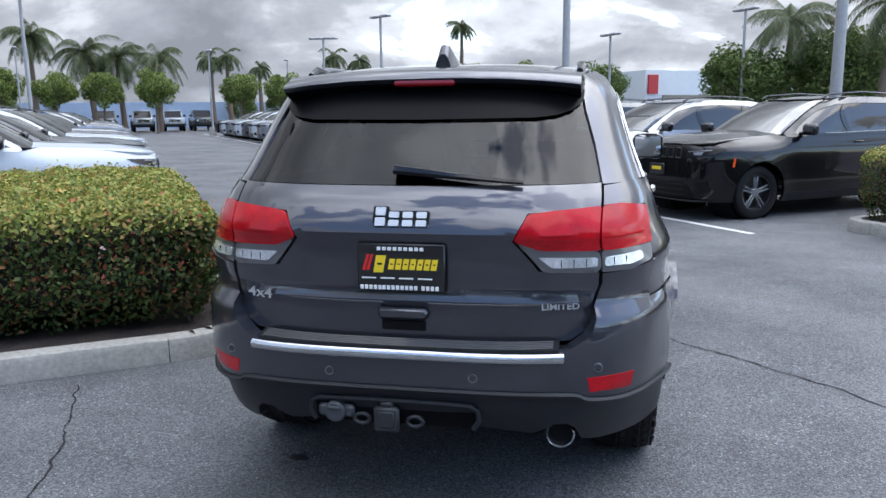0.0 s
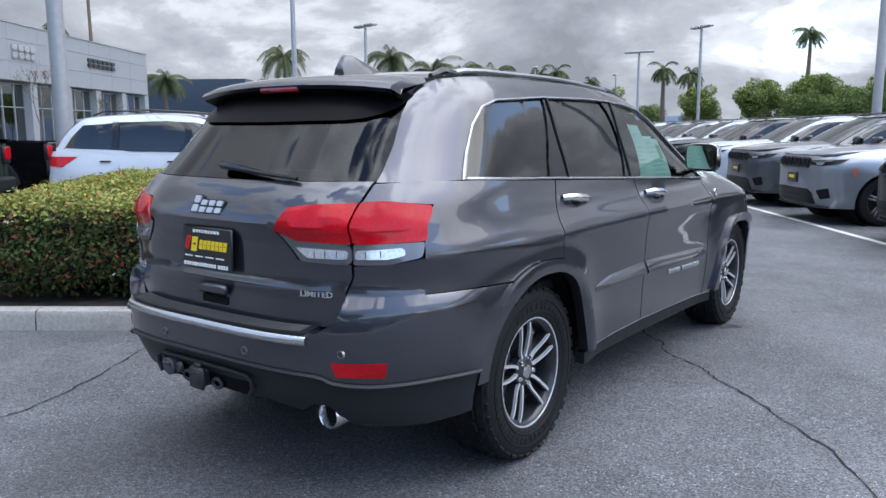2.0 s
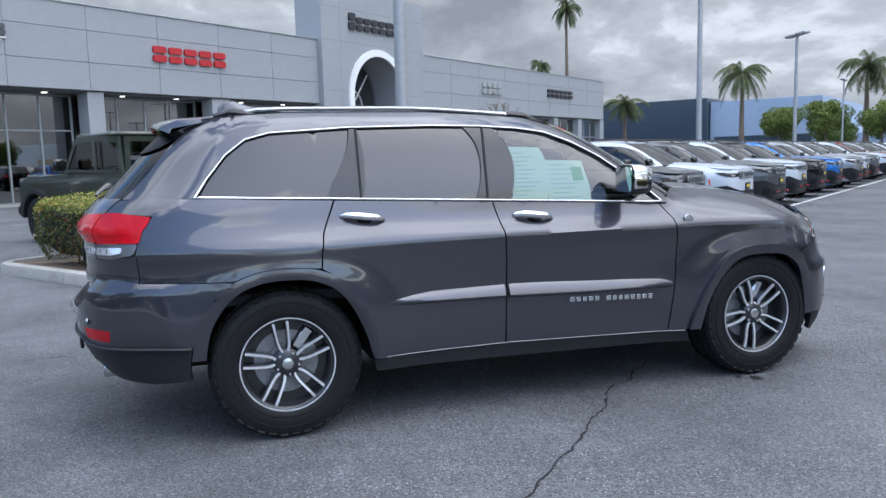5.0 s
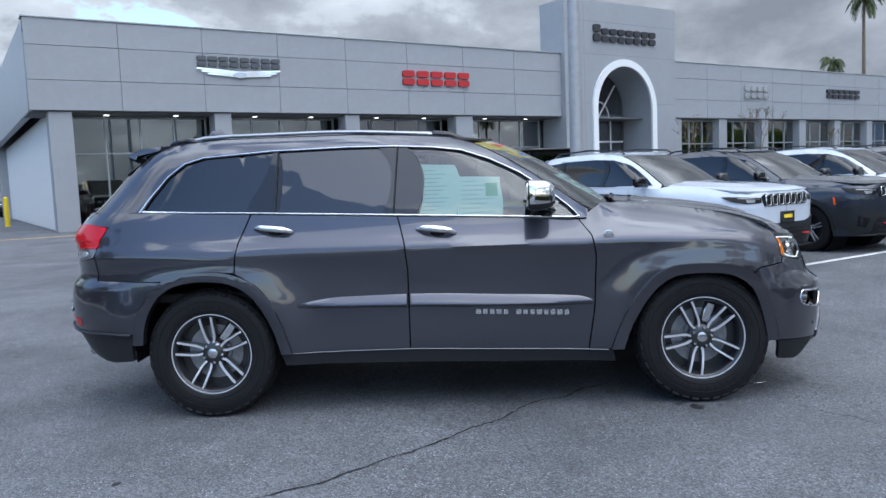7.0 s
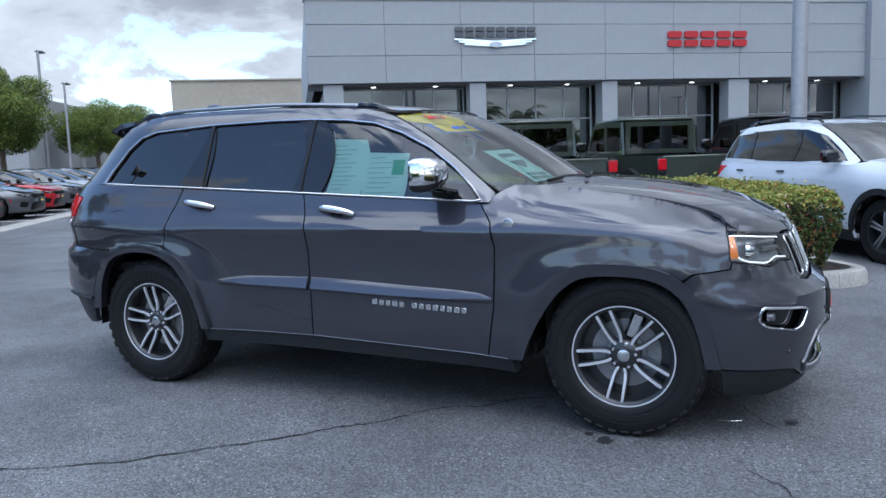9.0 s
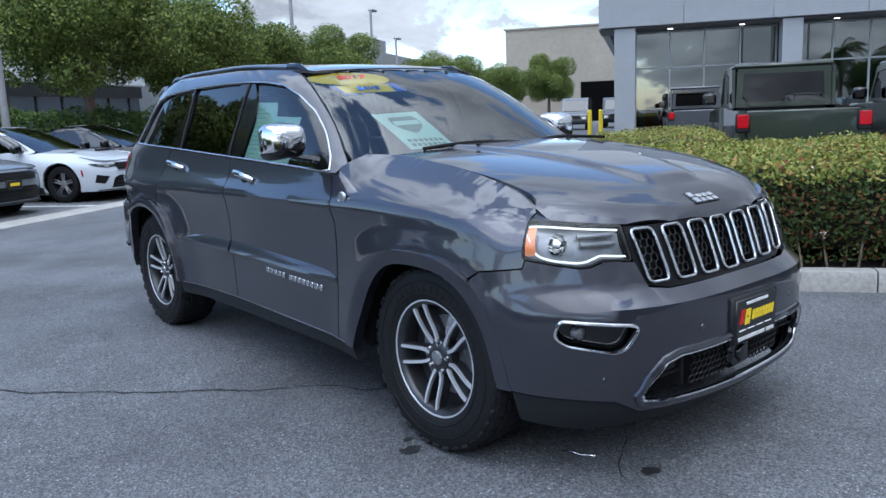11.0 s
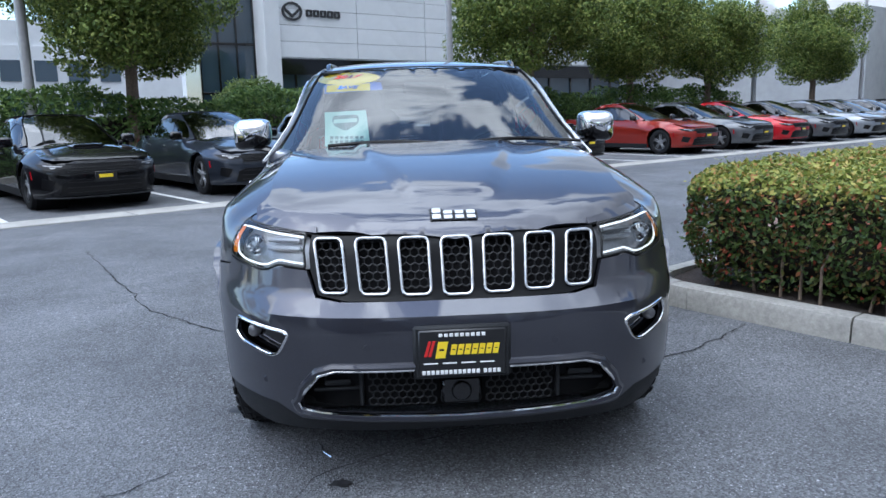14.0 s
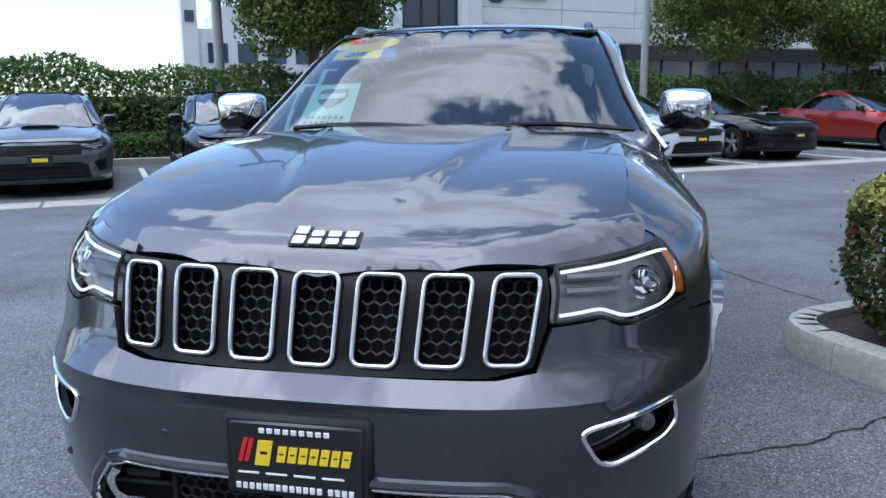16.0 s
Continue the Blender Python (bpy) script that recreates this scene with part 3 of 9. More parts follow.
REAR_ARCH = [(-1.92, 0.46), (-1.885, 0.62), (-1.80, 0.76), (-1.70, 0.84), (-1.56, 0.883), (-1.42, 0.888), (-1.285, 0.87), (-1.15, 0.80), (-1.06, 0.68), (-0.995, 0.52), (-0.955, 0.385)]
REAR_ARCH_IN = [(-1.855, 0.46), (-1.825, 0.60), (-1.755, 0.72), (-1.665, 0.795), (-1.55, 0.828), (-1.42, 0.832), (-1.305, 0.815), (-1.195, 0.755), (-1.115, 0.645), (-1.055, 0.51), (-1.02, 0.385)]
FRONT_ARCH = [(0.915, 0.35), (0.955, 0.46), (1.01, 0.575), (1.085, 0.69), (1.18, 0.785), (1.29, 0.828), (1.45, 0.835), (1.61, 0.82), (1.73, 0.765), (1.80, 0.68), (1.855, 0.54), (1.895, 0.36)]
FRONT_ARCH_IN = [(0.985, 0.35), (1.02, 0.45), (1.07, 0.55), (1.135, 0.65), (1.215, 0.73), (1.31, 0.772), (1.45, 0.778), (1.59, 0.765), (1.69, 0.715), (1.75, 0.64), (1.795, 0.52), (1.83, 0.36)]

REAR_ARCH, REAR_ARCH_IN, FRONT_ARCH, FRONT_ARCH_IN = (curve_pts(c, 3, False) for c in (REAR_ARCH, REAR_ARCH_IN, FRONT_ARCH, FRONT_ARCH_IN))
DLO = [(-1.86, 1.246), (-1.80, 1.335), (-1.70, 1.455), (-1.60, 1.53), (-1.48, 1.562), (-1.06, 1.585), (-0.60, 1.59), (-0.33, 1.584), (-0.10, 1.570), (0.08, 1.545), (0.25, 1.485), (0.42, 1.40),
       (0.58, 1.29), (0.70, 1.19), (0.755, 1.128), (0.72, 1.123), (0.40, 1.139), (-0.32, 1.175), (-1.20, 1.219), (-1.84, 1.246)]


def grown(pts, d):
    """An outline pushed out by d."""
    P = np.array(pts)
    area = 0.5 * np.sum(P[:, 0] * np.roll(P[:, 1], -1) - np.roll(P[:, 0], -1) * P[:, 1])
    out = []
    for i in range(len(P)):
        a, b = P[i] - P[i - 1], P[(i + 1) % len(P)] - P[i]
        a, b = a / np.linalg.norm(a), b / np.linalg.norm(b)
        n = np.array([a[1] + b[1], -a[0] - b[0]])
        n /= max(np.linalg.norm(n), 0.5)
        out.append(tuple(P[i] + n * d * (1 if area > 0 else -1)))
    return out


def side_panel(name, pts, parent, mat, step=0.06, depth=0.014, off=0.0, holes=(), shape=None, label="", also=None):
    """The same panel on both sides; returns right, left."""
    sh = shape or LOW
    out = []
    g = panel(lambda a, z: sh(a, z), pts, holes, step, depth, off)
    right = part(name, g, mat, parent, label)
    left = part(name, g.mirrored(), mat, parent, label)
    return right, left


def on_side(m, y, z, off=0.0, shape=None):
    sh = shape or LOW
    p, n = sh.at(sh.sy(y, z), z, off)
    return p, n


def make_wheel(style="double"):
    """Wheel with its face to +x; hub at the origin. Returns meshes by part name."""
    out = {}
    R = 0.388
    g = G()
    prof = [(0.232, -0.10), (0.245, -0.118), (0.30, -0.131), (0.345, -0.129), (0.368, -0.118), (0.381, -0.105), (0.3848, -0.06), (0.3855, 0.0), (0.3848, 0.06), (0.381, 0.105), (0.368, 0.118),
            (0.345, 0.129), (0.30, 0.131), (0.262, 0.127), (0.245, 0.118), (0.236, 0.108), (0.232, 0.09), (0.232, -0.10)]
    lathe(g, prof, 64)
    random.seed(5)
    gt = G()
    for k in range(38):
        a = 2 * math.pi * k / 38
        for row, (w, wid, sh) in enumerate(((-0.092, 0.036, 0.0), (-0.045, 0.040, 0.5), (0.0, 0.034, 0.1), (0.045, 0.040, 0.6), (0.092, 0.036, 0.2))):
            t = a + sh * 2 * math.pi / 38
            rot = Matrix.Rotation(t, 3, 'X') @ Matrix.Rotation(0.35 if row % 2 else -0.3, 3, 'Z')
            c = Matrix.Rotation(t, 3, 'X') @ Vector((w, R - 0.006 - (0.004 if row in (0, 4) else 0), 0))
            box(gt, c, (wid, 0.010, 0.046), 0.003, 0, rot)
        for sgn in (-1, 1):
            rot = Matrix.Rotation(a, 3, 'X')
            box(gt, rot @ Vector((sgn * 0.1175, R - 0.024, 0.0)), (0.016, 0.016 + 0.008 * (k % 2), 0.040), 0.003, 0, rot @ Matrix.Rotation(-sgn * 0.7, 3, 'Z'))
    # raised rings on the sidewall
    lathe(g, [(0.318, 0.129), (0.320, 0.1335), (0.324, 0.1335), (0.326, 0.129)], 64)
    lathe(g, [(0.268, 0.1275), (0.270, 0.131), (0.273, 0.131), (0.275, 0.1285)], 64)
    for k in range(46):
        if k % 23 > 14:
            continue
        a = 2 * math.pi * k / 46
        rot = Matrix.Rotation(a, 3, 'X')
        box(g, rot @ Vector((0.131, 0.297, 0)), (0.004, 0.028, 0.018 + 0.008 * (k % 3)), 0.001, 0, rot)
    out["tyre"] = g
    out["tread"] = gt
    g = G()
    lathe(g, [(0.150, 0.02), (0.222, -0.09), (0.232, -0.10), (0.236, 0.095), (0.243, 0.108), (0.243, 0.114), (0.236, 0.1135), (0.224, 0.104), (0.216, 0.090), (0.212, 0.02), (0.150, 0.02)], 64)
    out["rim"] = g
    g = G()
    face = lambda r: 0.082 + 0.022 * smooth(0.05, 0.21, np.array(r))
    for k in range(5):
        a0 = 2 * math.pi * k / 5 + math.pi / 2
        for sgn in (-1, 1):
            inner = [(r, sgn * w) for r, w in ((0.036, 0.003), (0.050, 0.015), (0.080, 0.029), (0.110, 0.0345), (0.170, 0.0385), (0.237, 0.0430), (0.237, 0.0300), (0.170, 0.0270), (0.112, 0.0225), (0.085, 0.0170), (0.060, 0.0060))]
            ca, sa = math.cos(a0), math.sin(a0)
            pts = [(x * ca - y * sa, x * sa + y * ca) for x, y in inner]
            gg = panel(lambda a, b: (face(np.hypot(a, b)), a, b), pts, (), 0.03, 0.034, 0, 0, (1, 0, 0))
            g.join(gg)
    lathe(g, [(0.233, 0.106), (0.238, 0.1165), (0.244, 0.1165), (0.246, 0.110)], 64)
    out["spokes"] = g
    g = G()
    for k in range(5):
        a0 = 2 * math.pi * k / 5 + math.pi / 2
        for sgn in (-1, 1):
            inner = [(r, sgn * w) for r, w in ((0.045, 0.0), (0.050, 0.020), (0.090, 0.036), (0.165, 0.042), (0.230, 0.047), (0.230, 0.026), (0.165, 0.023), (0.10, 0.018), (0.07, 0.003))]
            ca, sa = math.cos(a0), math.sin(a0)
            pts = [(x * ca - y * sa, x * sa + y * ca) for x, y in inner]
            g.join(panel(lambda a, b: (face(np.hypot(a, b)) - 0.012, a, b), pts, (), 0.04, 0.04, 0, 0, (1, 0, 0)))
    lathe(g, [(0.0, 0.092), (0.030, 0.092), (0.058, 0.086), (0.072, 0.076), (0.075, 0.04)], 32)
    out["spoke_pocket"] = g
    g = G()
    lathe(g, [(0.0, 0.100), (0.020, 0.100), (0.029, 0.097), (0.032, 0.090), (0.032, 0.08)], 24)
    out["centre_cap"] = g
    for k in range(5):
        a = 2 * math.pi * (k + 0.5) / 5 + math.pi / 2
        gn = G()
        lathe(gn, [(0.0, 0.098), (0.007, 0.098), (0.0095, 0.094), (0.0105, 0.07)], 6, centre=(0, 0.057 * math.cos(a), 0.057 * math.sin(a)))
        out["lug_nut" + "." * k] = gn
    g = G()
    lathe(g, [(0.06, 0.0), (0.165, 0.0), (0.165, 0.022), (0.10, 0.022), (0.095, 0.03), (0.06, 0.03)], 40)
    out["brake_disc"] = g
    g = G()
    box(g, (0.025, 0.10, 0.105), (0.06, 0.07, 0.14), 0.015, 0, Matrix.Rotation(-0.8, 3, 'X'))
    out["brake_caliper"] = g
    g = G()
    lathe(g, [(0.0, -0.09), (0.226, -0.088)], 40)
    out["inner_barrel"] = g
    return out


WHEEL = {k: mesh_of(k.rstrip("."), g, M[mt]) for (k, g), mt in zip(make_wheel().items(), ("rubber", "rubber", "pocket", "machined", "pocket", "satin", "chrome", "chrome", "chrome", "chrome", "chrome", "lamp_grey", "satin", "void"))}


def put_wheel(parent, meshes, place, right, turn=0.0, scale=1.0):
    hub = new("wheel", meshes["rim"])
    hub.parent = parent
    hub.matrix_basis = pose(*place, 0, 0, 0 if right else 180) @ pose(0, 0, 0, turn, 0, 0) @ Matrix.Scale(scale, 4)
    for k, me in meshes.items():
        if k != "rim":
            o = new(k.rstrip("."), me)
            o.parent = hub
            if k == "tread":
                o["kind"] = "stuff"
    return hub


def hexes(x0, x1, z0, z1, r, surf, off, bar=0.006):
    """A honeycomb grid between limits, as bars lying on a surface."""
    g = G()
    dx, dz = r * 1.75, r * 1.5
    rows = int((z1 - z0) / dz) + 2
    for j in range(rows):
        for i in range(int((x1 - x0) / dx) + 2):
            cx, cz = x0 + (i + 0.5 * (j % 2)) * dx, z0 + j * dz
            for k in (0, 1, 2):
                a, b = math.radians(90 + 60 * k), math.radians(150 + 60 * k)
                p = (cx + r * math.cos(a), cz + r * math.sin(a))
                q = (cx + r * math.cos(b), cz + r * math.sin(b))
                if not (x0 <= p[0] <= x1 and x0 <= q[0] <= x1 and z0 <= p[1] <= z1 and z0 <= q[1] <= z1):
                    continue
                P, Q = surf(*p, off), surf(*q, off)
                tube(g, [P, Q], bar, 4, cap=False)
    return g


def build_suv():
    car = empty("suv", pose(0, 0, 0), "dark granite-grey metallic sport utility vehicle parked on asphalt", "car")
    pnt, blk = M["paint"], M["plastic"]
    # doors, wings and quarters
    fd = [(-0.302, belt(-0.302) - 0.006), (-0.262, 1.0), (-0.250, 0.85), (-0.256, 0.385), (0.785, 0.345), (0.824, 0.60), (0.838, 0.90), (0.815, 1.02), (0.745, belt(0.745) - 0.006)]
    rd = [(-1.175, belt(-1.175) - 0.006), (-1.245, 1.05), (-1.262, 0.95), (-1.268, 0.872)] + REAR_ARCH[21:] + [(-0.264, 0.385), (-0.258, 0.85), (-0.270, 1.0), (-0.310, belt(-0.310) - 0.006)]
    for nm, pts, lab in (("front_door", fd, ""), ("rear_door", rd, "")):
        side_panel(nm, LOW.side(pts), car, pnt, 0.026)
    fender = [(0.753, belt(0.753) - 0.006), (0.823, 1.02), (0.846, 0.90), (0.832, 0.60), (0.793, 0.345)] + FRONT_ARCH[:25] + [(1.775, 0.795), (1.922, 0.812), (1.928, 0.84), (1.900, 0.966), (1.896, 1.0), (1.885, 1.024)]
    top = [(y, float(HOOD_EDGE(y)) + 0.004) for y in (1.86, 1.74, 1.55, 1.35, 1.15, 1.0, 0.9)]
    side_panel("front_wing", LOW.side(fender + top), car, pnt, 0.03)
    q = LOW.side([(-1.185, belt(-1.185) - 0.006), (-1.253, 1.05), (-1.270, 0.95), (-1.276, 0.876)] + list(reversed(REAR_ARCH[9:17])) + [(-1.78, 0.842), (-2.136, 0.848), (-2.146, 0.985), (-2.136, 1.03), (-2.055, 1.168)])
    q += LOW.end([(0.72, 1.186), (0.664, 1.186), (0.664, 1.245)], 'r') + LOW.side([(-2.05, 1.252), (-1.85, belt(-1.85) - 0.006)])
    side_panel("quarter_panel", q, car, pnt, 0.03)
    # flares
    for yc, a, b in ((-1.4575, REAR_ARCH, REAR_ARCH_IN), (1.4575, FRONT_ARCH, FRONT_ARCH_IN)):
        g = panel(LOW, LOW.side(a + list(reversed(b))), (), 0.025, 0.05, 0.004)
        out_v = []
        for x, y, z in g.v:
            d = math.hypot(y - yc, z - 0.385)
            fade = float(smooth(0.40, 0.22, (y - yc) * (1 if yc > 0 else -1))) if z < 0.75 else 1.0
            out_v.append((x + fade * (0.024 * float(smooth(0.40, 0.475, d)) + 0.010 * math.exp(-((d - 0.405) / 0.018) ** 2)), y, z))
        g.v = out_v
        part("arch_moulding", g, pnt, car)
        part("arch_moulding", g.mirrored(), pnt, car)
    # sills
    sill = [(-1.02, 0.375), (-0.26, 0.378), (0.92, 0.335), (0.94, 0.27), (-0.26, 0.30), (-1.0, 0.31)]
    side_panel("sill", LOW.side(sill), car, blk, 0.08, 0.05, -0.006)
    g = G()
    tube(g, [tuple(on_side(0, y, z, 0.001)[0]) for y, z in [(-1.0 + i * 0.19, 0.382 - (0.0 if i < 4 else (i - 4) * 0.0065)) for i in range(11)]], 0.003, 6)
    part("sill_trim", g, M["bezel"], car)
    part("sill_trim", g.mirrored(), M["bezel"], car)
    # pressed ledges low on the doors
    top_z, low_z = tab([(-0.92, 0.672), (-0.80, 0.694), (-0.66, 0.708), (-0.256, 0.712), (0.30, 0.690), (0.74, 0.666), (0.83, 0.636)]), tab([(-0.92, 0.662), (-0.6, 0.657), (-0.25, 0.650), (0.3, 0.632), (0.83, 0.626)])
    for y0, y1 in ((-0.915, -0.268), (-0.244, 0.815)):
        g = G()
        vs, fs = [], []
        ys = np.linspace(y0, y1, 30)
        for i, y in enumerate(ys):
            k = float(smooth(-0.915, -0.66, y) * smooth(0.83, 0.55, y)) ** 0.5
            zt, zb = float(top_z(y)), float(low_z(y))
            for z, off in ((zt + 0.004, -0.003), (zt, 0.001), (zb + 0.016, 0.020 * k + 0.002), (zb + 0.005, 0.024 * k + 0.002), (zb - 0.004, 0.021 * k + 0.001), (zb - 0.016, -0.003)):
                vs.append(tuple(on_side(0, y, z, off)[0]))
            if i:
                o = 6 * i
                fs += [(o - 6 + q, o - 5 + q, o + 1 + q, o + q) for q in range(5)]
        fs += [tuple(range(6)), tuple(range(len(vs) - 1, len(vs) - 7, -1))]
        g.add(vs, fs)
        part("door_ledge", g, pnt, car)
        part("door_ledge", g.mirrored(), pnt, car)
    for sg in (1, -1):
        x0 = 0.150
        for word in (5, 8):
            for k in range(word):
                g = G()
                p, n = on_side(0, x0, 0.594 - 0.045 * (x0 - 0.15), 0.003)
                w = 0.033 if k % 3 else 0.037
                box(g, p, (0.006, w - 0.006, 0.030), 0.002)
                for dz in (-0.006, 0.006):
                    box(g, p + n * 0.003 + Vector((0, 0, dz)), (0.003, w - 0.02, 0.003), 0.0005, 1)
                part("model_badge_shape", g if sg > 0 else g.mirrored(), [M["bright"], M["pocket"]], car)
                x0 += 0.040
            x0 += 0.035
        p, n = on_side(0, 0.915, 1.012, 0.003)
        g = G()
        lathe(g, [(0.0235, 0.004), (0.0245, 0.008), (0.0285, 0.007), (0.030, 0.0)], 28)
        lathe(g, [(0.0, 0.0065), (0.012, 0.0062), (0.0235, 0.004)], 24, 1)
        g.moved(Matrix.Translation(p))
        part("round_badge", g if sg > 0 else g.mirrored(), [M["satin"], M["lamp_grey"]], car)
        for y0, z0 in ((-1.04, 1.112), (-0.08, 1.072)):
            g = G()
            pts = []
            for i in range(9):
                t = i / 8 - 0.5
                p, n = on_side(0, y0 + t * 0.22, z0 - 0.03 * t, 0.0)
                pts.append(tuple(p + n * (0.036 * (1 - (2 * t) ** 6) + 0.002)))
            tube(g, pts, [0.011 + 0.004 * math.sin(math.pi * i / 8) for i in range(9)], 10, flat=1.25)
            o = part("door_handle", g if sg > 0 else g.mirrored(), M["chrome"], car, "chrome door handle")
            g = G()
            p, n = on_side(0, y0 + 0.01, z0 - 0.004, 0.001)
            # black oval laid on the door for the shade in the handle hollow
            pts = [(y0 + 0.01 + 0.045 * math.cos(t), z0 - 0.004 + 0.026 * math.sin(t)) for t in np.linspace(0, 2 * math.pi, 17)[:-1]]
            g = panel(LOW, LOW.side(pts), (), 0.05, 0.004, 0.002)
            part("handle_recess", g if sg > 0 else g.mirrored(), M["gloss"], car)
    # cabin side frame with its window opening
    frame_pts = UP.side([(-1.19, belt(-1.19)), (-0.3, belt(-0.3)), (0.5, belt(0.5)), (0.80, 1.118)])
    frame_pts += [(s, z) for s, z in UP.side([(0.815, 1.16), (0.722, 1.228), (0.572, 1.338), (0.436, 1.43), (0.294, 1.516), (0.165, 1.580), (0.06, 1.624)])]
    frame_pts += UP.side([(y, float(ROOF_TOP(y)) - 0.006) for y in (-0.05, -0.3, -0.6, -1.0, -1.38, -1.6)])
    frame_pts += UP.side([(-1.80, 1.634), (-1.88, 1.62)]) + UP.end([(0.575, 1.575), (0.595, 1.50), (0.632, 1.38), (0.660, 1.25)], 'r') + UP.side([(-2.05, 1.247), (-1.88, 1.247), (-1.6, belt(-1.6))])
    hole = UP.side(DLO)
    side_panel("cabin_frame", frame_pts, car, pnt, 0.05, 0.014, 0.0, (hole,), UP)
    # dark pillar covers, panes, bright surround
    side_panel("window_backing", UP.side([(-1.06, 1.584), (-1.02, 1.585), (-1.02, 1.21), (-1.215, 1.22), (-1.18, 1.30)]), car, M["gloss"], 0.06, 0.006, -0.004, (), UP)
    side_panel("window_backing", UP.side([(-0.42, 1.586), (-0.245, 1.578), (-0.20, 1.170), (-0.40, 1.18)]), car, M["gloss"], 0.06, 0.006, -0.004, (), UP)
    qw = [(-1.855, 1.25), (-1.80, 1.335), (-1.70, 1.455), (-1.60, 1.53), (-1.48, 1.562), (-1.075, 1.583), (-1.13, 1.40), (-1.215, 1.222)]
    rw = [(-1.025, 1.586), (-0.60, 1.59), (-0.415, 1.587), (-0.395, 1.18), (-1.025, 1.21)]
    fw = [(-0.25, 1.58), (-0.10, 1.570), (0.08, 1.545), (0.25, 1.485), (0.42, 1.40), (0.58, 1.29), (0.70, 1.19), (0.750, 1.13), (0.40, 1.141), (-0.205, 1.17)]
    for nm, pts, mt in (("quarter_window", qw, "glass_dark"), ("rear_side_window", rw, "glass_dark"), ("front_side_window", fw, "glass_clear")):
        for o in side_panel(nm, UP.side(grown(pts, 0.012)), car, M[mt], 0.08, 0.0, -0.012, (), UP):
            o.visible_shadow = False
    g = G()
    tube(g, [tuple(UP.at(UP.sy(y, z), z, 0.003)[0]) for y, z in densify(DLO, 0.05)], [0.0052 + 0.004 * float(smooth(-1.45, -1.8, y)) * float(smooth(1.42, 1.25, z)) for y, z in densify(DLO, 0.05)], 6, True)
    part("window_surround", g, M["satin"], car, "bright chrome window surround")
    part("window_surround", g.mirrored(), M["satin"], car, "bright chrome window surround")
    for y0, y1, z0, z1 in ((-1.035, -1.025, 1.21, 1.585), (-0.33, -0.30, 1.175, 1.583)):
        g = G()
        tube(g, [tuple(UP.at(UP.sy(y0 + (y1 - y0) * t, z0 + (z1 - z0) * t), z0 + (z1 - z0) * t, 0.0)[0]) for t in np.linspace(0, 1, 7)], 0.006, 5)
        part("door_seal", g, M["seal"], car)
        part("door_seal", g.mirrored(), M["seal"], car)
    # roof, bonnet, windscreen
    roof = [(-0.598, 0.02), (-0.56, 0.17), (-0.3, 0.245), (0.0, 0.265), (0.3, 0.245), (0.56, 0.17), (0.598, 0.02), (0.600, -0.5), (0.598, -1.5), (0.575, -1.84), (-0.575, -1.84), (-0.598, -1.5), (-0.600, -0.5)]
    part("roof", panel(lambda a, b: (a, b, roof_z(a, b)), roof, (), 0.07, 0.02, 0, 0, (0, 0, 1)), pnt, car)
    edge = [(0.690, 1.0), (0.691, 1.1), (0.693, 1.2), (0.698, 1.35), (0.702, 1.5), (0.701, 1.7), (0.697, 1.79), (0.700, 1.84), (0.712, 1.874), (0.742, 1.898), (0.735, 1.948), (0.62, 2.052), (0.50, 2.110), (0.30, 2.163), (0.0, 2.185)]
    back = [(-0.45, 1.04), (0.0, 1.065), (0.45, 1.04)]
    part("bonnet", panel(lambda a, b: (a, b, hood_z(a, b)), edge + [(-x, y) for x, y in reversed(edge[:-1])] + back, (), 0.026, 0.016, 0, 0, (0, 0, 1)), pnt, car)
    corner = LOW.end([(0.50, 0.945), (0.60, 0.955), (0.66, 0.961), (0.76, 0.976)], 'f') + LOW.side([(1.905, 0.984), (1.893, 1.018)]) + LOW.end([(0.755, 1.012), (0.62, 0.985), (0.50, 0.965)], 'f')
    side_panel("bonnet_corner", corner, car, pnt, 0.03, 0.02, -0.003)
    # dark header seal under the front edge of the roof
    g = G()
    tube(g, [(x, y + 0.004, float(roof_z(np.array(x), np.array(y))) - 0.012) for x, y in curve_pts(roof[:7], 4, False)], 0.011, 6)
    part("windscreen_header", g, M["satin_black"], car)
    for sg in (1, -1):
        for x, y in ((0.32, 1.16),):
            g = G()
            box(g, (sg * x, y, float(hood_z(np.array(x), np.array(y))) + 0.006), (0.018, 0.022, 0.009), 0.003)
            part("washer_jet", g, blk, car)
    front_s = lambda x, z: UP.St - UP.sx(x, z, 'f')
    side_s = lambda y, z: UP.St - UP.sy(y, z)
    half = [(0.0, 1.626), (front_s(0.35, 1.62), 1.62), (side_s(0.10, 1.606), 1.606), (side_s(0.195, 1.57), 1.57), (side_s(0.330, 1.50), 1.50), (side_s(0.467, 1.415), 1.415), (side_s(0.602, 1.32), 1.32), (side_s(0.748, 1.215), 1.215), (side_s(0.86, 1.15), 1.15), (front_s(0.4, 1.12), 1.12), (0.0, 1.12)]
    o = part("windscreen", panel(front_up, both_ways(half), (), 0.08, 0.0, -0.006, 0, (0, 1, 0.8)), M["glass_screen"], car)
    o.visible_shadow = False
    rim = [tuple(float(c) for c in front_up(np.array(a), np.array(z))) for a, z in densify(both_ways(half), 0.06)]
    g = G()
    tube(g, rim, 0.004, 6, True)
    part("windscreen_seal", g, M["seal"], car)
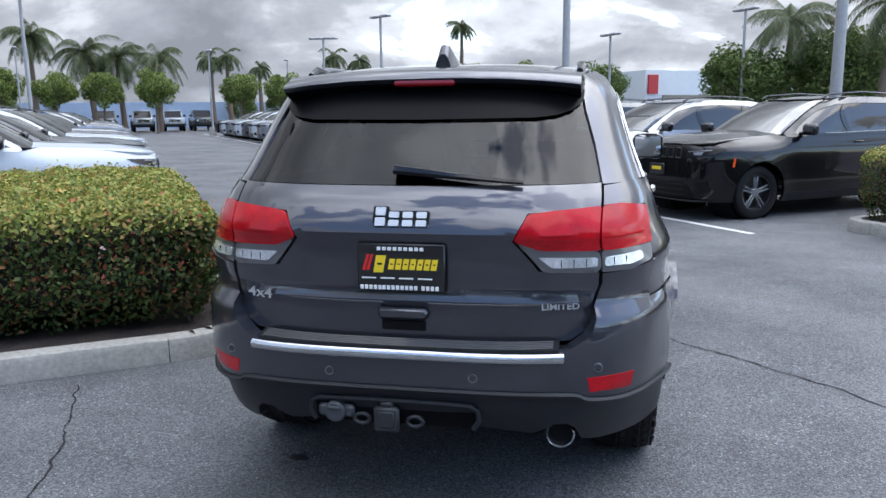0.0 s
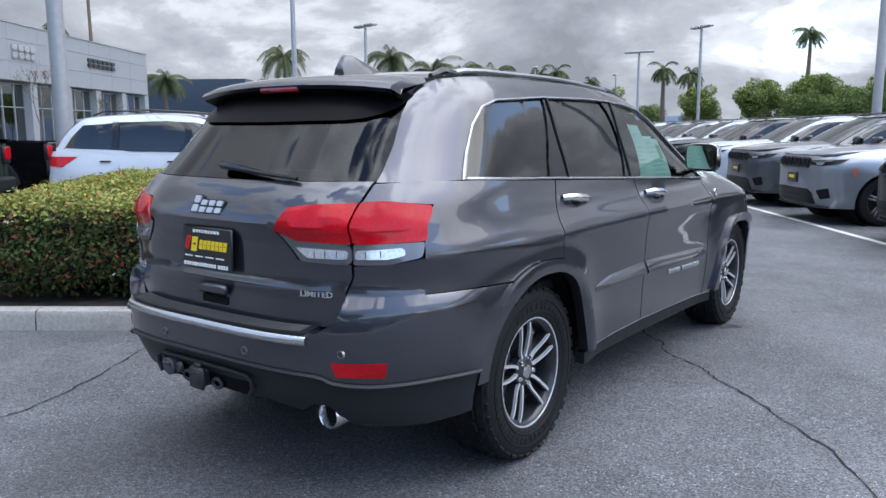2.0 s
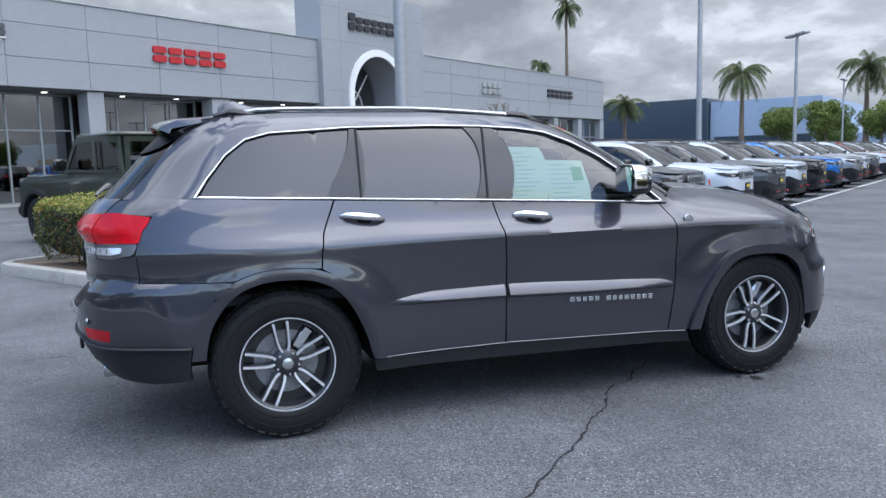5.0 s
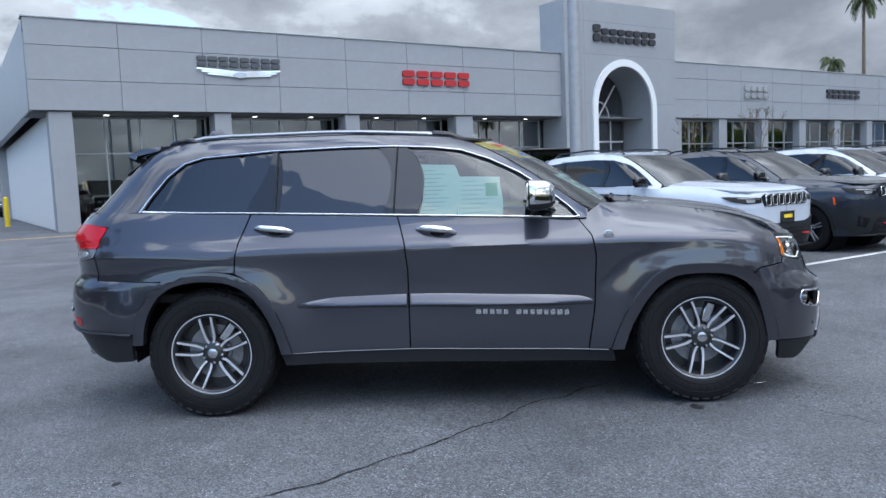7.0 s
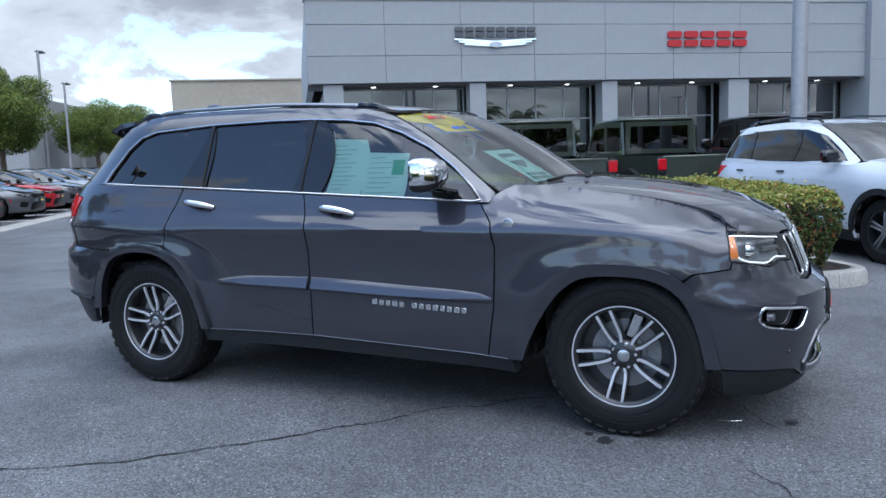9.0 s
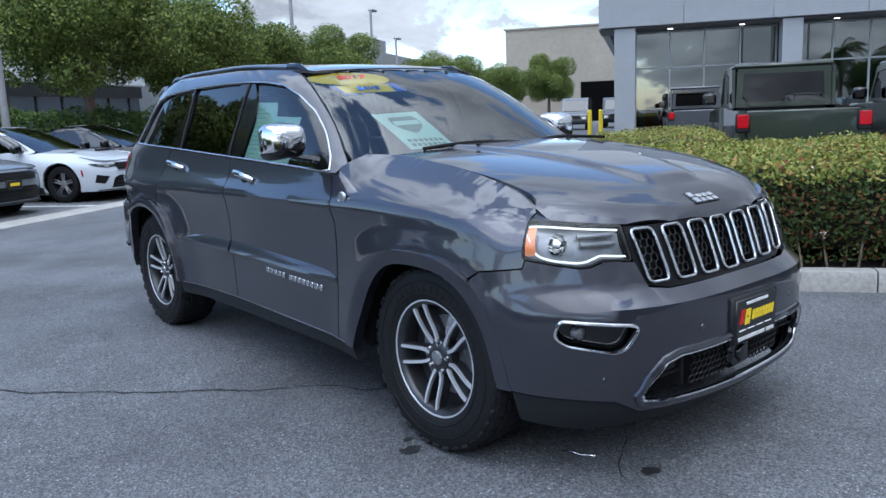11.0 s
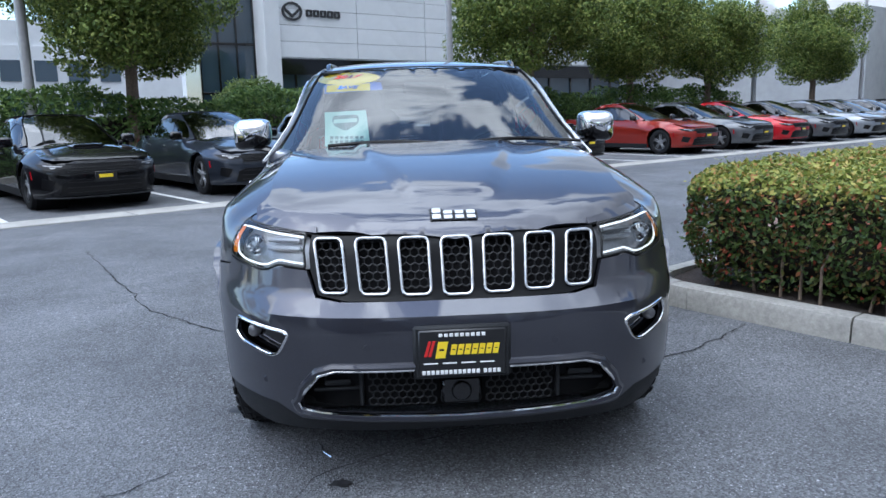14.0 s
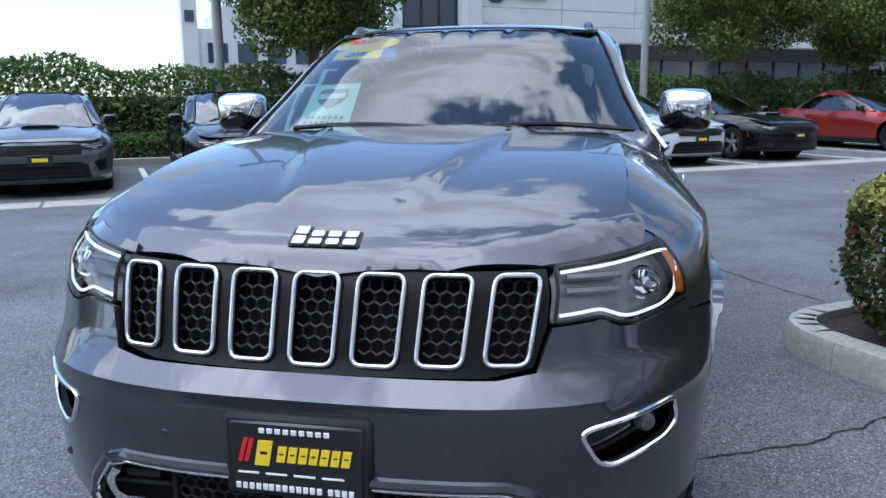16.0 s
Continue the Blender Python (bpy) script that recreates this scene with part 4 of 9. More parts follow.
    g = panel(lambda a, b: (a, b, 1.165 + 0.0 * a + 0.02 * (1.1 - b)), [(-0.72, 0.86), (-0.4, 0.95), (0, 0.98), (0.4, 0.95), (0.72, 0.86), (0.72, 1.02), (0.45, 1.085), (0, 1.11), (-0.45, 1.085), (-0.72, 1.02)], (), 0.1, 0.03, 0, 0, (0, 0, 1))
    part("cowl", g, blk, car)
    for x0, x1 in ((0.52, -0.06), (-0.16, -0.66)):
        g = G()
        n = 10
        pts = []
        for i in range(n):
            t = i / (n - 1)
            x = x0 + (x1 - x0) * t
            z = 1.196 + 0.015 * math.sin(t * 3.1)
            p = front_up(np.array(math.copysign(max(front_s(abs(x), z), 1e-4), x)), np.array(z))
            pts.append((float(p[0]), float(p[1]) + 0.016, float(p[2]) + 0.012))
        tube(g, pts, 0.010, 6)
        tube(g, [pts[6], (pts[6][0] - 0.25, pts[6][1] + 0.07, 1.205)], 0.009, 6)
        part("wiper", g, M["satin_black"], car)
    # roof rails, aerial, spoiler
    for sg in (1, -1):
        g = G()
        pts = [(0.555, 0.10, 1.632), (0.560, 0.02, 1.668), (0.565, -0.12, 1.692)] + [(0.570, -0.25 - 0.14 * i, 1.702 + 0.026 * math.sin(min(1, i / 4) * 1.57)) for i in range(9)] + [(0.565, -1.52, 1.722), (0.56, -1.64, 1.70), (0.555, -1.74, 1.668)]
        tube(g, pts, [0.010, 0.015, 0.016] + [0.013] * 9 + [0.016, 0.015, 0.010], 8, flat=0.9)
        rail = part("roof_rail", g.moved(pose(0, 0, -0.034)) if sg > 0 else g.moved(pose(0, 0, -0.034)).mirrored(), M["rail"], car, "bright roof rail with dark feet")
        for y0, z0 in ((-0.02, 1.634), (-1.60, 1.656)):
            g = G()
            tube(g, [(0.562, y0 + 0.13, z0 - 0.02), (0.562, y0 + 0.04, z0 + 0.012), (0.562, y0 - 0.06, z0 + 0.022), (0.562, y0 - 0.14, z0 - 0.0)], [0.010, 0.020, 0.020, 0.012], 8)
            part("rail_foot", g if sg > 0 else g.mirrored(), M["gloss"], rail)
    g = G()
    prof = [(-1.66, 0.0, 0.018), (-1.645, 0.058, 0.008), (-1.60, 0.062, 0.012), (-1.52, 0.030, 0.02), (-1.44, 0.004, 0.006)]
    secs = [(-1.69, 0.055, 0.034), (-1.66, 0.092, 0.036), (-1.60, 0.088, 0.040), (-1.52, 0.052, 0.042), (-1.44, 0.020, 0.038), (-1.38, 0.004, 0.02)]
    vs, fs = [], []
    for y, h, w in secs:
        z0 = float(roof_z(np.array(0.0), np.array(y))) - 0.004
        for t in np.linspace(0, math.pi, 9):
            vs.append((math.copysign(w * abs(math.cos(t)) ** 0.5, math.cos(t)) * (1 - 0.5 * math.sin(t)), y, z0 + h * math.sin(t) ** 0.8))
    for i in range(len(secs) - 1):
        for j in range(8):
            fs.append((i * 9 + j, (i + 1) * 9 + j, (i + 1) * 9 + j + 1, i * 9 + j + 1))
    fs.append(tuple(range(9)))
    g.add(vs, fs)
    part("aerial_fin", g, pnt, car)
    prof = [(-1.80, 1.675, 0), (-1.92, 1.668, 0), (-2.01, 1.652, 0), (-2.055, 1.636, 0), (-2.065, 1.622, 0), (-2.052, 1.606, 0), (-2.015, 1.590, 1), (-1.975, 1.575, 1), (-1.90, 1.60, 1)]
    g = G()
    xs = [-0.585, -0.575, -0.54, -0.45, -0.3, -0.15, 0.0, 0.15, 0.3, 0.45, 0.54, 0.575, 0.585]
    vs, fs, mi = [], [], []
    for x in xs:
        r = abs(x) / 0.585
        for y, z, _ in prof:
            back_in = 0.055 * r ** 3 * (1 if y < -1.96 else 0) + (0.05 if r > 0.99 and y < -1.96 else 0)
            zz = z - 0.030 * r ** 2.6 - (0.0 if r < 0.99 else 0.02 * (1 if z > 1.62 else -1))
            vs.append((x, y + back_in, zz))
    k = len(prof)
    for i in range(len(xs) - 1):
        for j in range(k):
            fs.append((i * k + j, (i + 1) * k + j, (i + 1) * k + (j + 1) % k, i * k + (j + 1) % k))
            mi.append(1 if prof[j][2] or j == 5 else 0)
    fs.append(tuple(range(k)))
    fs.append(tuple(range(len(vs) - 1, len(vs) - 1 - k, -1)))
    mi += [0, 0]
    g.add(vs, fs)
    g.m = mi
    sp = part("roof_spoiler", g, [pnt, M["frit_black"]], car, sharp=50)
    g = G()
    box(g, (0.0, -2.047, 1.607), (0.235, 0.03, 0.026), 0.008, 0, Matrix.Rotation(-0.35, 3, 'X'))
    part("high_brake_light", g, M["red_dark"], sp, "red high-level brake light")
    # rear window
    half = [(0.0, 1.585), (UP.sx(0.50, 1.585, 'r'), 1.585), (UP.sx(0.60, 1.56, 'r'), 1.56), (UP.sx(0.672, 1.258, 'r'), 1.258), (UP.sx(0.40, 1.258, 'r'), 1.258), (0.0, 1.256)]
    o = part("rear_window", panel(rear_up, both_ways(half), (), 0.08, 0.0, -0.006, 0, (0, -1, 0.5)), M["glass_mid"], car)
    o.visible_shadow = False
    band = [(0.0, 1.595), (UP.sx(0.50, 1.592, 'r'), 1.592), (UP.sx(0.585, 1.575, 'r'), 1.575), (UP.sx(0.580, 1.53, 'r'), 1.53), (UP.sx(0.545, 1.50, 'r'), 1.50), (UP.sx(0.49, 1.482, 'r'), 1.482), (UP.sx(0.42, 1.474, 'r'), 1.474), (0.0, 1.470)]
    part("rear_window_band", panel(rear_up, both_ways(band), (), 0.08, 0.0, 0.004, 0, (0, -1, 0.5)), M["frit_black"], car)
    g = G()
    def rp(x, z, o=0.012):
        a = math.copysign(max(UP.sx(abs(x), z, 'r'), 1e-4), x)
        p = rear_up(np.array(a), np.array(z))
        return (float(p[0]), float(p[1]) - o, float(p[2]) + o * 0.7)
    tube(g, [rp(-0.05 + 0.05 * i, 1.292 - 0.0044 * i, 0.016) for i in range(10)], [0.022, 0.022, 0.020, 0.017, 0.015, 0.014, 0.013, 0.012, 0.011, 0.008], 8, flat=0.8)
    part("rear_wiper", g, M["gloss"], car)
    # tailgate with lamp recesses
    R = lambda x, z: (LOW.sx(x, z, 'r'), z)
    gate = [(0.0, 1.25), R(0.40, 1.252), R(0.655, 1.254), R(0.655, 1.182), R(0.42, 1.168), R(0.372, 1.078), R(0.455, 0.975), R(0.655, 0.965), R(0.654, 0.92), R(0.625, 0.775), R(0.565, 0.735), (0.0, 0.725)]
    part("tailgate", panel(rear_gate, both_ways(gate), (), 0.026, 0.03, 0, 0, (0, -1, 0.1)), pnt, car)
    def lamp(pts, name, mat, sgn, parent, off=0.004, depth=0.02, label=""):
        g = panel(LOW, pts, (), 0.04, depth, off)
        return part(name, g if sgn > 0 else g.mirrored(), mat, parent, label)
    S2 = lambda y, z: (LOW.sy(y, z), z)
    for sg in (1, -1):
        red_in = rounded(grown([R(0.423, 1.160), R(0.50, 1.169), R(0.652, 1.180), R(0.652, 1.042), R(0.46, 1.052), R(0.380, 1.082)], 0.0035), 0.010)
        bezel_in = rounded(grown([R(0.388, 1.074), R(0.46, 1.046), R(0.652, 1.036), R(0.652, 0.968), R(0.47, 0.976)], 0.0035), 0.02)
        clear_in = rounded([R(0.455, 1.024), R(0.645, 1.016), R(0.645, 0.986), R(0.50, 0.986)], 0.010)
        red_out = rounded(grown([R(0.662, 1.181), R(0.72, 1.182), S2(-2.07, 1.162), S2(-2.085, 1.13), S2(-2.13, 1.045), R(0.662, 1.042)], 0.0035), 0.014)
        bezel_out = rounded(grown([R(0.662, 1.036), S2(-2.136, 1.038), S2(-2.16, 0.99), R(0.76, 0.969), R(0.662, 0.968)], 0.0035), 0.014)
        clear_out = rounded([R(0.669, 1.016), R(0.79, 1.022), R(0.80, 0.996), R(0.76, 0.984), R(0.669, 0.986)], 0.010)
        base = lamp(red_in, "tail_lamp", M["red_lens"], sg, car, 0.006, label="red and clear tail lamp")
        lamp(red_out, "corner_lens", M["red_lens"], sg, base, 0.006)
        for pts in (bezel_in, bezel_out):
            lamp(pts, "lamp_bezel", M["bezel"], sg, base, 0.003, 0.03)
        for pts in (clear_in, clear_out):
            lamp(pts, "clear_lens", M["lens_silver"], sg, base, 0.008, 0.006)
        for pts in ([R(0.42, 1.092), R(0.645, 1.088), R(0.645, 1.081), R(0.42, 1.085)], [R(0.669, 1.088), R(0.80, 1.088), R(0.80, 1.081), R(0.669, 1.081)]):
            lamp(pts, "lens_rib", M["red_lens"], sg, base, 0.0072, 0.002)
        for i, x in enumerate((0.53, 0.57, 0.61, 0.70, 0.74)):
            g = G()
            p, n = LOW.at(LOW.sx(x, 1.0, 'r'), 1.001, 0.008)
            box(g, p, (0.003, 0.004, 0.026), 0.0008)
            part("lens_flute", g if sg > 0 else g.mirrored(), M["pocket"], base)
        lamp([R(0.62, 0.622), R(0.775, 0.618), R(0.765, 0.565), R(0.63, 0.573)], "rear_reflector", M["red_lens"], sg, car, 0.008, 0.02, "red bumper reflector")
    # rear bumper
    top = [(0.0, 0.715), R(0.57, 0.725), R(0.635, 0.768), R(0.664, 0.93), R(0.664, 0.962), R(0.76, 0.966), S2(-2.142, 0.984), S2(-2.141, 0.843), S2(-1.76, 0.8365), S2(-1.712, 0.832)]
    arch = [S2(-1.75, 0.800), S2(-1.80, 0.757), S2(-1.85, 0.69), S2(-1.885, 0.62), S2(-1.91, 0.53)]
    mid = [S2(-2.10, 0.535), R(0.80, 0.535), R(0.64, 0.540), R(0.58, 0.572), (0.0, 0.580)]
    part("rear_bumper", panel(rear_low, both_ways(top + arch + mid), (), 0.03, 0.06, 0.006, 0, (0, -1, 0)), pnt, car)
    low = [(0.0, 0.570), R(0.58, 0.562), R(0.64, 0.530), R(0.80, 0.525), S2(-2.10, 0.525), S2(-1.915, 0.520), S2(-1.93, 0.36), S2(-2.1, 0.335), R(0.66, 0.335), R(0.61, 0.352), R(0.59, 0.415), R(0.56, 0.440), R(0.51, 0.440), R(0.475, 0.415), R(0.44, 0.400), R(0.30, 0.425), (0.0, 0.435)]
    part("bumper_valance", panel(rear_low, both_ways(low), (), 0.05, 0.03, -0.004, 0, (0, -1, 0)), M["dark_trim"], car)
    line = [(0.0, 0.574), R(0.30, 0.573), R(0.56, 0.566), R(0.62, 0.545), R(0.72, 0.532), R(0.80, 0.530), S2(-2.16, 0.530), S2(-2.05, 0.530), S2(-1.95, 0.526), S2(-1.918, 0.524)]
    half_lip = [tuple(LOW.at(a, z, 0.008)[0]) for a, z in curve_pts(line, 5, False)][1:]
    g = G(); tube(g, [(-x, y, z) for x, y, z in reversed(half_lip)] + half_lip, 0.014, 6, flat=0.7)
    part("bumper_lip", g, M["dark_trim"], car)
    g = G()
    ys = lambda x: float(LOW(np.array(LOW.sx(abs(x), 0.70, 'r')), np.array(0.70))[1])
    tube(g, [(x, ys(x) - 0.016, 0.698) for x in np.linspace(-0.545, 0.545, 25)], 0.015, 10, flat=1.2)
    part("bumper_trim", g, M["satin"], car, "bright strip along the bumper step")
    g = panel(lambda a, b: (a, b, 0.722 + 0.12 * (b + 2.492)), [(x, ys(x) - 0.008) for x in np.linspace(-0.53, 0.53, 21)] + [(x, ys(x) + 0.085) for x in np.linspace(0.53, -0.53, 21)], (), 0.08, 0.02, 0, 0, (0, 0, 1))
    pad = part("step_pad", g, blk, car)
    for k in range(6):
        g = G()
        tube(g, [(x, ys(x) + 0.004 + 0.0135 * k, 0.724 + 0.12 * (ys(x) + 2.492 + 0.0135 * k)) for x in np.linspace(-0.51, 0.51, 15)], 0.0035, 4)
        part("rib", g, M["pocket"], pad)
    # tow hitch in a recessed panel, trailer socket, exhaust, number frame
    ly = lambda x, z: float(LOW(np.array(LOW.sx(abs(x), z, 'r')), np.array(z))[1])
    g = G()
    tube(g, [(x, ly(x, 0.515) - 0.006, z) for x, z in ((-0.31, 0.44), (-0.33, 0.47), (-0.325, 0.505), (-0.30, 0.52), (-0.15, 0.524), (0.0, 0.525), (0.15, 0.524), (0.24, 0.52), (0.265, 0.505), (0.27, 0.47), (0.25, 0.44))], 0.010, 6)
    part("hitch_surround", g, blk, car)
    g = panel(lambda a, b: (a, b * 0 + ly(0.2, 0.47) - 0.004, b), [(-0.315, 0.435), (0.255, 0.435), (0.258, 0.512), (-0.315, 0.512)], (), 0.2, 0.0, 0, 0, (0, -1, 0))
    part("hitch_panel", g, M["frit_black"], car)
    g = G()
    box(g, (-0.05, ly(0.05, 0.45) + 0.02, 0.462), (0.075, 0.16, 0.075), 0.012)
    box(g, (-0.05, ly(0.05, 0.45) - 0.045, 0.460), (0.092, 0.022, 0.092), 0.012)
    box(g, (-0.05, ly(0.05, 0.45) - 0.035, 0.512), (0.046, 0.03, 0.024), 0.008)
    part("hitch_receiver", g, M["hitch_grey"], car)
    for sg in (1, -1):
        g = G()
        c = Vector((-0.05 + sg * 0.095, ly(0.05, 0.45) - 0.02, 0.448))
        tube(g, [tuple(c + Vector((0.028 * math.cos(t), 0, 0.018 * math.sin(t)))) for t in np.linspace(0, 2 * math.pi, 13)[:-1]], 0.008, 6, True)
        part("chain_loop", g, M["hitch_grey"], car)
    g = G()
    lathe(g, [(0.0, -0.030), (0.030, -0.030), (0.037, -0.024), (0.038, 0.03)], 22, 0, 'y', (-0.235, ly(0.22, 0.48) - 0.012, 0.476))
    for dx in (-0.045, 0.045):
        box(g, (-0.235 + dx, ly(0.22, 0.48) - 0.014, 0.476), (0.042, 0.026, 0.046), 0.010)
    box(g, (-0.235, ly(0.22, 0.48) - 0.045, 0.494), (0.044, 0.012, 0.012), 0.004)
    part("trailer_socket", g, M["socket_grey"], car)
    g = G()
    lathe(g, [(0.041, 0.12), (0.041, -0.06), (0.047, -0.068), (0.051, -0.06), (0.051, 0.20)], 28, 0, 'y', (0.535, -2.285, 0.386))
    part("exhaust_tip", g, M["satin"], car, "bright exhaust tip")
    g = G()
    lathe(g, [(0.0, -0.035), (0.0405, -0.035)], 20, 0, 'y', (0.535, -2.285, 0.386))
    # disc in the pipe, coloured as the shade inside it
    part("exhaust_bore", g, M["void"], car)
    number_frame(car, (0.0, -2.450, 0.985), (0, -1, 0.04))
    for x, z in ((-0.655, 0.655), (0.655, 0.655), (-0.25, 0.625), (0.25, 0.625)):
        p, n = LOW.at(LOW.sx(abs(x), z, 'r'), z, 0.006)
        g = G()
        lathe(g, [(0.0, -0.005), (0.010, -0.005), (0.0115, -0.002)], 16, 0, 'y', (math.copysign(p.x, x), p.y, z))
        lathe(g, [(0.0115, -0.003), (0.0125, -0.007), (0.0150, -0.007), (0.0160, 0.002)], 16, 1, 'y', (math.copysign(p.x, x), p.y, z))
        part("parking_sensor", g, [pnt, M["rail"]], car)
    # gate handle, badges
    g = G()
    box(g, (0.0, -2.434, 0.822), (0.175, 0.03, 0.042), 0.010)
    part("gate_handle", g, pnt, car)
    g = G()
    box(g, (0.0, -2.424, 0.778), (0.155, 0.012, 0.034), 0.004)
    # solid block whose near-black colour stands for shade in the pocket
    part("gate_handle_pocket", g, M["void"], car)
    badge_blocks(car, (0.0, -2.436, 1.152), (0, -1, 0.50), 0.185, 0.062)
    for body, x, z, size in (("4x4", -0.535, 0.868, 0.050), ("LIMITED", 0.530, 0.853, 0.030)):
        p, n = LOW.at(LOW.sx(abs(x), z, 'r'), z, 0.004)
        if x < 0:
            p.x, n.x = -p.x, -n.x
        n = Vector((n.x, -abs(n.y), n.z))
        g = text_mesh(body, size, 0.002, 0.0004)
        p.y = float(rear_gate(np.array(LOW.sx(abs(x), z, 'r')), np.array(z))[1]) - 0.004
        g.moved(facing(p + Vector((0, -0.004, 0)), Vector((n.x, n.y, 0.04))) @ Matrix.Diagonal((1.5 if x < 0 else 1.22, 1, 1, 1)))
        part("gate_badge", g, M["badge_silver"], car)
    # front: bumper, grille, lamps
    F = lambda x, z: (LOW.St - LOW.sx(x, z, 'f'), z)
    FS = lambda y, z: (LOW.St - LOW.sy(y, z), z)
    half = [(0.0, 0.708), F(0.42, 0.708), F(0.505, 0.722), F(0.535, 0.815), F(0.64, 0.825), F(0.682, 0.808), F(0.715, 0.805), F(0.775, 0.818), FS(1.932, 0.837), FS(1.926, 0.807), FS(1.78, 0.789), FS(1.74, 0.760), FS(1.80, 0.68), FS(1.855, 0.54), FS(1.895, 0.365), F(0.66, 0.335), F(0.57, 0.285), (0.0, 0.285)]
    intake = both_ways([(0.0, 0.487), F(0.44, 0.482), F(0.50, 0.462), F(0.585, 0.36), F(0.57, 0.328), F(0.50, 0.318), (0.0, 0.302)])
    fog = [F(0.81, 0.634), F(0.625, 0.613), F(0.605, 0.600), F(0.642, 0.532), F(0.675, 0.517), F(0.795, 0.546), F(0.82, 0.575)]
    fogs = [rounded(fog, 0.02), rounded([(-a, z) for a, z in fog], 0.02)]
    part("front_bumper", panel(front_low, both_ways(half), (intake, *fogs), 0.045, 0.02, 0.004, 0, (0, 1, 0)), pnt, car)
    lipf = [(0.0, 0.278), F(0.57, 0.278), F(0.66, 0.328), FS(1.895, 0.355), FS(1.90, 0.24), F(0.70, 0.20), F(0.5, 0.225), (0.0, 0.235)]
    part("bumper_valance", panel(front_low, both_ways(lipf), (), 0.06, 0.03, -0.006, 0, (0, 1, 0)), blk, car)
    def fp(a, z, off=0.0):
        p = front_low(np.array(float(a) if abs(a) > 1e-6 else 1e-6), np.array(float(z)))
        return (float(p[0]), float(p[1]) + off, float(p[2]))
    g = G(); tube(g, [fp(a * 1.018, z + (0.012 if z > 0.4 else -0.012), 0.0) for a, z in densify(intake, 0.03)], 0.018, 8, True, flat=0.9)
    part("intake_frame", g, pnt, car)
    g = G(); tube(g, [fp(a, z, 0.006) for a, z in densify(intake, 0.03)], 0.008, 8, True, flat=0.9)
    part("intake_surround", g, M["chrome"], car, "chrome surround of the lower intake")
    back = panel(front_low, [(a * 1.03, z + (0.01 if z > 0.4 else -0.01)) for a, z in intake], (), 0.08, 0.0, -0.07, 0, (0, 1, 0))
    # sheet coloured as the shade behind the intake mesh
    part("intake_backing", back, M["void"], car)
    def sf(x, z, off):
        a = math.copysign(max(LOW.St - LOW.sx(abs(x), z, 'f'), 1e-4), x)
        p = front_low(np.array(a), np.array(z))
        return (float(p[0]), float(p[1]) + off, float(p[2]))
    for sg in (1, -1):
        g = hexes(0.09, 0.33, 0.325, 0.47, 0.017, lambda x, z, o: sf(sg * x, z, o), -0.035, 0.0035)
        part("intake_mesh", g, M["mesh_black"], car)
        g = G()
        box(g, (sg * 0.44, 2.20, 0.395), (0.17, 0.10, 0.012), 0.004)
        box(g, (sg * 0.355, 2.21, 0.40), (0.016, 0.10, 0.14), 0.004)
        tube(g, [(sg * 0.40, 2.20, 0.42), (sg * 0.40, 2.245, 0.42), (sg * 0.48, 2.245, 0.42), (sg * 0.48, 2.20, 0.42)], 0.011, 6)
        part("tow_hook", g, blk, car)
    g = G()
    box(g, (0.0, 2.27, 0.385), (0.15, 0.05, 0.11), 0.015)
    lathe(g, [(0.0, 0.034), (0.030, 0.032), (0.036, 0.025), (0.038, 0.0)], 24, 0, 'y', (0.0, 2.275, 0.385))
    part("radar_sensor", g, M["gloss"], car)
    for sg in (1, -1):
        lp = fogs[0] if sg > 0 else fogs[1]
        g = G(); tube(g, [fp(a, z, 0.006) for a, z in densify(lp, 0.03)], 0.0062, 8, True)
        fg = part("fog_lamp", g, M["chrome"], car, "fog lamp in a chrome surround")
        part("fog_recess", panel(front_low, lp, (), 0.05, 0.0, -0.04, 0, (0, 1, 0)), M["gloss"], fg)
        g = G()
        p = sf(sg * 0.745, 0.585, -0.035)
        lathe(g, [(0.0, 0.016), (0.016, 0.013), (0.024, 0.006), (0.026, -0.02)], 20, 0, 'y', p)
        part("fog_lens", g, M["bezel"], fg)
    # grille
    gp = both_ways([(0.0, 0.935), F(0.40, 0.937), F(0.518, 0.942), F(0.527, 0.82), F(0.50, 0.735), F(0.40, 0.716), (0.0, 0.712)])
    slots = []
    for i in range(-3, 4):
        c = i * 0.1495
        lean = 0.010 * (i / 3)
        w = 0.054 if abs(i) < 3 else 0.050
        z1, z0 = 0.921 + 0.004 * abs(i) / 3, 0.726 + 0.012 * abs(i) / 3
        ring = densify(rounded([(c - w + lean, z1), (c + w + lean, z1), (c + w * 0.94 - lean, z0), (c - w * 0.94 - lean, z0)], 0.024, 5), 0.02)
        slots.append([(math.copysign(max(LOW.St - LOW.sx(abs(x), z, 'f'), 1e-5), x), z) for x, z in ring])
    part("grille_panel", panel(front_low, gp, slots, 0.04, 0.03, -0.012, 0, (0, 1, 0)), M["satin_black"], car)
    # sheet coloured as the shade behind the grille slots
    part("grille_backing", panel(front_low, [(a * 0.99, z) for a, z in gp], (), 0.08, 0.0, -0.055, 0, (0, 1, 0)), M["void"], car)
    for i, ring in zip(range(-3, 4), slots):
        g = G(); tube(g, [fp(a, z, -0.004) for a, z in ring], 0.0058, 8, True)
        sl = part("grille_slot", g, M["bright"], car, "chrome-rimmed upright grille slot")
        c = i * 0.1495
        g = hexes(c - 0.046, c + 0.046, 0.738, 0.916, 0.0175, lambda x, z, o: sf(x, z, o), -0.024, 0.0034)
        part("grille_mesh", g, M["mesh_black"], sl)
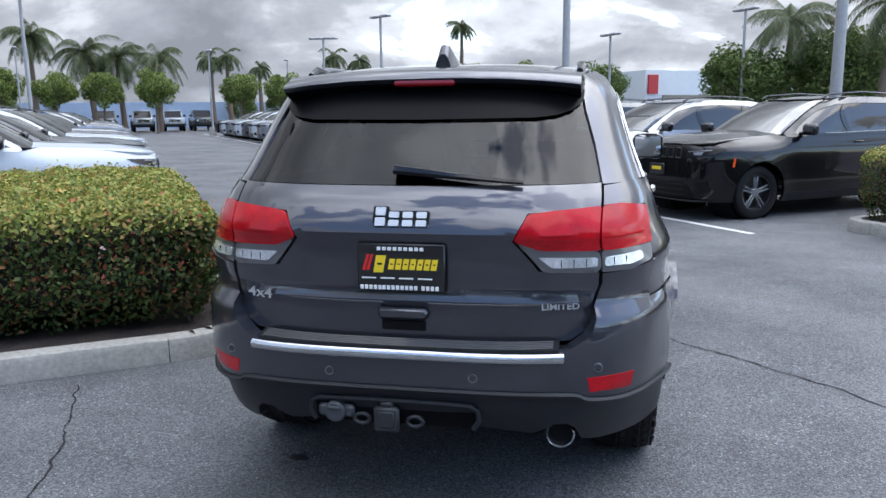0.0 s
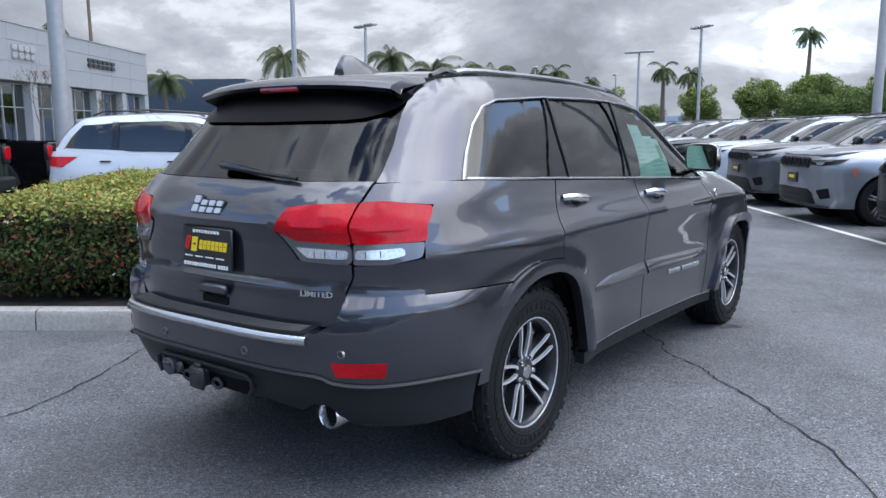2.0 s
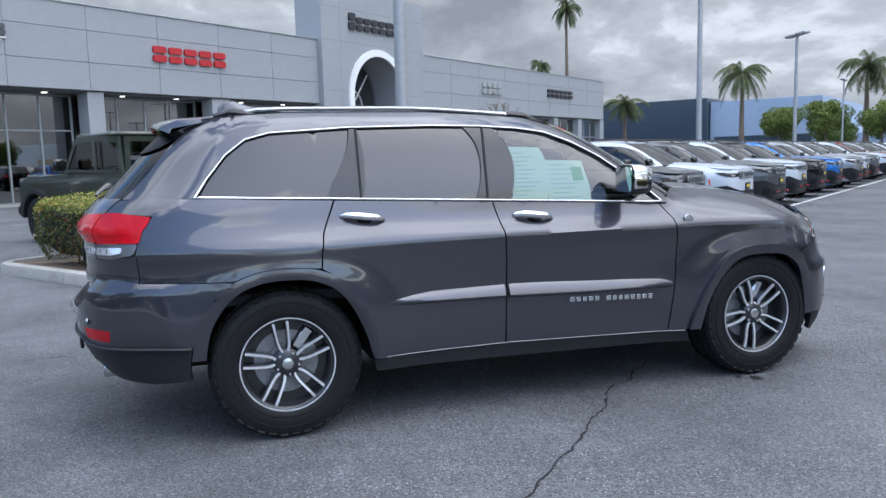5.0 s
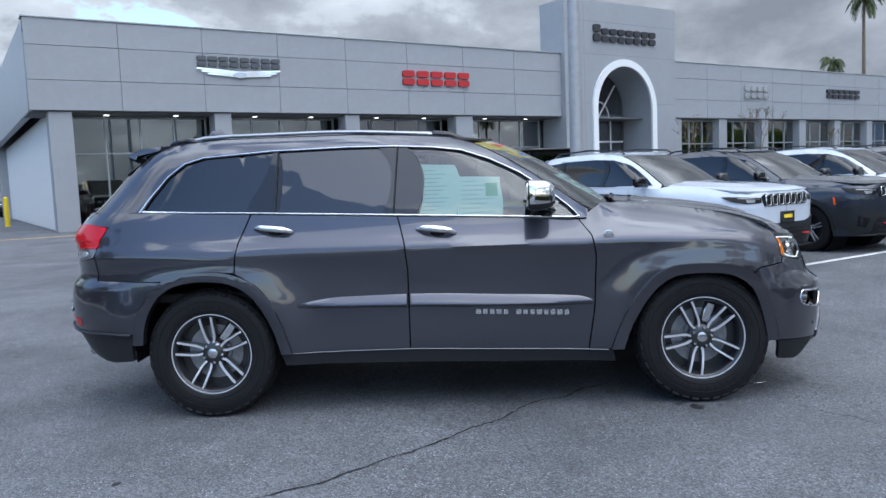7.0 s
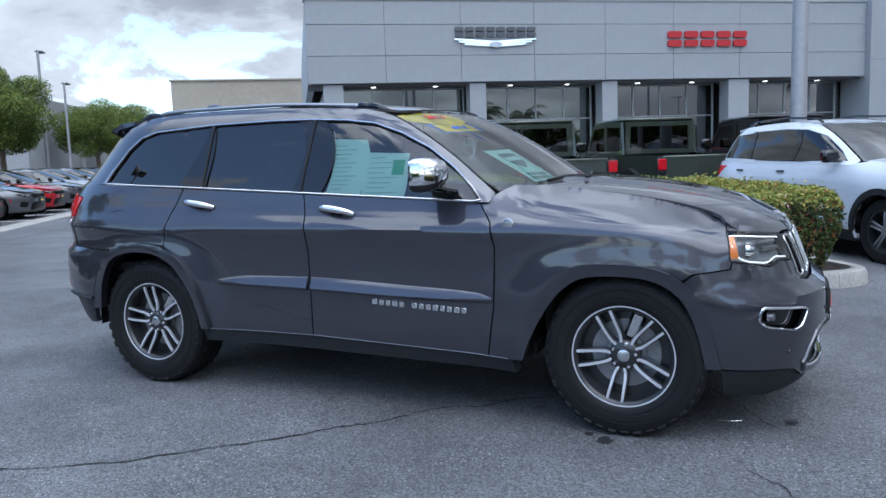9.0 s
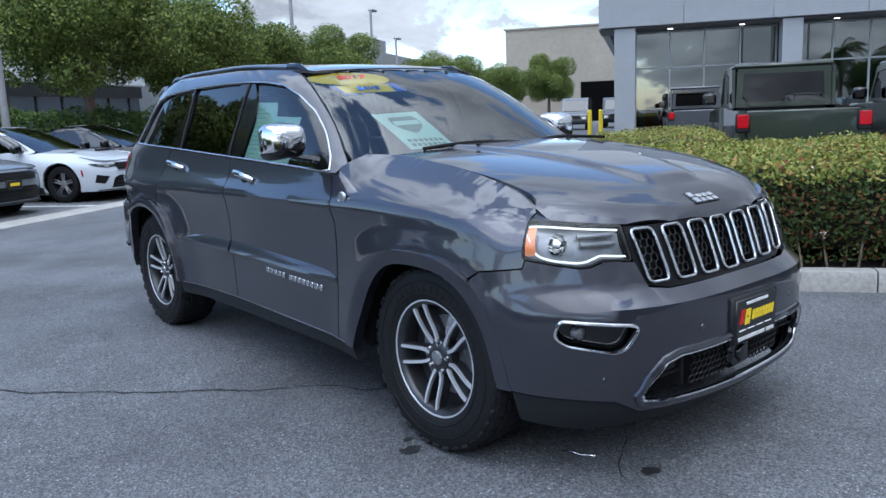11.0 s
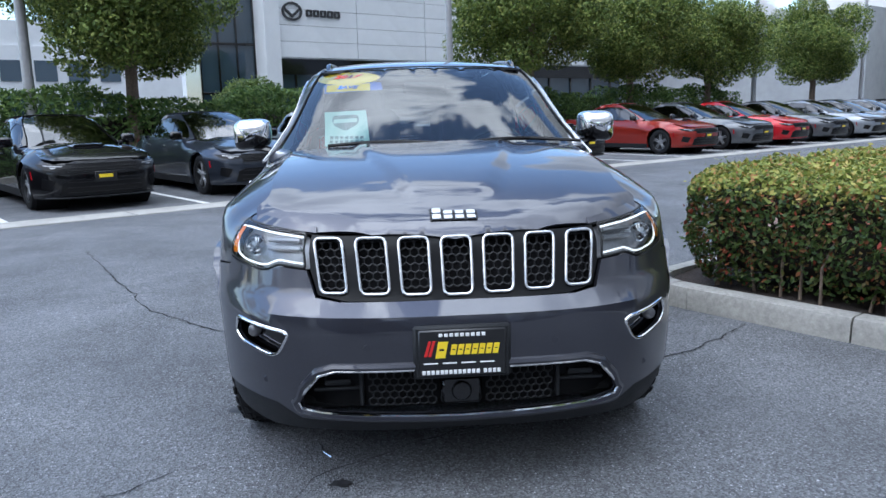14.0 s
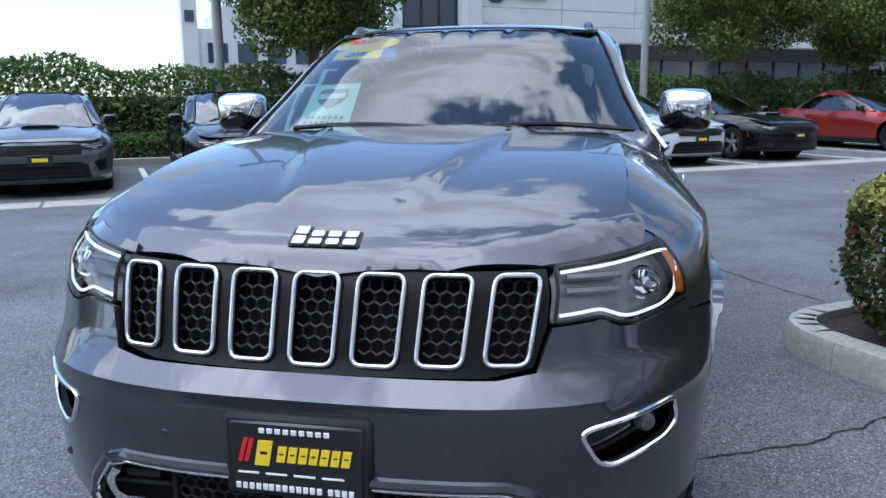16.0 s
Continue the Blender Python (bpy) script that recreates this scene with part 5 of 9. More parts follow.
    hz = float(hood_z(np.array(0.0), np.array(2.115)))
    badge_blocks(car, (0.0, 2.115, hz), (0, (float(hood_z(np.array(0.0), np.array(2.095))) - hz) / 0.02, 1), 0.165, 0.060)
    number_frame(car, (0.0, 2.352, 0.545), (0, 1, 0.0))
    g = G()
    box(g, (0.0, 2.338, 0.545), (0.34, 0.03, 0.19), 0.01)
    part("number_bracket", g, blk, car)
    for x, z in ((-0.33, 0.565), (0.33, 0.565), (0.70, 0.42), (-0.70, 0.42)):
        g = G()
        lathe(g, [(0.0, 0.006), (0.011, 0.006), (0.012, 0.003)], 16, 0, 'y', sf(x, z, 0.0))
        part("parking_sensor", g, pnt, car)
    # head lamps
    hl = [F(0.534, 0.942), F(0.66, 0.957), F(0.76, 0.972), FS(1.905, 0.979), FS(1.925, 0.845), F(0.775, 0.826), F(0.715, 0.812), F(0.68, 0.815), F(0.64, 0.832), F(0.54, 0.822)]
    for sg in (1, -1):
        pts = rounded([(a * sg, z) for a, z in hl], 0.012, 3)
        o = part("head_lamp", panel(front_low, pts, (), 0.04, 0.0, 0.002, 0, (sg * 0.5, 1, 0)), M["lens_clear"], car, "clear head lamp with a lit surround")
        part("lamp_housing", panel(front_low, pts, (), 0.05, 0.0, -0.045, 0, (sg * 0.5, 1, 0)), M["lamp_grey"], o)
        g = G(); tube(g, [fp(a, z, -0.004) for a, z in densify(pts, 0.03)], 0.005, 6, True)
        part("lamp_seal", g, M["seal"], o)
        strip = [(a * sg, z) for a, z in [F(0.548, 0.926), F(0.60, 0.932), F(0.66, 0.938), F(0.72, 0.946), F(0.765, 0.951), F(0.795, 0.948), F(0.808, 0.930), F(0.812, 0.895), F(0.808, 0.858), F(0.78, 0.838), F(0.745, 0.830),
                                          F(0.712, 0.825), F(0.685, 0.828), F(0.66, 0.838), F(0.635, 0.845), F(0.59, 0.840), F(0.55, 0.836)]]
        g = G(); tube(g, [fp(a, z, -0.014) for a, z in curve_pts(strip, 3, False)], 0.0040, 6)
        part("lit_strip", g, M["lamp_white"], o)
        g = G()
        lathe(g, [(0.0, 0.018), (0.020, 0.014), (0.030, 0.0), (0.034, -0.006), (0.038, -0.004), (0.040, -0.02)], 24, 0, 'y', sf(sg * 0.735, 0.885, -0.035))
        part("projector", g, M["reflector"], o)
        for k in range(2):
            g = G()
            tube(g, [sf(sg * (0.56 + 0.03 * j), 0.912 - 0.030 * k, -0.035) for j in range(5)], 0.010, 6)
            part("lamp_fin", g, M["lamp_grey"], o)
        am = rounded([FS(1.906, 0.956), FS(1.935, 0.955), FS(1.960, 0.856), FS(1.93, 0.852)], 0.008, 3)
        part("side_marker", panel(front_low, [(a * sg, z) for a, z in am], (), 0.05, 0.0, -0.003, 0, (sg, 0.5, 0)), M["amber"], o, "amber side marker")
    # mirrors
    for sg in (1, -1):
        secs = [(-0.078, 0.93), (-0.072, 0.99), (-0.05, 1.02), (-0.01, 1.0), (0.03, 0.92), (0.055, 0.78), (0.07, 0.58), (0.076, 0.3)]
        g = G()
        vs, fs, mi = [], [], []
        nn = 28
        for y, r in secs:
            for j in range(nn):
                t = 2 * math.pi * j / nn
                cx, cz = math.cos(t), math.sin(t)
                px, pz = abs(cx) ** 0.5 * math.copysign(1, cx), abs(cz) ** 0.5 * math.copysign(1, cz)
                vs.append((0.968 + 0.100 * r * px, 0.53 + y, 1.265 + 0.083 * r * pz - 0.012 * px * (pz < 0)))
        for i in range(len(secs) - 1):
            for j in range(nn):
                fs.append((i * nn + j, i * nn + (j + 1) % nn, (i + 1) * nn + (j + 1) % nn, (i + 1) * nn + j))
                mi.append(1 if nn // 2 < j < nn - 1 or i == 0 else 0)
        fs += [tuple(range(nn - 1, -1, -1)), tuple((len(secs) - 1) * nn + j for j in range(nn))]
        mi += [1, 0]
        g.add(vs, fs); g.m = mi
        tube(g, [(0.83, 0.60, 1.165), (0.88, 0.57, 1.18), (0.95, 0.54, 1.195)], [0.032, 0.03, 0.028], 8, mi=1, flat=0.6)
        mr = part("wing_mirror", g if sg > 0 else g.mirrored(), [M["chrome"], M["gloss"]], car, "chrome-capped wing mirror")
        pts = rounded([(0.885, 1.197), (1.048, 1.192), (1.052, 1.335), (0.882, 1.335)], 0.03)
        g = flat_panel(pts, (), 0.004, 0, 'xz', 0.0, 0.1, -1).moved(pose(0, 0.447, 0))
        part("mirror_glass", g if sg > 0 else g.mirrored(), M["mirror"], mr)
    # wheels, dark wheel houses with shade put in their colour, underside, cabin floor
    for sg in (1, -1):
        for y in (-1.4575, 1.4575):
            put_wheel(car, WHEEL, (sg * 0.775, y, 0.387), sg > 0, 8 + 17 * (y > 0))
            g = G()
            vs, fs = [], []
            for i, t in enumerate(np.linspace(-0.12, math.pi + 0.12, 19)):
                for rad, xx in ((0.468, 0.87), (0.485, 0.45), (0.02, 0.42)):
                    vs.append((sg * xx, y + rad * math.cos(t), 0.40 + rad * math.sin(t)))
                if i:
                    o = 3 * i
                    fs += [(o - 3, o - 2, o + 1, o), (o - 2, o - 1, o + 2, o + 1)]
            g.add(vs, fs)
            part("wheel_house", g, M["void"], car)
    g = G()
    box(g, (0, 0.0, 0.36), (1.60, 2.0, 0.10), 0.03)
    box(g, (0, -2.0, 0.45), (1.3, 0.5, 0.10), 0.03)
    box(g, (0, 1.95, 0.33), (1.2, 0.45, 0.08), 0.03)
    box(g, (0, 0, 0.36), (0.8, 4.2, 0.12), 0.03)
    part("underbody", g, M["under"], car)
    g = G()
    box(g, (0, -0.6, 0.72), (1.60, 2.9, 0.06), 0.01)
    box(g, (0, 0.86, 0.98), (1.50, 0.34, 0.30), 0.08)
    box(g, (0, 1.05, 0.75), (1.4, 0.05, 0.6), 0.01)
    part("dashboard", g, M["interior"], car)
    g = G()
    lathe(g, [(0.165, 0.0), (0.178, 0.012), (0.19, 0.0), (0.178, -0.012), (0.165, 0.0)], 30, 0, 'y', (0, 0, 0))
    box(g, (0, 0, 0), (0.32, 0.02, 0.05), 0.01)
    g.moved(pose(-0.38, 0.60, 1.10, -25, 0, 0))
    part("steering_wheel", g, M["interior"], car)
    for x, y, w in ((0.38, -0.02, 0.50), (-0.38, -0.02, 0.50), (0.38, -0.95, 0.55), (-0.38, -0.95, 0.55)):
        g = G()
        box(g, (x, y + 0.18, 0.86), (w, 0.52, 0.16), 0.05)
        box(g, (x, y - 0.12, 1.10), (w * 0.95, 0.16, 0.58), 0.06, 0, Matrix.Rotation(0.2, 3, 'X'))
        box(g, (x, y - 0.20, 1.44), (0.27, 0.10, 0.17), 0.04)
        part("seat", g, M["interior"], car)
    g = G()
    box(g, (0, 0.33, 1.50), (0.24, 0.03, 0.07), 0.012)
    part("rear_view_mirror", g, M["gloss"], car)
    return car


def badge_blocks(parent, p, n, width, h):
    """Four plain raised shapes where the maker's lettering stands."""
    w = width / 4.2
    m = facing(Vector(p), Vector(n))
    edge = [(-2.22 * w, -0.58 * h), (2.22 * w, -0.58 * h), (2.22 * w, 0.40 * h), (-1.0 * w, 0.40 * h), (-1.0 * w, 0.66 * h), (-2.22 * w, 0.66 * h)]
    back = part("maker_badge", flat_panel(rounded(edge, 0.2 * w, 3), (), 0.004, 0, 'xy', 0.001, 9, 1).moved(m), M["satin_black"], parent, "bright raised badge bars on a dark outline")
    xs = [-1.5 * w * 1.07, -0.5 * w * 1.07, 0.5 * w * 1.07, 1.5 * w * 1.07]
    for i, x in enumerate(xs):
        top, low_ = (0.58 * h, -0.5 * h) if i == 0 else (0.32 * h, -0.5 * h)
        mid = (top + low_) / 2
        for b0, b1 in ((low_, mid - 0.06 * h), (mid + 0.06 * h, top)):
            g = flat_panel(rounded([(x - 0.40 * w, b0), (x + 0.40 * w, b0), (x + 0.40 * w, b1), (x - 0.40 * w, b1)], 0.12 * w, 3), (), 0.010, 0, 'xy', 0.006, 9, 1)
            part("badge_bar", g.moved(m), M["badge_silver"], back)


def number_frame(parent, p, n):
    """Dealer's black insert in its frame, with bars where lettering stands."""
    m = facing(Vector(p), Vector(n))
    g = G()
    box(g, (0, 0, 0), (0.305, 0.165, 0.012), 0.006)
    g.moved(m)
    pl = part("number_frame", g, M["plate_black"], parent, "black dealer insert in a black frame")
    bars = [(-0.075 + 0.0185 * i, 0.064, 0.013, 0.012) for i in range(9)] + [(-0.11 + 0.065 * i, -0.036, 0.05, 0.005) for i in range(4)]
    for x, count in ((-0.135, 5), (-0.058, 8), (0.078, 4)):
        bars += [(x + 0.0158 * k, -0.068, 0.0115, 0.015) for k in range(count)]
    for x, y, w, h in bars:
        g = G()
        box(g, (x, y, 0.008), (w, h, 0.003), 0.001)
        part("lettering_bar", g.moved(m), M["white_ink"], pl)
    sh = 0.2
    for i in range(8):
        h = 0.058 if i == 0 else 0.036
        w = 0.034 if i == 0 else 0.019
        x = -0.072 + (0 if i == 0 else 0.017 + 0.0245 * i)
        pts = [(x - w / 2 - h * sh / 2, -h / 2), (x + w / 2 - h * sh / 2, -h / 2), (x + w / 2 + h * sh / 2, h / 2), (x - w / 2 + h * sh / 2, h / 2)]
        hole = [(x - w / 4, -h / 14), (x + w / 4, -h / 14), (x + w / 4, h / 14), (x - w / 4, h / 14)]
        part("dealer_mark", flat_panel(pts, [hole], 0.003, 0, 'xy', 0.0095).moved(m @ Matrix.Translation((0, 0.012, 0))), M["yellow"], pl)
    for i in range(2):
        x = -0.122 + 0.014 * i
        g = flat_panel([(x - 0.011, -0.022), (x - 0.001, -0.022), (x + 0.015, 0.032), (x + 0.005, 0.032)], (), 0.003, 0, 'xy', 0.0095)
        part("dealer_stripe", g.moved(m @ Matrix.Translation((0, 0.012, 0))), M["red_ink"], pl)


SUV = build_suv()


def stickers():
    """Sale papers on the front passenger window and the windscreen."""
    def paper(name, pts, mat, lines, label, img=None):
        e = empty(name, pose(0, 0, 0), label, "notice")
        sh = lambda a, z: UP(a, z)
        part("sheet", panel(sh, UP.side(pts), (), 0.06, 0.0, -0.022), mat, e)
        (y0, z0), (y1, z1) = pts[0], pts[2]
        for k in range(lines):
            z = z0 + (z1 - z0) * (0.12 + 0.76 * k / max(1, lines - 1))
            ln = 0.35 + 0.4 * ((k * 37) % 10) / 10
            part("print_line", panel(sh, UP.side([(y0 + (y1 - y0) * 0.12, z), (y0 + (y1 - y0) * (0.12 + ln), z), (y0 + (y1 - y0) * (0.12 + ln), z - 0.006), (y0 + (y1 - y0) * 0.12, z - 0.005)]), (), 0.08, 0.0, -0.0205), M["faint_ink"], e)
        return e
    paper("window_paper", [(-0.18, 1.475), (0.04, 1.465), (0.04, 1.165), (-0.18, 1.175)], M["mint"], 11, "mint-green printed sale sheet taped inside the side window")
    e = paper("window_paper", [(0.045, 1.395), (0.31, 1.385), (0.31, 1.150), (0.045, 1.162)], M["mint"], 8, "pale green printed buyer guide behind the side window glass")
    part("green_block", panel(lambda a, z: UP(a, z), UP.side([(0.22, 1.35), (0.29, 1.348), (0.29, 1.27), (0.22, 1.272)]), (), 0.08, 0.0, -0.020), M["green_ink"], e)

    def on_screen(x, z):
        return (math.copysign(max(UP.St - UP.sx(abs(x), z, 'f'), 1e-4), x), z)

    def screen_panel(name, pts, mat, parent, off):
        return part(name, panel(front_up, [on_screen(x, z) for x, z in pts], (), 0.07, 0.0, off, 0, (0, 1, 0.8)), mat, parent)
    e = empty("price_banner", pose(0, 0, 0), "yellow and blue sale banner on the windscreen", "sticker")
    screen_panel("blue_backing", [(0.58, 1.545), (0.25, 1.55), (0.24, 1.505), (0.57, 1.49)], M["blue_vinyl"], e, -0.016)
    ov = [(0.44 + 0.185 * math.cos(t), 1.575 + 0.038 * math.sin(t)) for t in np.linspace(0, 2 * math.pi, 25)[:-1]]
    screen_panel("oval", ov, M["yellow"], e, -0.012)
    screen_panel("yellow_strip", [(0.56, 1.538), (0.31, 1.542), (0.31, 1.500), (0.56, 1.497)], M["yellow"], e, -0.013)

    def letters(body, x, z, size, mat):
        p = front_up(np.array(on_screen(x, z)[0]), np.array(z))
        p = Vector([float(c) for c in p])
        q = Vector([float(c) for c in front_up(np.array(on_screen(x - 0.05, z)[0]), np.array(z))])
        r = Vector([float(c) for c in front_up(np.array(on_screen(x, z + 0.02)[0]), np.array(z + 0.02))])
        ex = (q - p).normalized()
        n = ex.cross((r - p).normalized()).normalized()
        m = Matrix((ex, n.cross(ex), n)).transposed().to_4x4()
        m.translation = p - n * 0.0095
        part("lettering", text_mesh(body, size, 0.0008, 0.002).moved(m), mat, e)
    letters("2017", 0.44, 1.582, 0.075, M["red_ink"])
    letters("SAVE", 0.435, 1.518, 0.052, M["blue_vinyl"])
    e = empty("warranty_sheet", pose(0, 0, 0), "mint-green printed warranty sheet behind the windscreen", "notice")
    sheet = [(0.56, 1.385), (0.335, 1.392), (0.315, 1.225), (0.545, 1.215)]
    screen_panel("sheet", sheet, M["mint"], e, -0.014)
    screen_panel("crest", rounded([(0.515, 1.365), (0.375, 1.37), (0.37, 1.325), (0.44, 1.285), (0.51, 1.32)], 0.02), M["ink"], e, -0.0125)
    screen_panel("crest_band", [(0.505, 1.345), (0.38, 1.35), (0.38, 1.33), (0.505, 1.325)], M["mint"], e, -0.0112)
    for z in (1.262, 1.242):
        for k in range(7):
            screen_panel("print_bar", [(0.52 - 0.026 * k, z), (0.502 - 0.026 * k, z), (0.502 - 0.026 * k, z - 0.013), (0.52 - 0.026 * k, z - 0.013)], M["ink"], e, -0.0125)


stickers()


# ---- parked vehicles ----
def simple_wheel(r, spokes, dark):
    g = G()
    w = 0.115
    ri = r * 0.70
    lathe(g, [(ri, -w), (r * 0.85, -w * 1.1), (r * 0.96, -w * 0.95), (r, -w * 0.7), (r, w * 0.7), (r * 0.96, w * 0.95), (r * 0.85, w * 1.1), (ri, w), (ri * 0.97, w * 0.7)], 30)
    out = {"tyre": mesh_of("tyre", g, M["rubber"])}
    g = G()
    lathe(g, [(ri * 0.97, w * 0.95), (ri * 0.9, w * 0.9), (ri * 0.86, 0.0), (0.02, -0.02)], 30)
    out["rim"] = mesh_of("rim", g, M["pocket"])
    g = G()
    for k in range(spokes):
        rot = Matrix.Rotation(2 * math.pi * k / spokes + 0.3, 3, 'X')
        for sg in (-1, 1):
            box(g, rot @ Vector((w * 0.62, ri * 0.5, sg * 0.022)), (0.03, ri * 0.94, 0.026), 0.006, 0, rot @ Matrix.Rotation(sg * 0.06, 3, 'X'))
    lathe(g, [(0.0, w * 0.8), (0.05, w * 0.78), (0.07, w * 0.6), (0.07, 0)], 16)
    out["spokes"] = mesh_of("spokes", g, M["lamp_grey"] if dark else M["machined"])
    return out


SPEC = {
    "sedan": dict(rear=[(0.15, -2.30), (0.3, -2.44), (0.45, -2.50), (0.62, -2.52), (0.80, -2.50), (0.95, -2.47), (1.02, -2.45), (1.2, -2.4)],
                  front=[(0.13, 2.40), (0.20, 2.49), (0.40, 2.53), (0.60, 2.53), (0.70, 2.505), (0.75, 2.47), (0.80, 2.41), (1.0, 2.2)], nf=3.5,
                  screen=[(0.85, 1.22), (0.98, 0.98), (1.15, 0.62), (1.30, 0.28), (1.40, 0.02), (1.46, -0.22), (1.5, -0.4)],
                  back=[(0.85, -2.1), (1.0, -1.92), (1.15, -1.65), (1.3, -1.38), (1.42, -1.12), (1.48, -0.95)],
                  low=[(0.13, 0.86), (0.25, 0.90), (0.45, 0.925), (0.65, 0.94), (0.78, 0.935), (0.88, 0.91), (0.98, 0.885), (1.1, 0.84)],
                  top=[(-1, 1.0), (0, 0.875), (0.4, 0.79), (0.8, 0.69), (0.92, 0.64), (1.0, 0.54)], belt=(0.955, 0.93), base=0.95, bottom=0.2, wb=(-1.53, 1.52), r=0.355, uy0=-0.75,
                  hood=[(0.7, 1.0), (1.0, 0.975), (1.5, 0.955), (2.0, 0.895), (2.25, 0.855), (2.40, 0.81), (2.48, 0.765)], roof=[(-1.5, 1.36), (-1.1, 1.425), (-0.6, 1.465), (-0.2, 1.455), (0.1, 1.41), (0.6, 1.25), (0.9, 1.12), (1.2, 1.05)],
                  deck=[(-2.6, 0.97), (-2.45, 1.02), (-2.2, 1.03), (-1.9, 1.02), (-1.6, 1.05)], cowl=0.95, roofy=(-0.95, -0.34),
                  dlo=[(-1.62, 1.03), (-1.35, 1.20), (-1.05, 1.33), (-0.6, 1.385), (-0.2, 1.37), (0.10, 1.31), (0.45, 1.15), (0.72, 1.0), (0.2, 0.975), (-0.7, 0.985)], pillars=(-0.95, -0.10),
                  lamp=(0.55, 0.86, 0.645, 0.725), grille=(0.56, 0.60, 0.725), scoop=True, tail=(0.30, 0.80, 0.80, 0.93), valance=0.49, plate=0.52),
    "suv": dict(rear=[(0.2, -2.2), (0.35, -2.38), (0.5, -2.46), (0.75, -2.46), (0.95, -2.42), (1.1, -2.42), (1.25, -2.36), (1.5, -2.18), (1.65, -2.05), (1.8, -1.95)],
                front=[(0.2, 2.30), (0.3, 2.43), (0.5, 2.47), (0.8, 2.465), (0.95, 2.465), (1.06, 2.455), (1.13, 2.40), (1.2, 2.3)], nf=4.4,
                screen=[(1.05, 1.32), (1.2, 1.05), (1.35, 0.80), (1.5, 0.55), (1.62, 0.30), (1.7, 0.08), (1.76, -0.1)],
                back=[(1.0, -2.42), (1.1, -2.42), (1.25, -2.36), (1.5, -2.18), (1.65, -2.05), (1.8, -1.95)],
                low=[(0.2, 0.86), (0.35, 0.92), (0.55, 0.945), (0.8, 0.96), (0.95, 0.965), (1.05, 0.945), (1.15, 0.91), (1.25, 0.88)],
                top=[(-1, 1.0), (0, 0.885), (0.4, 0.83), (0.8, 0.75), (0.92, 0.70), (1.0, 0.62)], belt=(1.18, 1.16), base=1.18, bottom=0.27, wb=(-1.52, 1.50), r=0.385, uy0=-1.4,
                hood=[(0.8, 1.25), (1.2, 1.22), (1.6, 1.20), (2.0, 1.175), (2.25, 1.15), (2.40, 1.12), (2.47, 1.075)], roof=[(-2.3, 1.62), (-2.0, 1.67), (-1.5, 1.73), (-0.7, 1.755), (-0.2, 1.73), (0.2, 1.66), (0.6, 1.5), (1.0, 1.36)],
                deck=None, cowl=1.1, roofy=(-2.0, 0.02),
                dlo=[(-2.02, 1.27), (-1.9, 1.45), (-1.75, 1.6), (-1.2, 1.645), (-0.5, 1.655), (-0.1, 1.635), (0.25, 1.54), (0.6, 1.34), (0.78, 1.21), (0.0, 1.21), (-1.0, 1.23)], pillars=(-1.25, -0.28),
                lamp=(0.55, 0.90, 0.925, 1.025), grille=(0.54, 0.885, 1.05), tail=(0.50, 0.9, 1.0, 1.15), valance=0.56, plate=0.72),
}


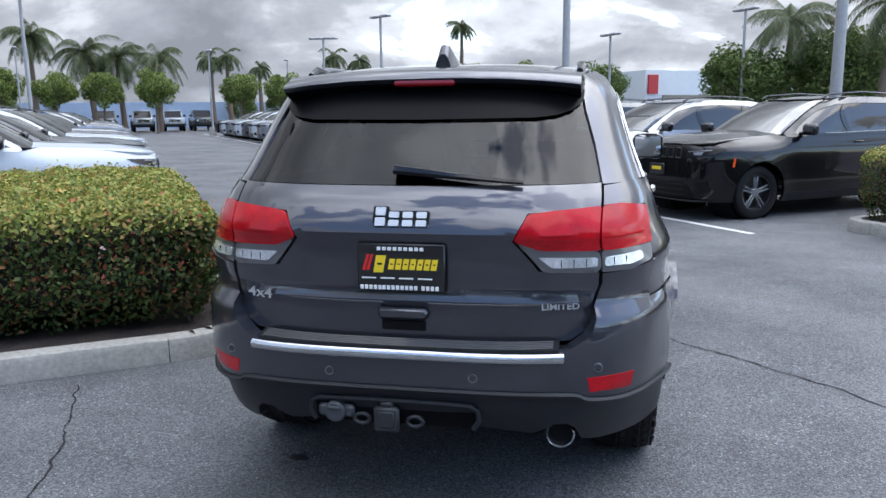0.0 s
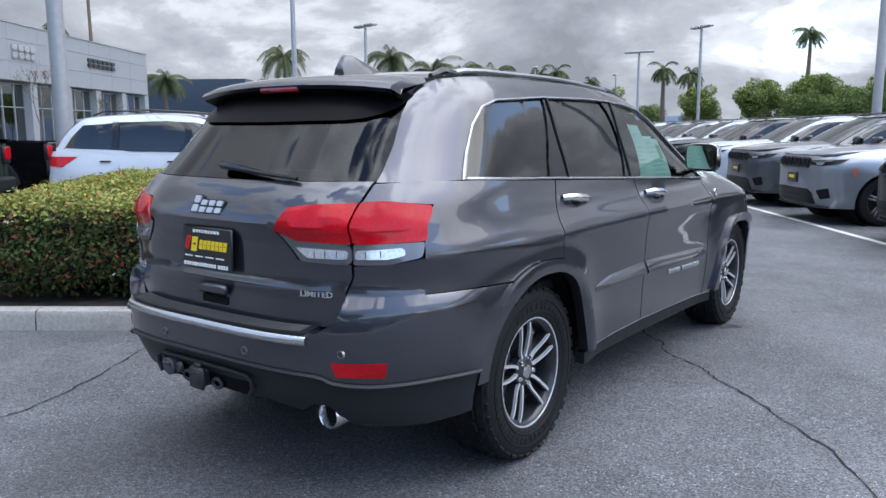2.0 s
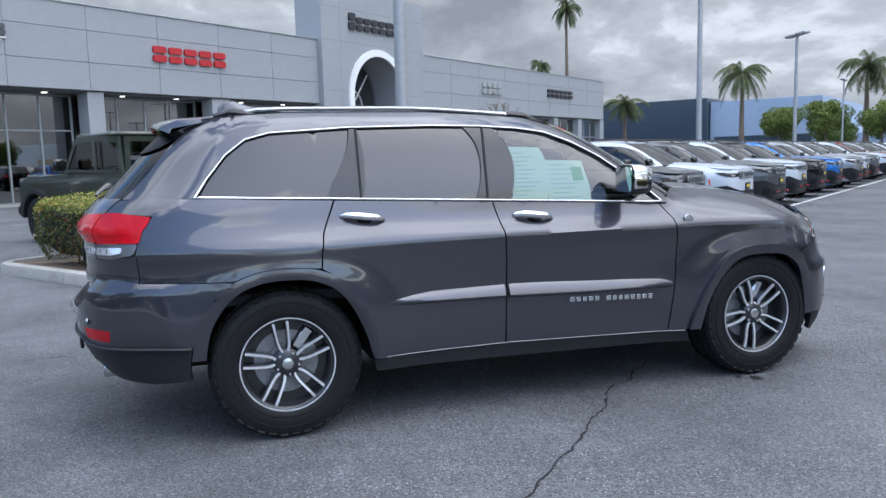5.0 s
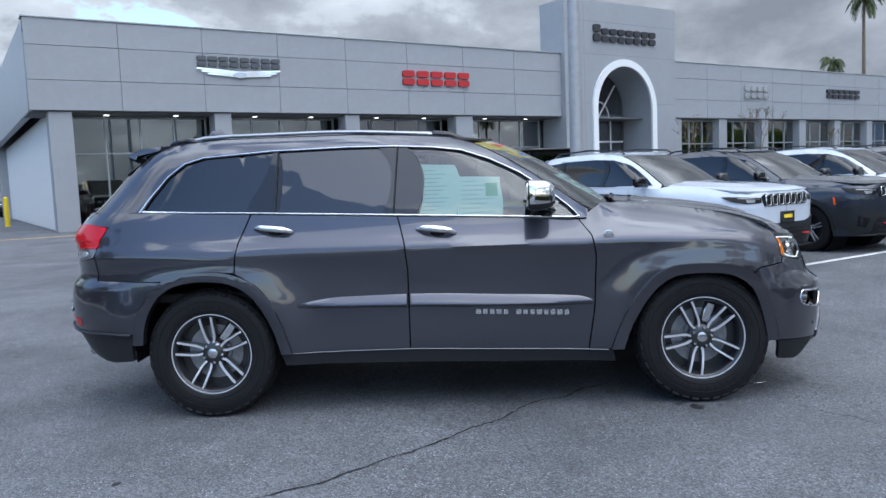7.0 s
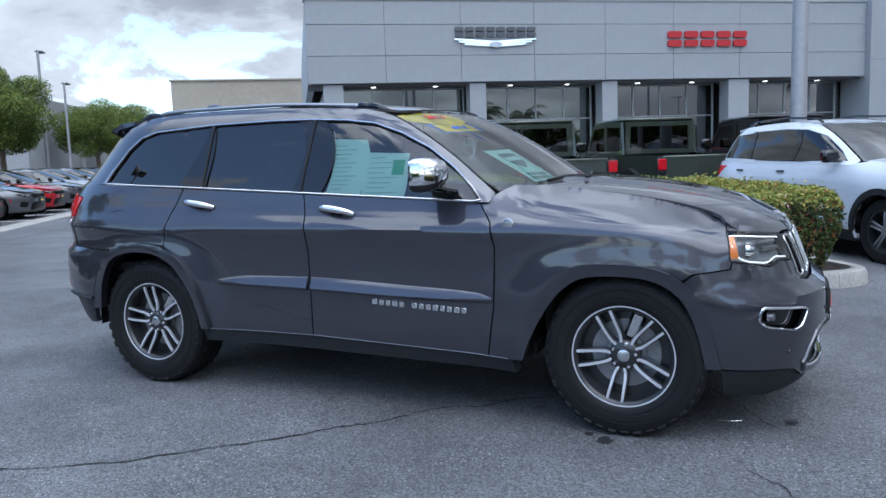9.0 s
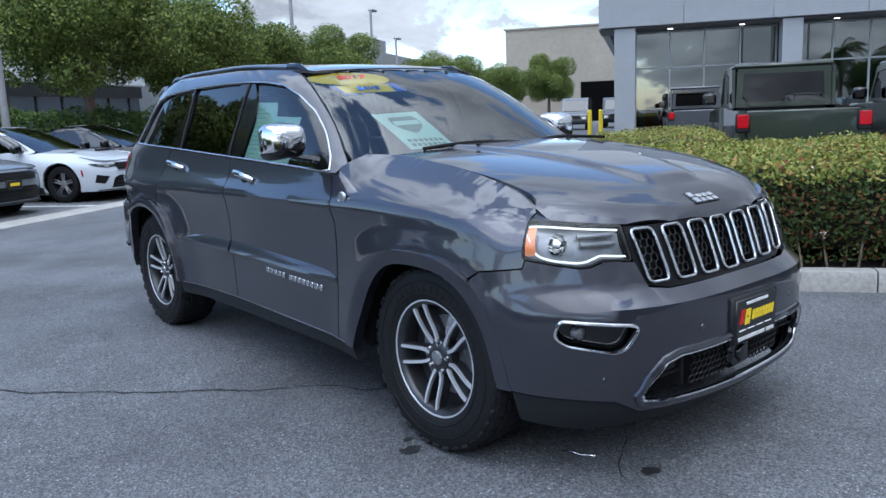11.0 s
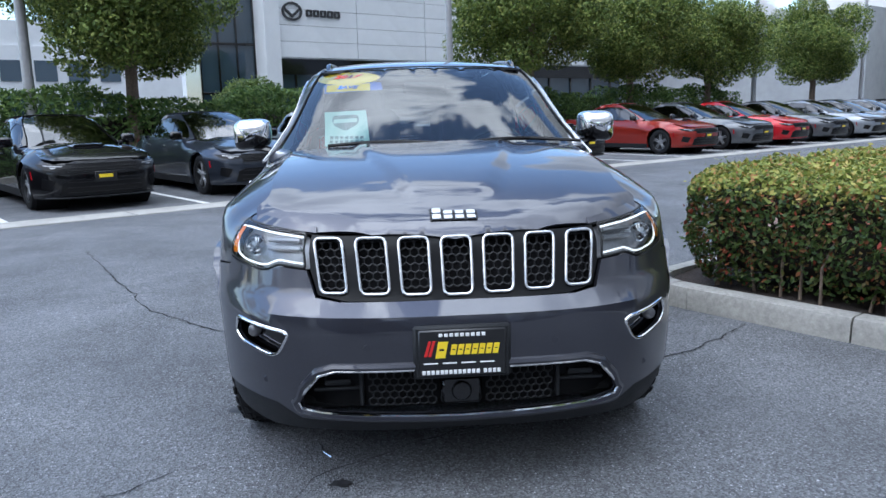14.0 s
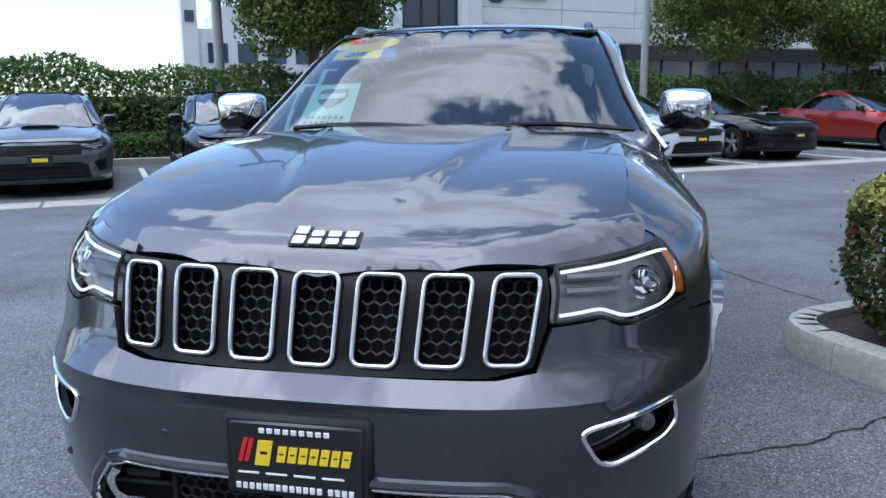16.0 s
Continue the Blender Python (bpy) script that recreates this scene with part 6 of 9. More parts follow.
def gen_car(sp, name, paint, wheels, group, cladding=False, label="", seven=False):
    rear, front = tab(sp["rear"]), tab(sp["front"])
    lowt, topt, hoodt, rooft, screen = tab(sp["low"]), tab(sp["top"]), tab(sp["hood"]), tab(sp["roof"]), tab(sp["screen"])
    deckt = tab(sp["deck"]) if sp["deck"] else None
    zb = sp["base"]
    beltz = lambda y: sp["belt"][0] + (sp["belt"][1] - sp["belt"][0]) * (y + 1.5) / 2.5

    def wl(y, z):
        b = 0
        for yc in sp["wb"]:
            d = np.hypot(y - yc, z - sp["r"])
            b = b + 0.03 * np.exp(-((d - sp["r"] * 1.12) / 0.14) ** 2)
        t = hoodt(y) - 0.03 - z
        drop = 0.15 * np.clip(1 - t / 0.18, 0, 1.2) ** 2 * smooth(sp["cowl"] - 0.3, sp["cowl"] + 0.1, y)
        if deckt is not None:
            drop = drop + 0.13 * np.clip(1 - (deckt(y) - 0.02 - z) / 0.15, 0, 1.2) ** 2 * smooth(-1.5, -1.9, y)
        return lowt(z) + b - drop

    def wu(y, z):
        yy = np.minimum(y, screen(z) - 0.4)
        return topt((z - zb) / (np.maximum(rooft(yy), zb + 0.12) - zb))

    low = Shape(sp["rear"], sp["front"], wl, sp["wb"][0] + 0.1, sp["wb"][1] - 0.05, 3.2, sp.get("nf", 2.9), 0.95, 0.95)
    up = Shape(sp["back"], sp["screen"], wu, sp["uy0"], lambda z: screen(z) - 0.5, 3.0, 2.6, 0.7, 0.5)
    car = empty(name, pose(0, 0, 0), label, "car", group)
    bot, r = sp["bottom"], sp["r"]

    def arch(yc):
        ra = r + 0.065
        a0 = math.asin(max(-0.9, min(0.9, (bot - r) / ra)))
        return [(yc + ra * math.cos(t), r + ra * math.sin(t)) for t in np.linspace(math.pi - a0, a0, 13)]
    path = [(0.0, bot)] + [(low.sx(x, bot, 'r'), bot) for x in (0.4, 0.7)]
    for yc in sp["wb"]:
        path += low.side(arch(yc))
    ze = float(hoodt(sp["front"][-2][1] + 0.05)) - 0.03
    path += [(low.sx(x, bot, 'f'), bot) for x in (0.7, 0.4)] + [(low.St - 1e-4, bot)]
    zf = float(hoodt(float(front(0.9 * sp["hood"][-1][1]))))
    zf = min(zf, sp["hood"][-1][1])
    path += [(low.St - 1e-4, zf), (low.sx(0.4, zf, 'f'), zf)]
    ys = np.linspace(sp["hood"][-1][0] - 0.22, sp["cowl"], 7)
    path += [(low.sy(y, float(hoodt(y)) - 0.025), float(hoodt(y)) - 0.025) for y in ys]
    if deckt is None:
        path += low.side([(y, beltz(y)) for y in (sp["cowl"] - 0.2, 0.3, -0.5, -1.3)])
        zt = sp["back"][1][0] + 0.12
        path += [(low.sy(-2.0, zt), zt), (low.sx(0.6, zt, 'r'), zt), (0.0, zt)]
    else:
        path += low.side([(y, beltz(y)) for y in (sp["cowl"] - 0.2, 0.3, -0.5, -1.2)])
        path += low.side([(y, float(deckt(y)) - 0.02) for y in (-1.7, -2.0, -2.25)])
        zt = float(deckt(-2.45)) - 0.02
        path += [(low.sx(0.5, zt, 'r'), zt), (0.0, zt)]
    g = panel(low, path, (), 0.10, 0.03)
    g.join(g.mirrored())
    bow = 0.13 if "nf" not in sp else 0.07
    hz = lambda x, y: hoodt(y + bow * (np.abs(x) / 0.8) ** 2.6) - 0.03 * (np.abs(x) / 0.75) ** 4 + 0.02 * smooth(0.45, 0.35, np.abs(x)) * smooth(2.2, 1.9, y)
    fe = sp["hood"][-1][0] - 0.02
    c = sp["cowl"]
    e = [(0.70, c - 0.1), (0.73, c + 0.4), (0.76, fe - 0.45), (0.74, fe - 0.3), (0.55, fe - 0.12), (0.3, fe - 0.04), (0.0, fe)]
    if "nf" in sp:
        e = [(0.72, c - 0.1), (0.76, c + 0.4), (0.80, fe - 0.45), (0.80, fe - 0.25), (0.70, fe - 0.10), (0.5, fe - 0.03), (0.0, fe)]
    g.join(panel(lambda a, b: (a, b, hz(a, b)), e + [(-x, y) for x, y in reversed(e[:-1])], (), 0.12, 0.02, 0, 0, (0, 0, 1)))
    y0, y1 = sp["roofy"]
    rp = [(0.60, y1 - 0.15), (0.4, y1 + 0.02), (0, y1 + 0.07), (-0.4, y1 + 0.02), (-0.60, y1 - 0.15), (-0.60, y0 + 0.1), (-0.45, y0), (0.45, y0), (0.60, y0 + 0.1)]
    rz = lambda x, y: rooft(y) + 0.03 - 0.03 * (np.abs(x) / 0.6) ** 2.4
    g.join(panel(lambda a, b: (a, b, rz(a, b)), rp, (), 0.15, 0.03, 0, 0, (0, 0, 1)))
    if deckt is not None:
        g.join(panel(lambda a, b: (a, b, deckt(b) - 0.015 * (np.abs(a) / 0.7) ** 4), [(0.72, -1.7), (0.74, -2.2), (0.6, -2.38), (0, -2.44), (-0.6, -2.38), (-0.74, -2.2), (-0.72, -1.7)], (), 0.15, 0.03, 0, 0, (0, 0, 1)))
    # cabin frame
    dlo = up.side(sp["dlo"])
    fr = up.side([(y, beltz(y) + 0.002) for y in (-1.2, -0.4, 0.4)]) + up.side([(c - 0.2, beltz(c - 0.2))])
    zs = np.linspace(beltz(0.5) + 0.05, float(rooft(y1)) - 0.01, 7)
    fr += [(up.sy(float(screen(z)) - 0.15, z), z) for z in zs]
    fr += up.side([(y, float(rooft(y)) - 0.006) for y in np.linspace(y1 - 0.15, y0 + 0.15, 6)])
    zs = np.linspace(float(rooft(y0)) - 0.03, (beltz(-1.5) if deckt is None else float(deckt(-1.6))) + 0.01, 6)
    fr += [(up.sx(0.62 + 0.05 * i / 5, z, 'r'), z) for i, z in enumerate(zs)]
    if deckt is not None:
        fr += up.side([(-1.8, float(deckt(-1.8)) - 0.01)])
    g2 = panel(up, fr, (dlo,), 0.10, 0.02)
    g2.join(g2.mirrored())
    g.join(g2)
    body = part("body", g, paint, car)
    body.material_slots[0].link = 'OBJECT'
    body.material_slots[0].material = paint
    # glazing
    def two(nm, pts, mat, sh, off, depth=0.0, step=0.12):
        gg = panel(sh, pts, (), step, depth, off)
        part(nm, gg, mat, car)
        part(nm, gg.mirrored(), mat, car)
    two("side_window", dlo, M["glass_dark"], up, -0.008)
    for y in sp["pillars"]:
        zt = float(rooft(y)) - 0.09
        two("pillar", up.side([(y - 0.05, zt), (y + 0.04, zt), (y + 0.05, beltz(y) + 0.03), (y - 0.05, beltz(y) + 0.03)]), M["gloss"], up, -0.002)
    gg = G()
    tube(gg, [tuple(up.at(up.sy(y, z), z, 0.002)[0]) for y, z in sp["dlo"][-3:] + sp["dlo"][:1]], 0.008, 5)
    part("belt_trim", gg, M["gloss"] if cladding else M["chrome"], car)
    part("belt_trim", gg.mirrored(), M["gloss"] if cladding else M["chrome"], car)
    zs = np.linspace(float(rooft(y1)) + 0.0, float(hoodt(c)) - 0.03, 6)
    half = [(0.0, zs[0] + 0.02)] + [(up.St - up.sy(float(screen(z)) - 0.135, z), z) for z in zs] + [(0.0, zs[-1] - 0.02)]
    def fu(a, z):
        x, y, z = up(up.St - np.abs(a), z)
        return x * np.sign(a), y, z
    def ru(a, z):
        x, y, z = up(np.abs(a), z)
        return x * np.sign(a), y, z
    def fl(a, z):
        x, y, z = low(low.St - np.abs(a), z)
        return x * np.sign(a), y, z
    def rl(a, z):
        x, y, z = low(np.abs(a), z)
        return x * np.sign(a), y, z
    part("windscreen", panel(fu, both_ways(half), (), 0.15, 0.0, 0, 0, (0, 1, 0.6)), M["glass_bright"], car)
    zr = np.linspace(float(rooft(y0)) - 0.01, (sp["back"][1][0] + 0.14) if deckt is None else float(deckt(-1.8)), 4)
    half = [(0.0, zr[0])] + [(up.sx(0.55 + 0.08 * i / 3, z, 'r'), z) for i, z in enumerate(zr)] + [(0.0, zr[-1])]
    part("rear_window", panel(ru, both_ways(half), (), 0.15, 0.0, 0.002, 0, (0, -1, 0.5)), M["glass_dark"], car)
    # lamps, grille, trim
    x0, x1, z0, z1 = sp["lamp"]
    fx = lambda x, z: (low.sx(x, z, 'f'), z)
    rx = lambda x, z: (low.sx(x, z, 'r'), z)
    two("head_lamp", [fx(x0, z1 - 0.02), fx(x1 * 0.9, z1), fx(x1, z1 + 0.005), fx(x1 * 0.98, z0 + 0.03), fx(x1 * 0.85, z0), fx(x0, z0 + 0.01)], M["satin_black"], low, 0.006)
    two("lamp_strip", [fx(x0 + 0.03, z1 - 0.03), fx(x1 * 0.93, z1 - 0.012), fx(x1 * 0.93, z1 - 0.025), fx(x0 + 0.03, z1 - 0.043)], M["lamp_grey"] if sp.get("scoop") else M["bezel"], low, 0.009, 0.004)
    two("lamp_reflector", [fx(x0 + 0.10, z1 - 0.048), fx(x1 * 0.86, z1 - 0.042), fx(x1 * 0.84, z0 + 0.014), fx(x0 + 0.12, z0 + 0.018)], M["lamp_grey"], low, 0.008, 0.003)
    two("side_marker", [(low.sy(y, z0 - d), z0 - d) for y, d in ((sp["wb"][1] + 0.455, 0.03), (sp["wb"][1] + 0.485, 0.03), (sp["wb"][1] + 0.50, 0.15), (sp["wb"][1] + 0.47, 0.15))], M["marker_orange"] if seven else M["red_dark"], low, 0.006, 0.005)
    xg, zg0, zg1 = sp["grille"]
    f2 = lambda x, z: (low.St - low.sx(x, z, 'f'), z)
    part("grille", panel(fl, both_ways([(0.0, zg1), f2(xg * 0.9, zg1), f2(xg, zg1 - 0.03), f2(xg * 0.92, zg0), (0.0, zg0)]), (), 0.1, 0.006, 0.006, 0, (0, 1, 0)), M["satin_black"], car)
    if seven:
        for i in range(-3, 4):
            cx, hw = i * xg * 0.262, xg * 0.092
            ring = densify(rounded([(cx - hw, zg1 - 0.012), (cx + hw, zg1 - 0.012), (cx + hw, zg0 + 0.012), (cx - hw, zg0 + 0.012)], 0.03, 3), 0.05)
            gg = G()
            tube(gg, [tuple(np.array([float(q) for q in fl(np.array(math.copysign(max(f2(abs(x), z)[0], 1e-4), x)), np.array(z))]) + np.array([0, 0.012, 0])) for x, z in ring], 0.009, 6, True)
            part("grille_slot", gg, M["satin"] if cladding else M["pocket"], car)
    else:
        gg = hexes(-xg * 0.9, xg * 0.9, zg0 + 0.01, zg1 - 0.012, 0.026, lambda x, z, o: tuple(float(c) for c in np.array(fl(np.array(math.copysign(max(f2(abs(x), z)[0], 1e-4), x)), np.array(z)))) , 0.0, 0.005)
        gg.moved(pose(0, 0.012, 0))
        part("grille_mesh", gg, M["mesh_black"], car)
        for z in (zg0, zg1):
            gg = G()
            tube(gg, [tuple(np.array([float(c) for c in fl(np.array(math.copysign(max(f2(abs(x), z)[0], 1e-4), x)), np.array(z))]) + np.array([0, 0.008, 0])) for x in np.linspace(-xg * 0.95, xg * 0.95, 13)], 0.008, 5)
            part("grille_bar", gg, M["pocket"], car)
    if sp.get("scoop"):
        gg = panel(lambda a, b: (a, b, hz(a, b) + 0.045 * smooth(1.35, 1.75, b) * smooth(0.27, 0.20, np.abs(a)) + 0.002), [(-0.27, 1.3), (0.27, 1.3), (0.25, 1.79), (-0.25, 1.79)], (), 0.05, 0.0, 0, 0, (0, 0, 1))
        sc = part("hood_scoop", gg, paint, car)
        gg = panel(lambda a, b: (a, 1.792 + 0 * a, hz(a, 1.79 + 0 * a) + 0.002 + b * 0.045 * smooth(0.27, 0.20, np.abs(a))), [(-0.22, 0.05), (0.22, 0.05), (0.22, 0.9), (-0.22, 0.9)], (), 0.2, 0.0, 0, 0, (0, 1, 0))
        # scoop opening closed by a face with its shade in the colour
        part("scoop_mouth", gg, M["void"], sc)
        for sg in (1, -1):
            gg = panel(lambda a, b: (a, b, hz(a, b) + 0.006), [(sg * 0.42, 1.45), (sg * 0.56, 1.40), (sg * 0.58, 1.52), (sg * 0.44, 1.57)], (), 0.1, 0.0, 0, 0, (0, 0, 1))
            part("hood_vent", gg, M["gloss"], car)
    gg = G()
    tube(gg, [tuple(np.array([float(c) for c in fl(np.array(math.copysign(max(f2(abs(x), bot + 0.02)[0], 1e-4), x)), np.array(bot + 0.02))]) + np.array([0, 0.02, 0])) for x in np.linspace(-0.8, 0.8, 17)], 0.022, 6, flat=0.5)
    part("front_splitter", gg, M["plastic"], car)
    v = sp["valance"]
    part("lower_intake", panel(fl, both_ways([(0.0, v), f2(0.50, v), f2(0.60, v - 0.05), f2(0.64, bot + 0.06), (0.0, bot + 0.06)]), (), 0.12, 0.006, 0.005, 0, (0, 1, 0)), M["satin_black"], car)
    for k in range(3):
        gg = G()
        z = bot + 0.10 + (v - bot - 0.14) * k / 2
        tube(gg, [tuple(np.array([float(c) for c in fl(np.array(math.copysign(max(f2(abs(x), z)[0], 1e-4), x)), np.array(z))]) + np.array([0, 0.010, 0])) for x in np.linspace(-0.54, 0.54, 11)], 0.007, 5)
        part("intake_bar", gg, M["mesh_black"], car)
    for sg in (1, -1):
        fg = [f2(0.68, v - 0.01), f2(0.83, v + 0.03), f2(0.84, v - 0.12), f2(0.74, v - 0.15)]
        part("corner_vent", panel(fl, [(a * sg, z) for a, z in fg], (), 0.1, 0.005, 0.005, 0, (sg * 0.5, 1, 0)), M["satin_black"], car)
    tx0, tx1, tz0, tz1 = sp["tail"]
    two("tail_lamp", [rx(tx0, tz1), rx(tx1, tz1), rx(tx1, tz0), rx(tx0, tz0 + 0.03)], M["red_lens"], low, 0.006, 0.01)
    gg = G()
    box(gg, (0, 0, 0), (0.32, 0.02, 0.16), 0.006)
    fy = float(front(sp["plate"]))
    pl = part("number_frame", gg, M["plate_black"], car, at=pose(0, fy + 0.015, sp["plate"]))
    gg = G()
    box(gg, (0.0, 0.012, 0.01), (0.20, 0.004, 0.05), 0.001)
    part("dealer_mark", gg, M["yellow"], pl)
    if cladding:
        low_f = [(0.0, 0.64), f2(0.45, 0.64), f2(0.70, 0.70), f2(0.84, 0.76), (low.St - low.sy(sp["wb"][1] + r + 0.09, 0.72), 0.72), (low.St - low.sy(sp["wb"][1] + r + 0.07, 0.45), 0.45), f2(0.80, bot + 0.02), (0.0, bot + 0.01)]
        part("lower_fascia", panel(fl, both_ways(low_f), (), 0.10, 0.012, 0.004, 0, (0, 1, 0)), M["plastic"], car)
        for sg in (1, -1):
            gg = G()
            tube(gg, [(sg * 0.36, 2.49, 0.47), (sg * 0.36, 2.53, 0.47), (sg * 0.44, 2.53, 0.47), (sg * 0.44, 2.49, 0.47)], 0.014, 6)
            part("tow_hook", gg, M["red_ink"], car)
        for yc in sp["wb"]:
            ra, rb = r + 0.05, r + 0.125
            a = [(yc + rb * math.cos(t), r + rb * math.sin(t)) for t in np.linspace(-0.05, math.pi + 0.05, 15)]
            b = [(yc + ra * math.cos(t), r + ra * math.sin(t)) for t in np.linspace(math.pi + 0.05, -0.05, 15)]
            two("arch_cladding", low.side(a + b), M["plastic"], low, 0.012, 0.03)
    two("sill", low.side([(sp["wb"][0] + r + 0.06, bot + 0.10), (sp["wb"][1] - r - 0.06, bot + 0.10), (sp["wb"][1] - r - 0.06, bot - 0.03), (sp["wb"][0] + r + 0.06, bot - 0.03)]), M["plastic"], low, 0.006, 0.02)
    for sg in (1, -1):
        for y in sp["pillars"]:
            gg = G()
            yy = y - 0.10
            z = beltz(yy) - 0.10
            p, n = low.at(low.sy(yy, z), z, 0.016)
            box(gg, p, (0.024, 0.17, 0.024), 0.008)
            part("door_handle", gg if sg > 0 else gg.mirrored(), M["gloss"] if cladding else paint, car)
        gg = G()
        yy = max(p[0] for p in sp["dlo"]) - 0.10
        z = beltz(yy) + 0.10
        x = float(up.width(np.array(yy), np.array(z)))
        box(gg, (x + 0.15, yy, z + 0.01), (0.23, 0.12, 0.16), 0.035)
        tube(gg, [(x - 0.01, yy + 0.02, z - 0.05), (x + 0.10, yy, z - 0.04)], 0.025, 6)
        part("wing_mirror", gg if sg > 0 else gg.mirrored(), M["gloss"], car)
        for yc in sp["wb"]:
            hub = new("wheel", wheels["rim"])
            hub.parent = car
            hub.matrix_basis = pose(sg * (0.80), yc, r, 0, 0, 0 if sg > 0 else 180)
            for k in ("tyre", "spokes"):
                o = new(k, wheels[k]); o.parent = hub
        for yc in sp["wb"]:
            gg = G()
            lathe(gg, [(r + 0.06, 0.86 * sg), (r + 0.07, 0.4 * sg), (0.05, 0.4 * sg)], 20, 0, 'x', (0, yc, r))
            part("wheel_house", gg, M["void"], car)
    gg = G()
    box(gg, (0, 0, bot + 0.10), (1.5, 3.9, 0.14), 0.04)
    box(gg, (0, (sp["dlo"][0][0] + 0.4) * 0.5 - 0.1, beltz(0) - 0.12), (1.45, 2.6, 0.10), 0.03)
    for sx in (-0.38, 0.38):
        for yy in (-0.1, -1.0):
            box(gg, (sx, yy - 0.15, beltz(0) + 0.08), (0.46, 0.14, 0.52), 0.05)
    part("underbody", gg, M["interior"], car)
    if deckt is None:
        for sg in (1, -1):
            gg = G()
            tube(gg, [(sg * 0.58, y, float(rooft(y)) + dz) for y, dz in ((0.0, 0.02), (-0.12, 0.06), (-0.8, 0.065), (-1.5, 0.06), (-1.65, 0.02))], 0.016, 6)
            part("roof_rail", gg, M["gloss"], car)
    return car


WH_DARK = simple_wheel(0.355, 5, True)
WH_SUV = simple_wheel(0.385, 5, False)
WH_SUVD = simple_wheel(0.385, 5, True)

PAINT_WORDS = {"white": "white", "silver": "silver", "black": "black", "grey": "grey", "blue": "bright blue", "red": "red", "orange": "burnt orange", "lime": "lime green", "navy": "dark blue-grey", "olive": "dark olive"}


def fleet(proto, kind, spots, where):
    """Copies of a vehicle in given paints at given poses; the prototype takes the first spot."""
    for i, (m, col) in enumerate(spots):
        ob = proto if i == 0 else copy_thing(proto, m)
        ob.matrix_basis = m
        ob["label"] = f"{PAINT_WORDS[col]} {kind} parked {where}"
        for ch in ob.children:
            if ch.name.split(".")[0] == "body":
                ch.material_slots[0].link = 'OBJECT'
                ch.material_slots[0].material = M[col]


rng = random.Random(11)
# row beside the aisle that faces the camera path (fronts on the line v = -4.9), heading +v
right_cols = ["black", "silver", "grey", "white", "black", "white", "silver", "grey", "white", "white", "black", "silver", "white", "grey", "white", "silver", "white", "black"]
spots = [(lot(4.45 + 2.85 * i, -7.35 + rng.uniform(-0.12, 0.12), 0, rng.uniform(-1, 1)) @ Matrix.Diagonal((1, 1, 0.955, 1)), c) for i, c in enumerate(right_cols)]
suv_a = gen_car(SPEC["suv"], "parked_suv", M["black"], WH_SUVD, "row of new vehicles across the aisle", False, "black sport utility vehicle", True)
fleet(suv_a, "sport utility vehicle", spots, "in a row on asphalt")
# row on the shop side, heading -v
left_cols = ["white", "navy", "white", "grey", "white", "black", "blue", "silver", "white", "grey", "white", "red", "silver", "white", "grey", "white", "olive", "white"]
spots = [(lot(6.45 + 2.8 * i, 3.95 + rng.uniform(-0.1, 0.1), 0, 180 + rng.uniform(-1, 1)) @ Matrix.Scale(0.955, 4), c) for i, c in enumerate(left_cols)]
suv_b = gen_car(SPEC["suv"], "parked_crossover", M["white"], WH_SUVD, "row of new vehicles on the shop side", True, "white crossover", True)
suv_b.scale = (0.955, 0.955, 0.955)
spots2 = [(m @ Matrix.Scale(1 / 0.955, 4), c) for m, c in spots]
for i, (m, c) in enumerate(spots2):
    ob = suv_b if i == 0 else copy_thing(suv_b, m)
    if i == 0:
        ob.matrix_basis = m @ Matrix.Scale(0.955, 4)
    ob["label"] = f"{PAINT_WORDS[c]} crossover with black arch cladding parked in a row"
    for ch in ob.children:
        if ch.name.split(".")[0] == "body":
            ch.material_slots[0].link = 'OBJECT'
            ch.material_slots[0].material = M[c]
far = copy_thing(suv_b, lot(-21.2, 27.0, 0, 0))
far["label"] = "white crossover parked behind the juniper hedge"
for ch in far.children:
    if ch.name.split(".")[0] == "body":
        ch.material_slots[0].link = 'OBJECT'
        ch.material_slots[0].material = M["white"]
# sedans along the far kerb, heading +u
sed_cols = ["grey", "black", "navy", "silver", "white", "black", "orange", "grey", "red", "grey", "silver", "grey", "silver", "black", "navy", "black", "red", "lime", "white", "silver", "black", "blue", "navy"]
sed_v = [-2.55, 0.42, 3.25, 6.05, 8.9, 11.7, 16.9, 19.7, 22.5, 25.4, 28.3, 31.2, 34.1, 37, 39.9, 42.8, 45.7, 48.6, 51.5, 54.4, 57.3, 60.2, 63]
spots = [(lot(-10.95 + rng.uniform(-0.15, 0.15), v, 0, -90 + rng.uniform(-1.2, 1.2)), c) for v, c in zip(sed_v, sed_cols)]
sed = gen_car(SPEC["sedan"], "parked_sedan", M["grey"], WH_DARK, "row of sedans along the far kerb", False, "grey sedan", False)
fleet(sed, "four-door sedan", spots, "nose-out beside a kerb")


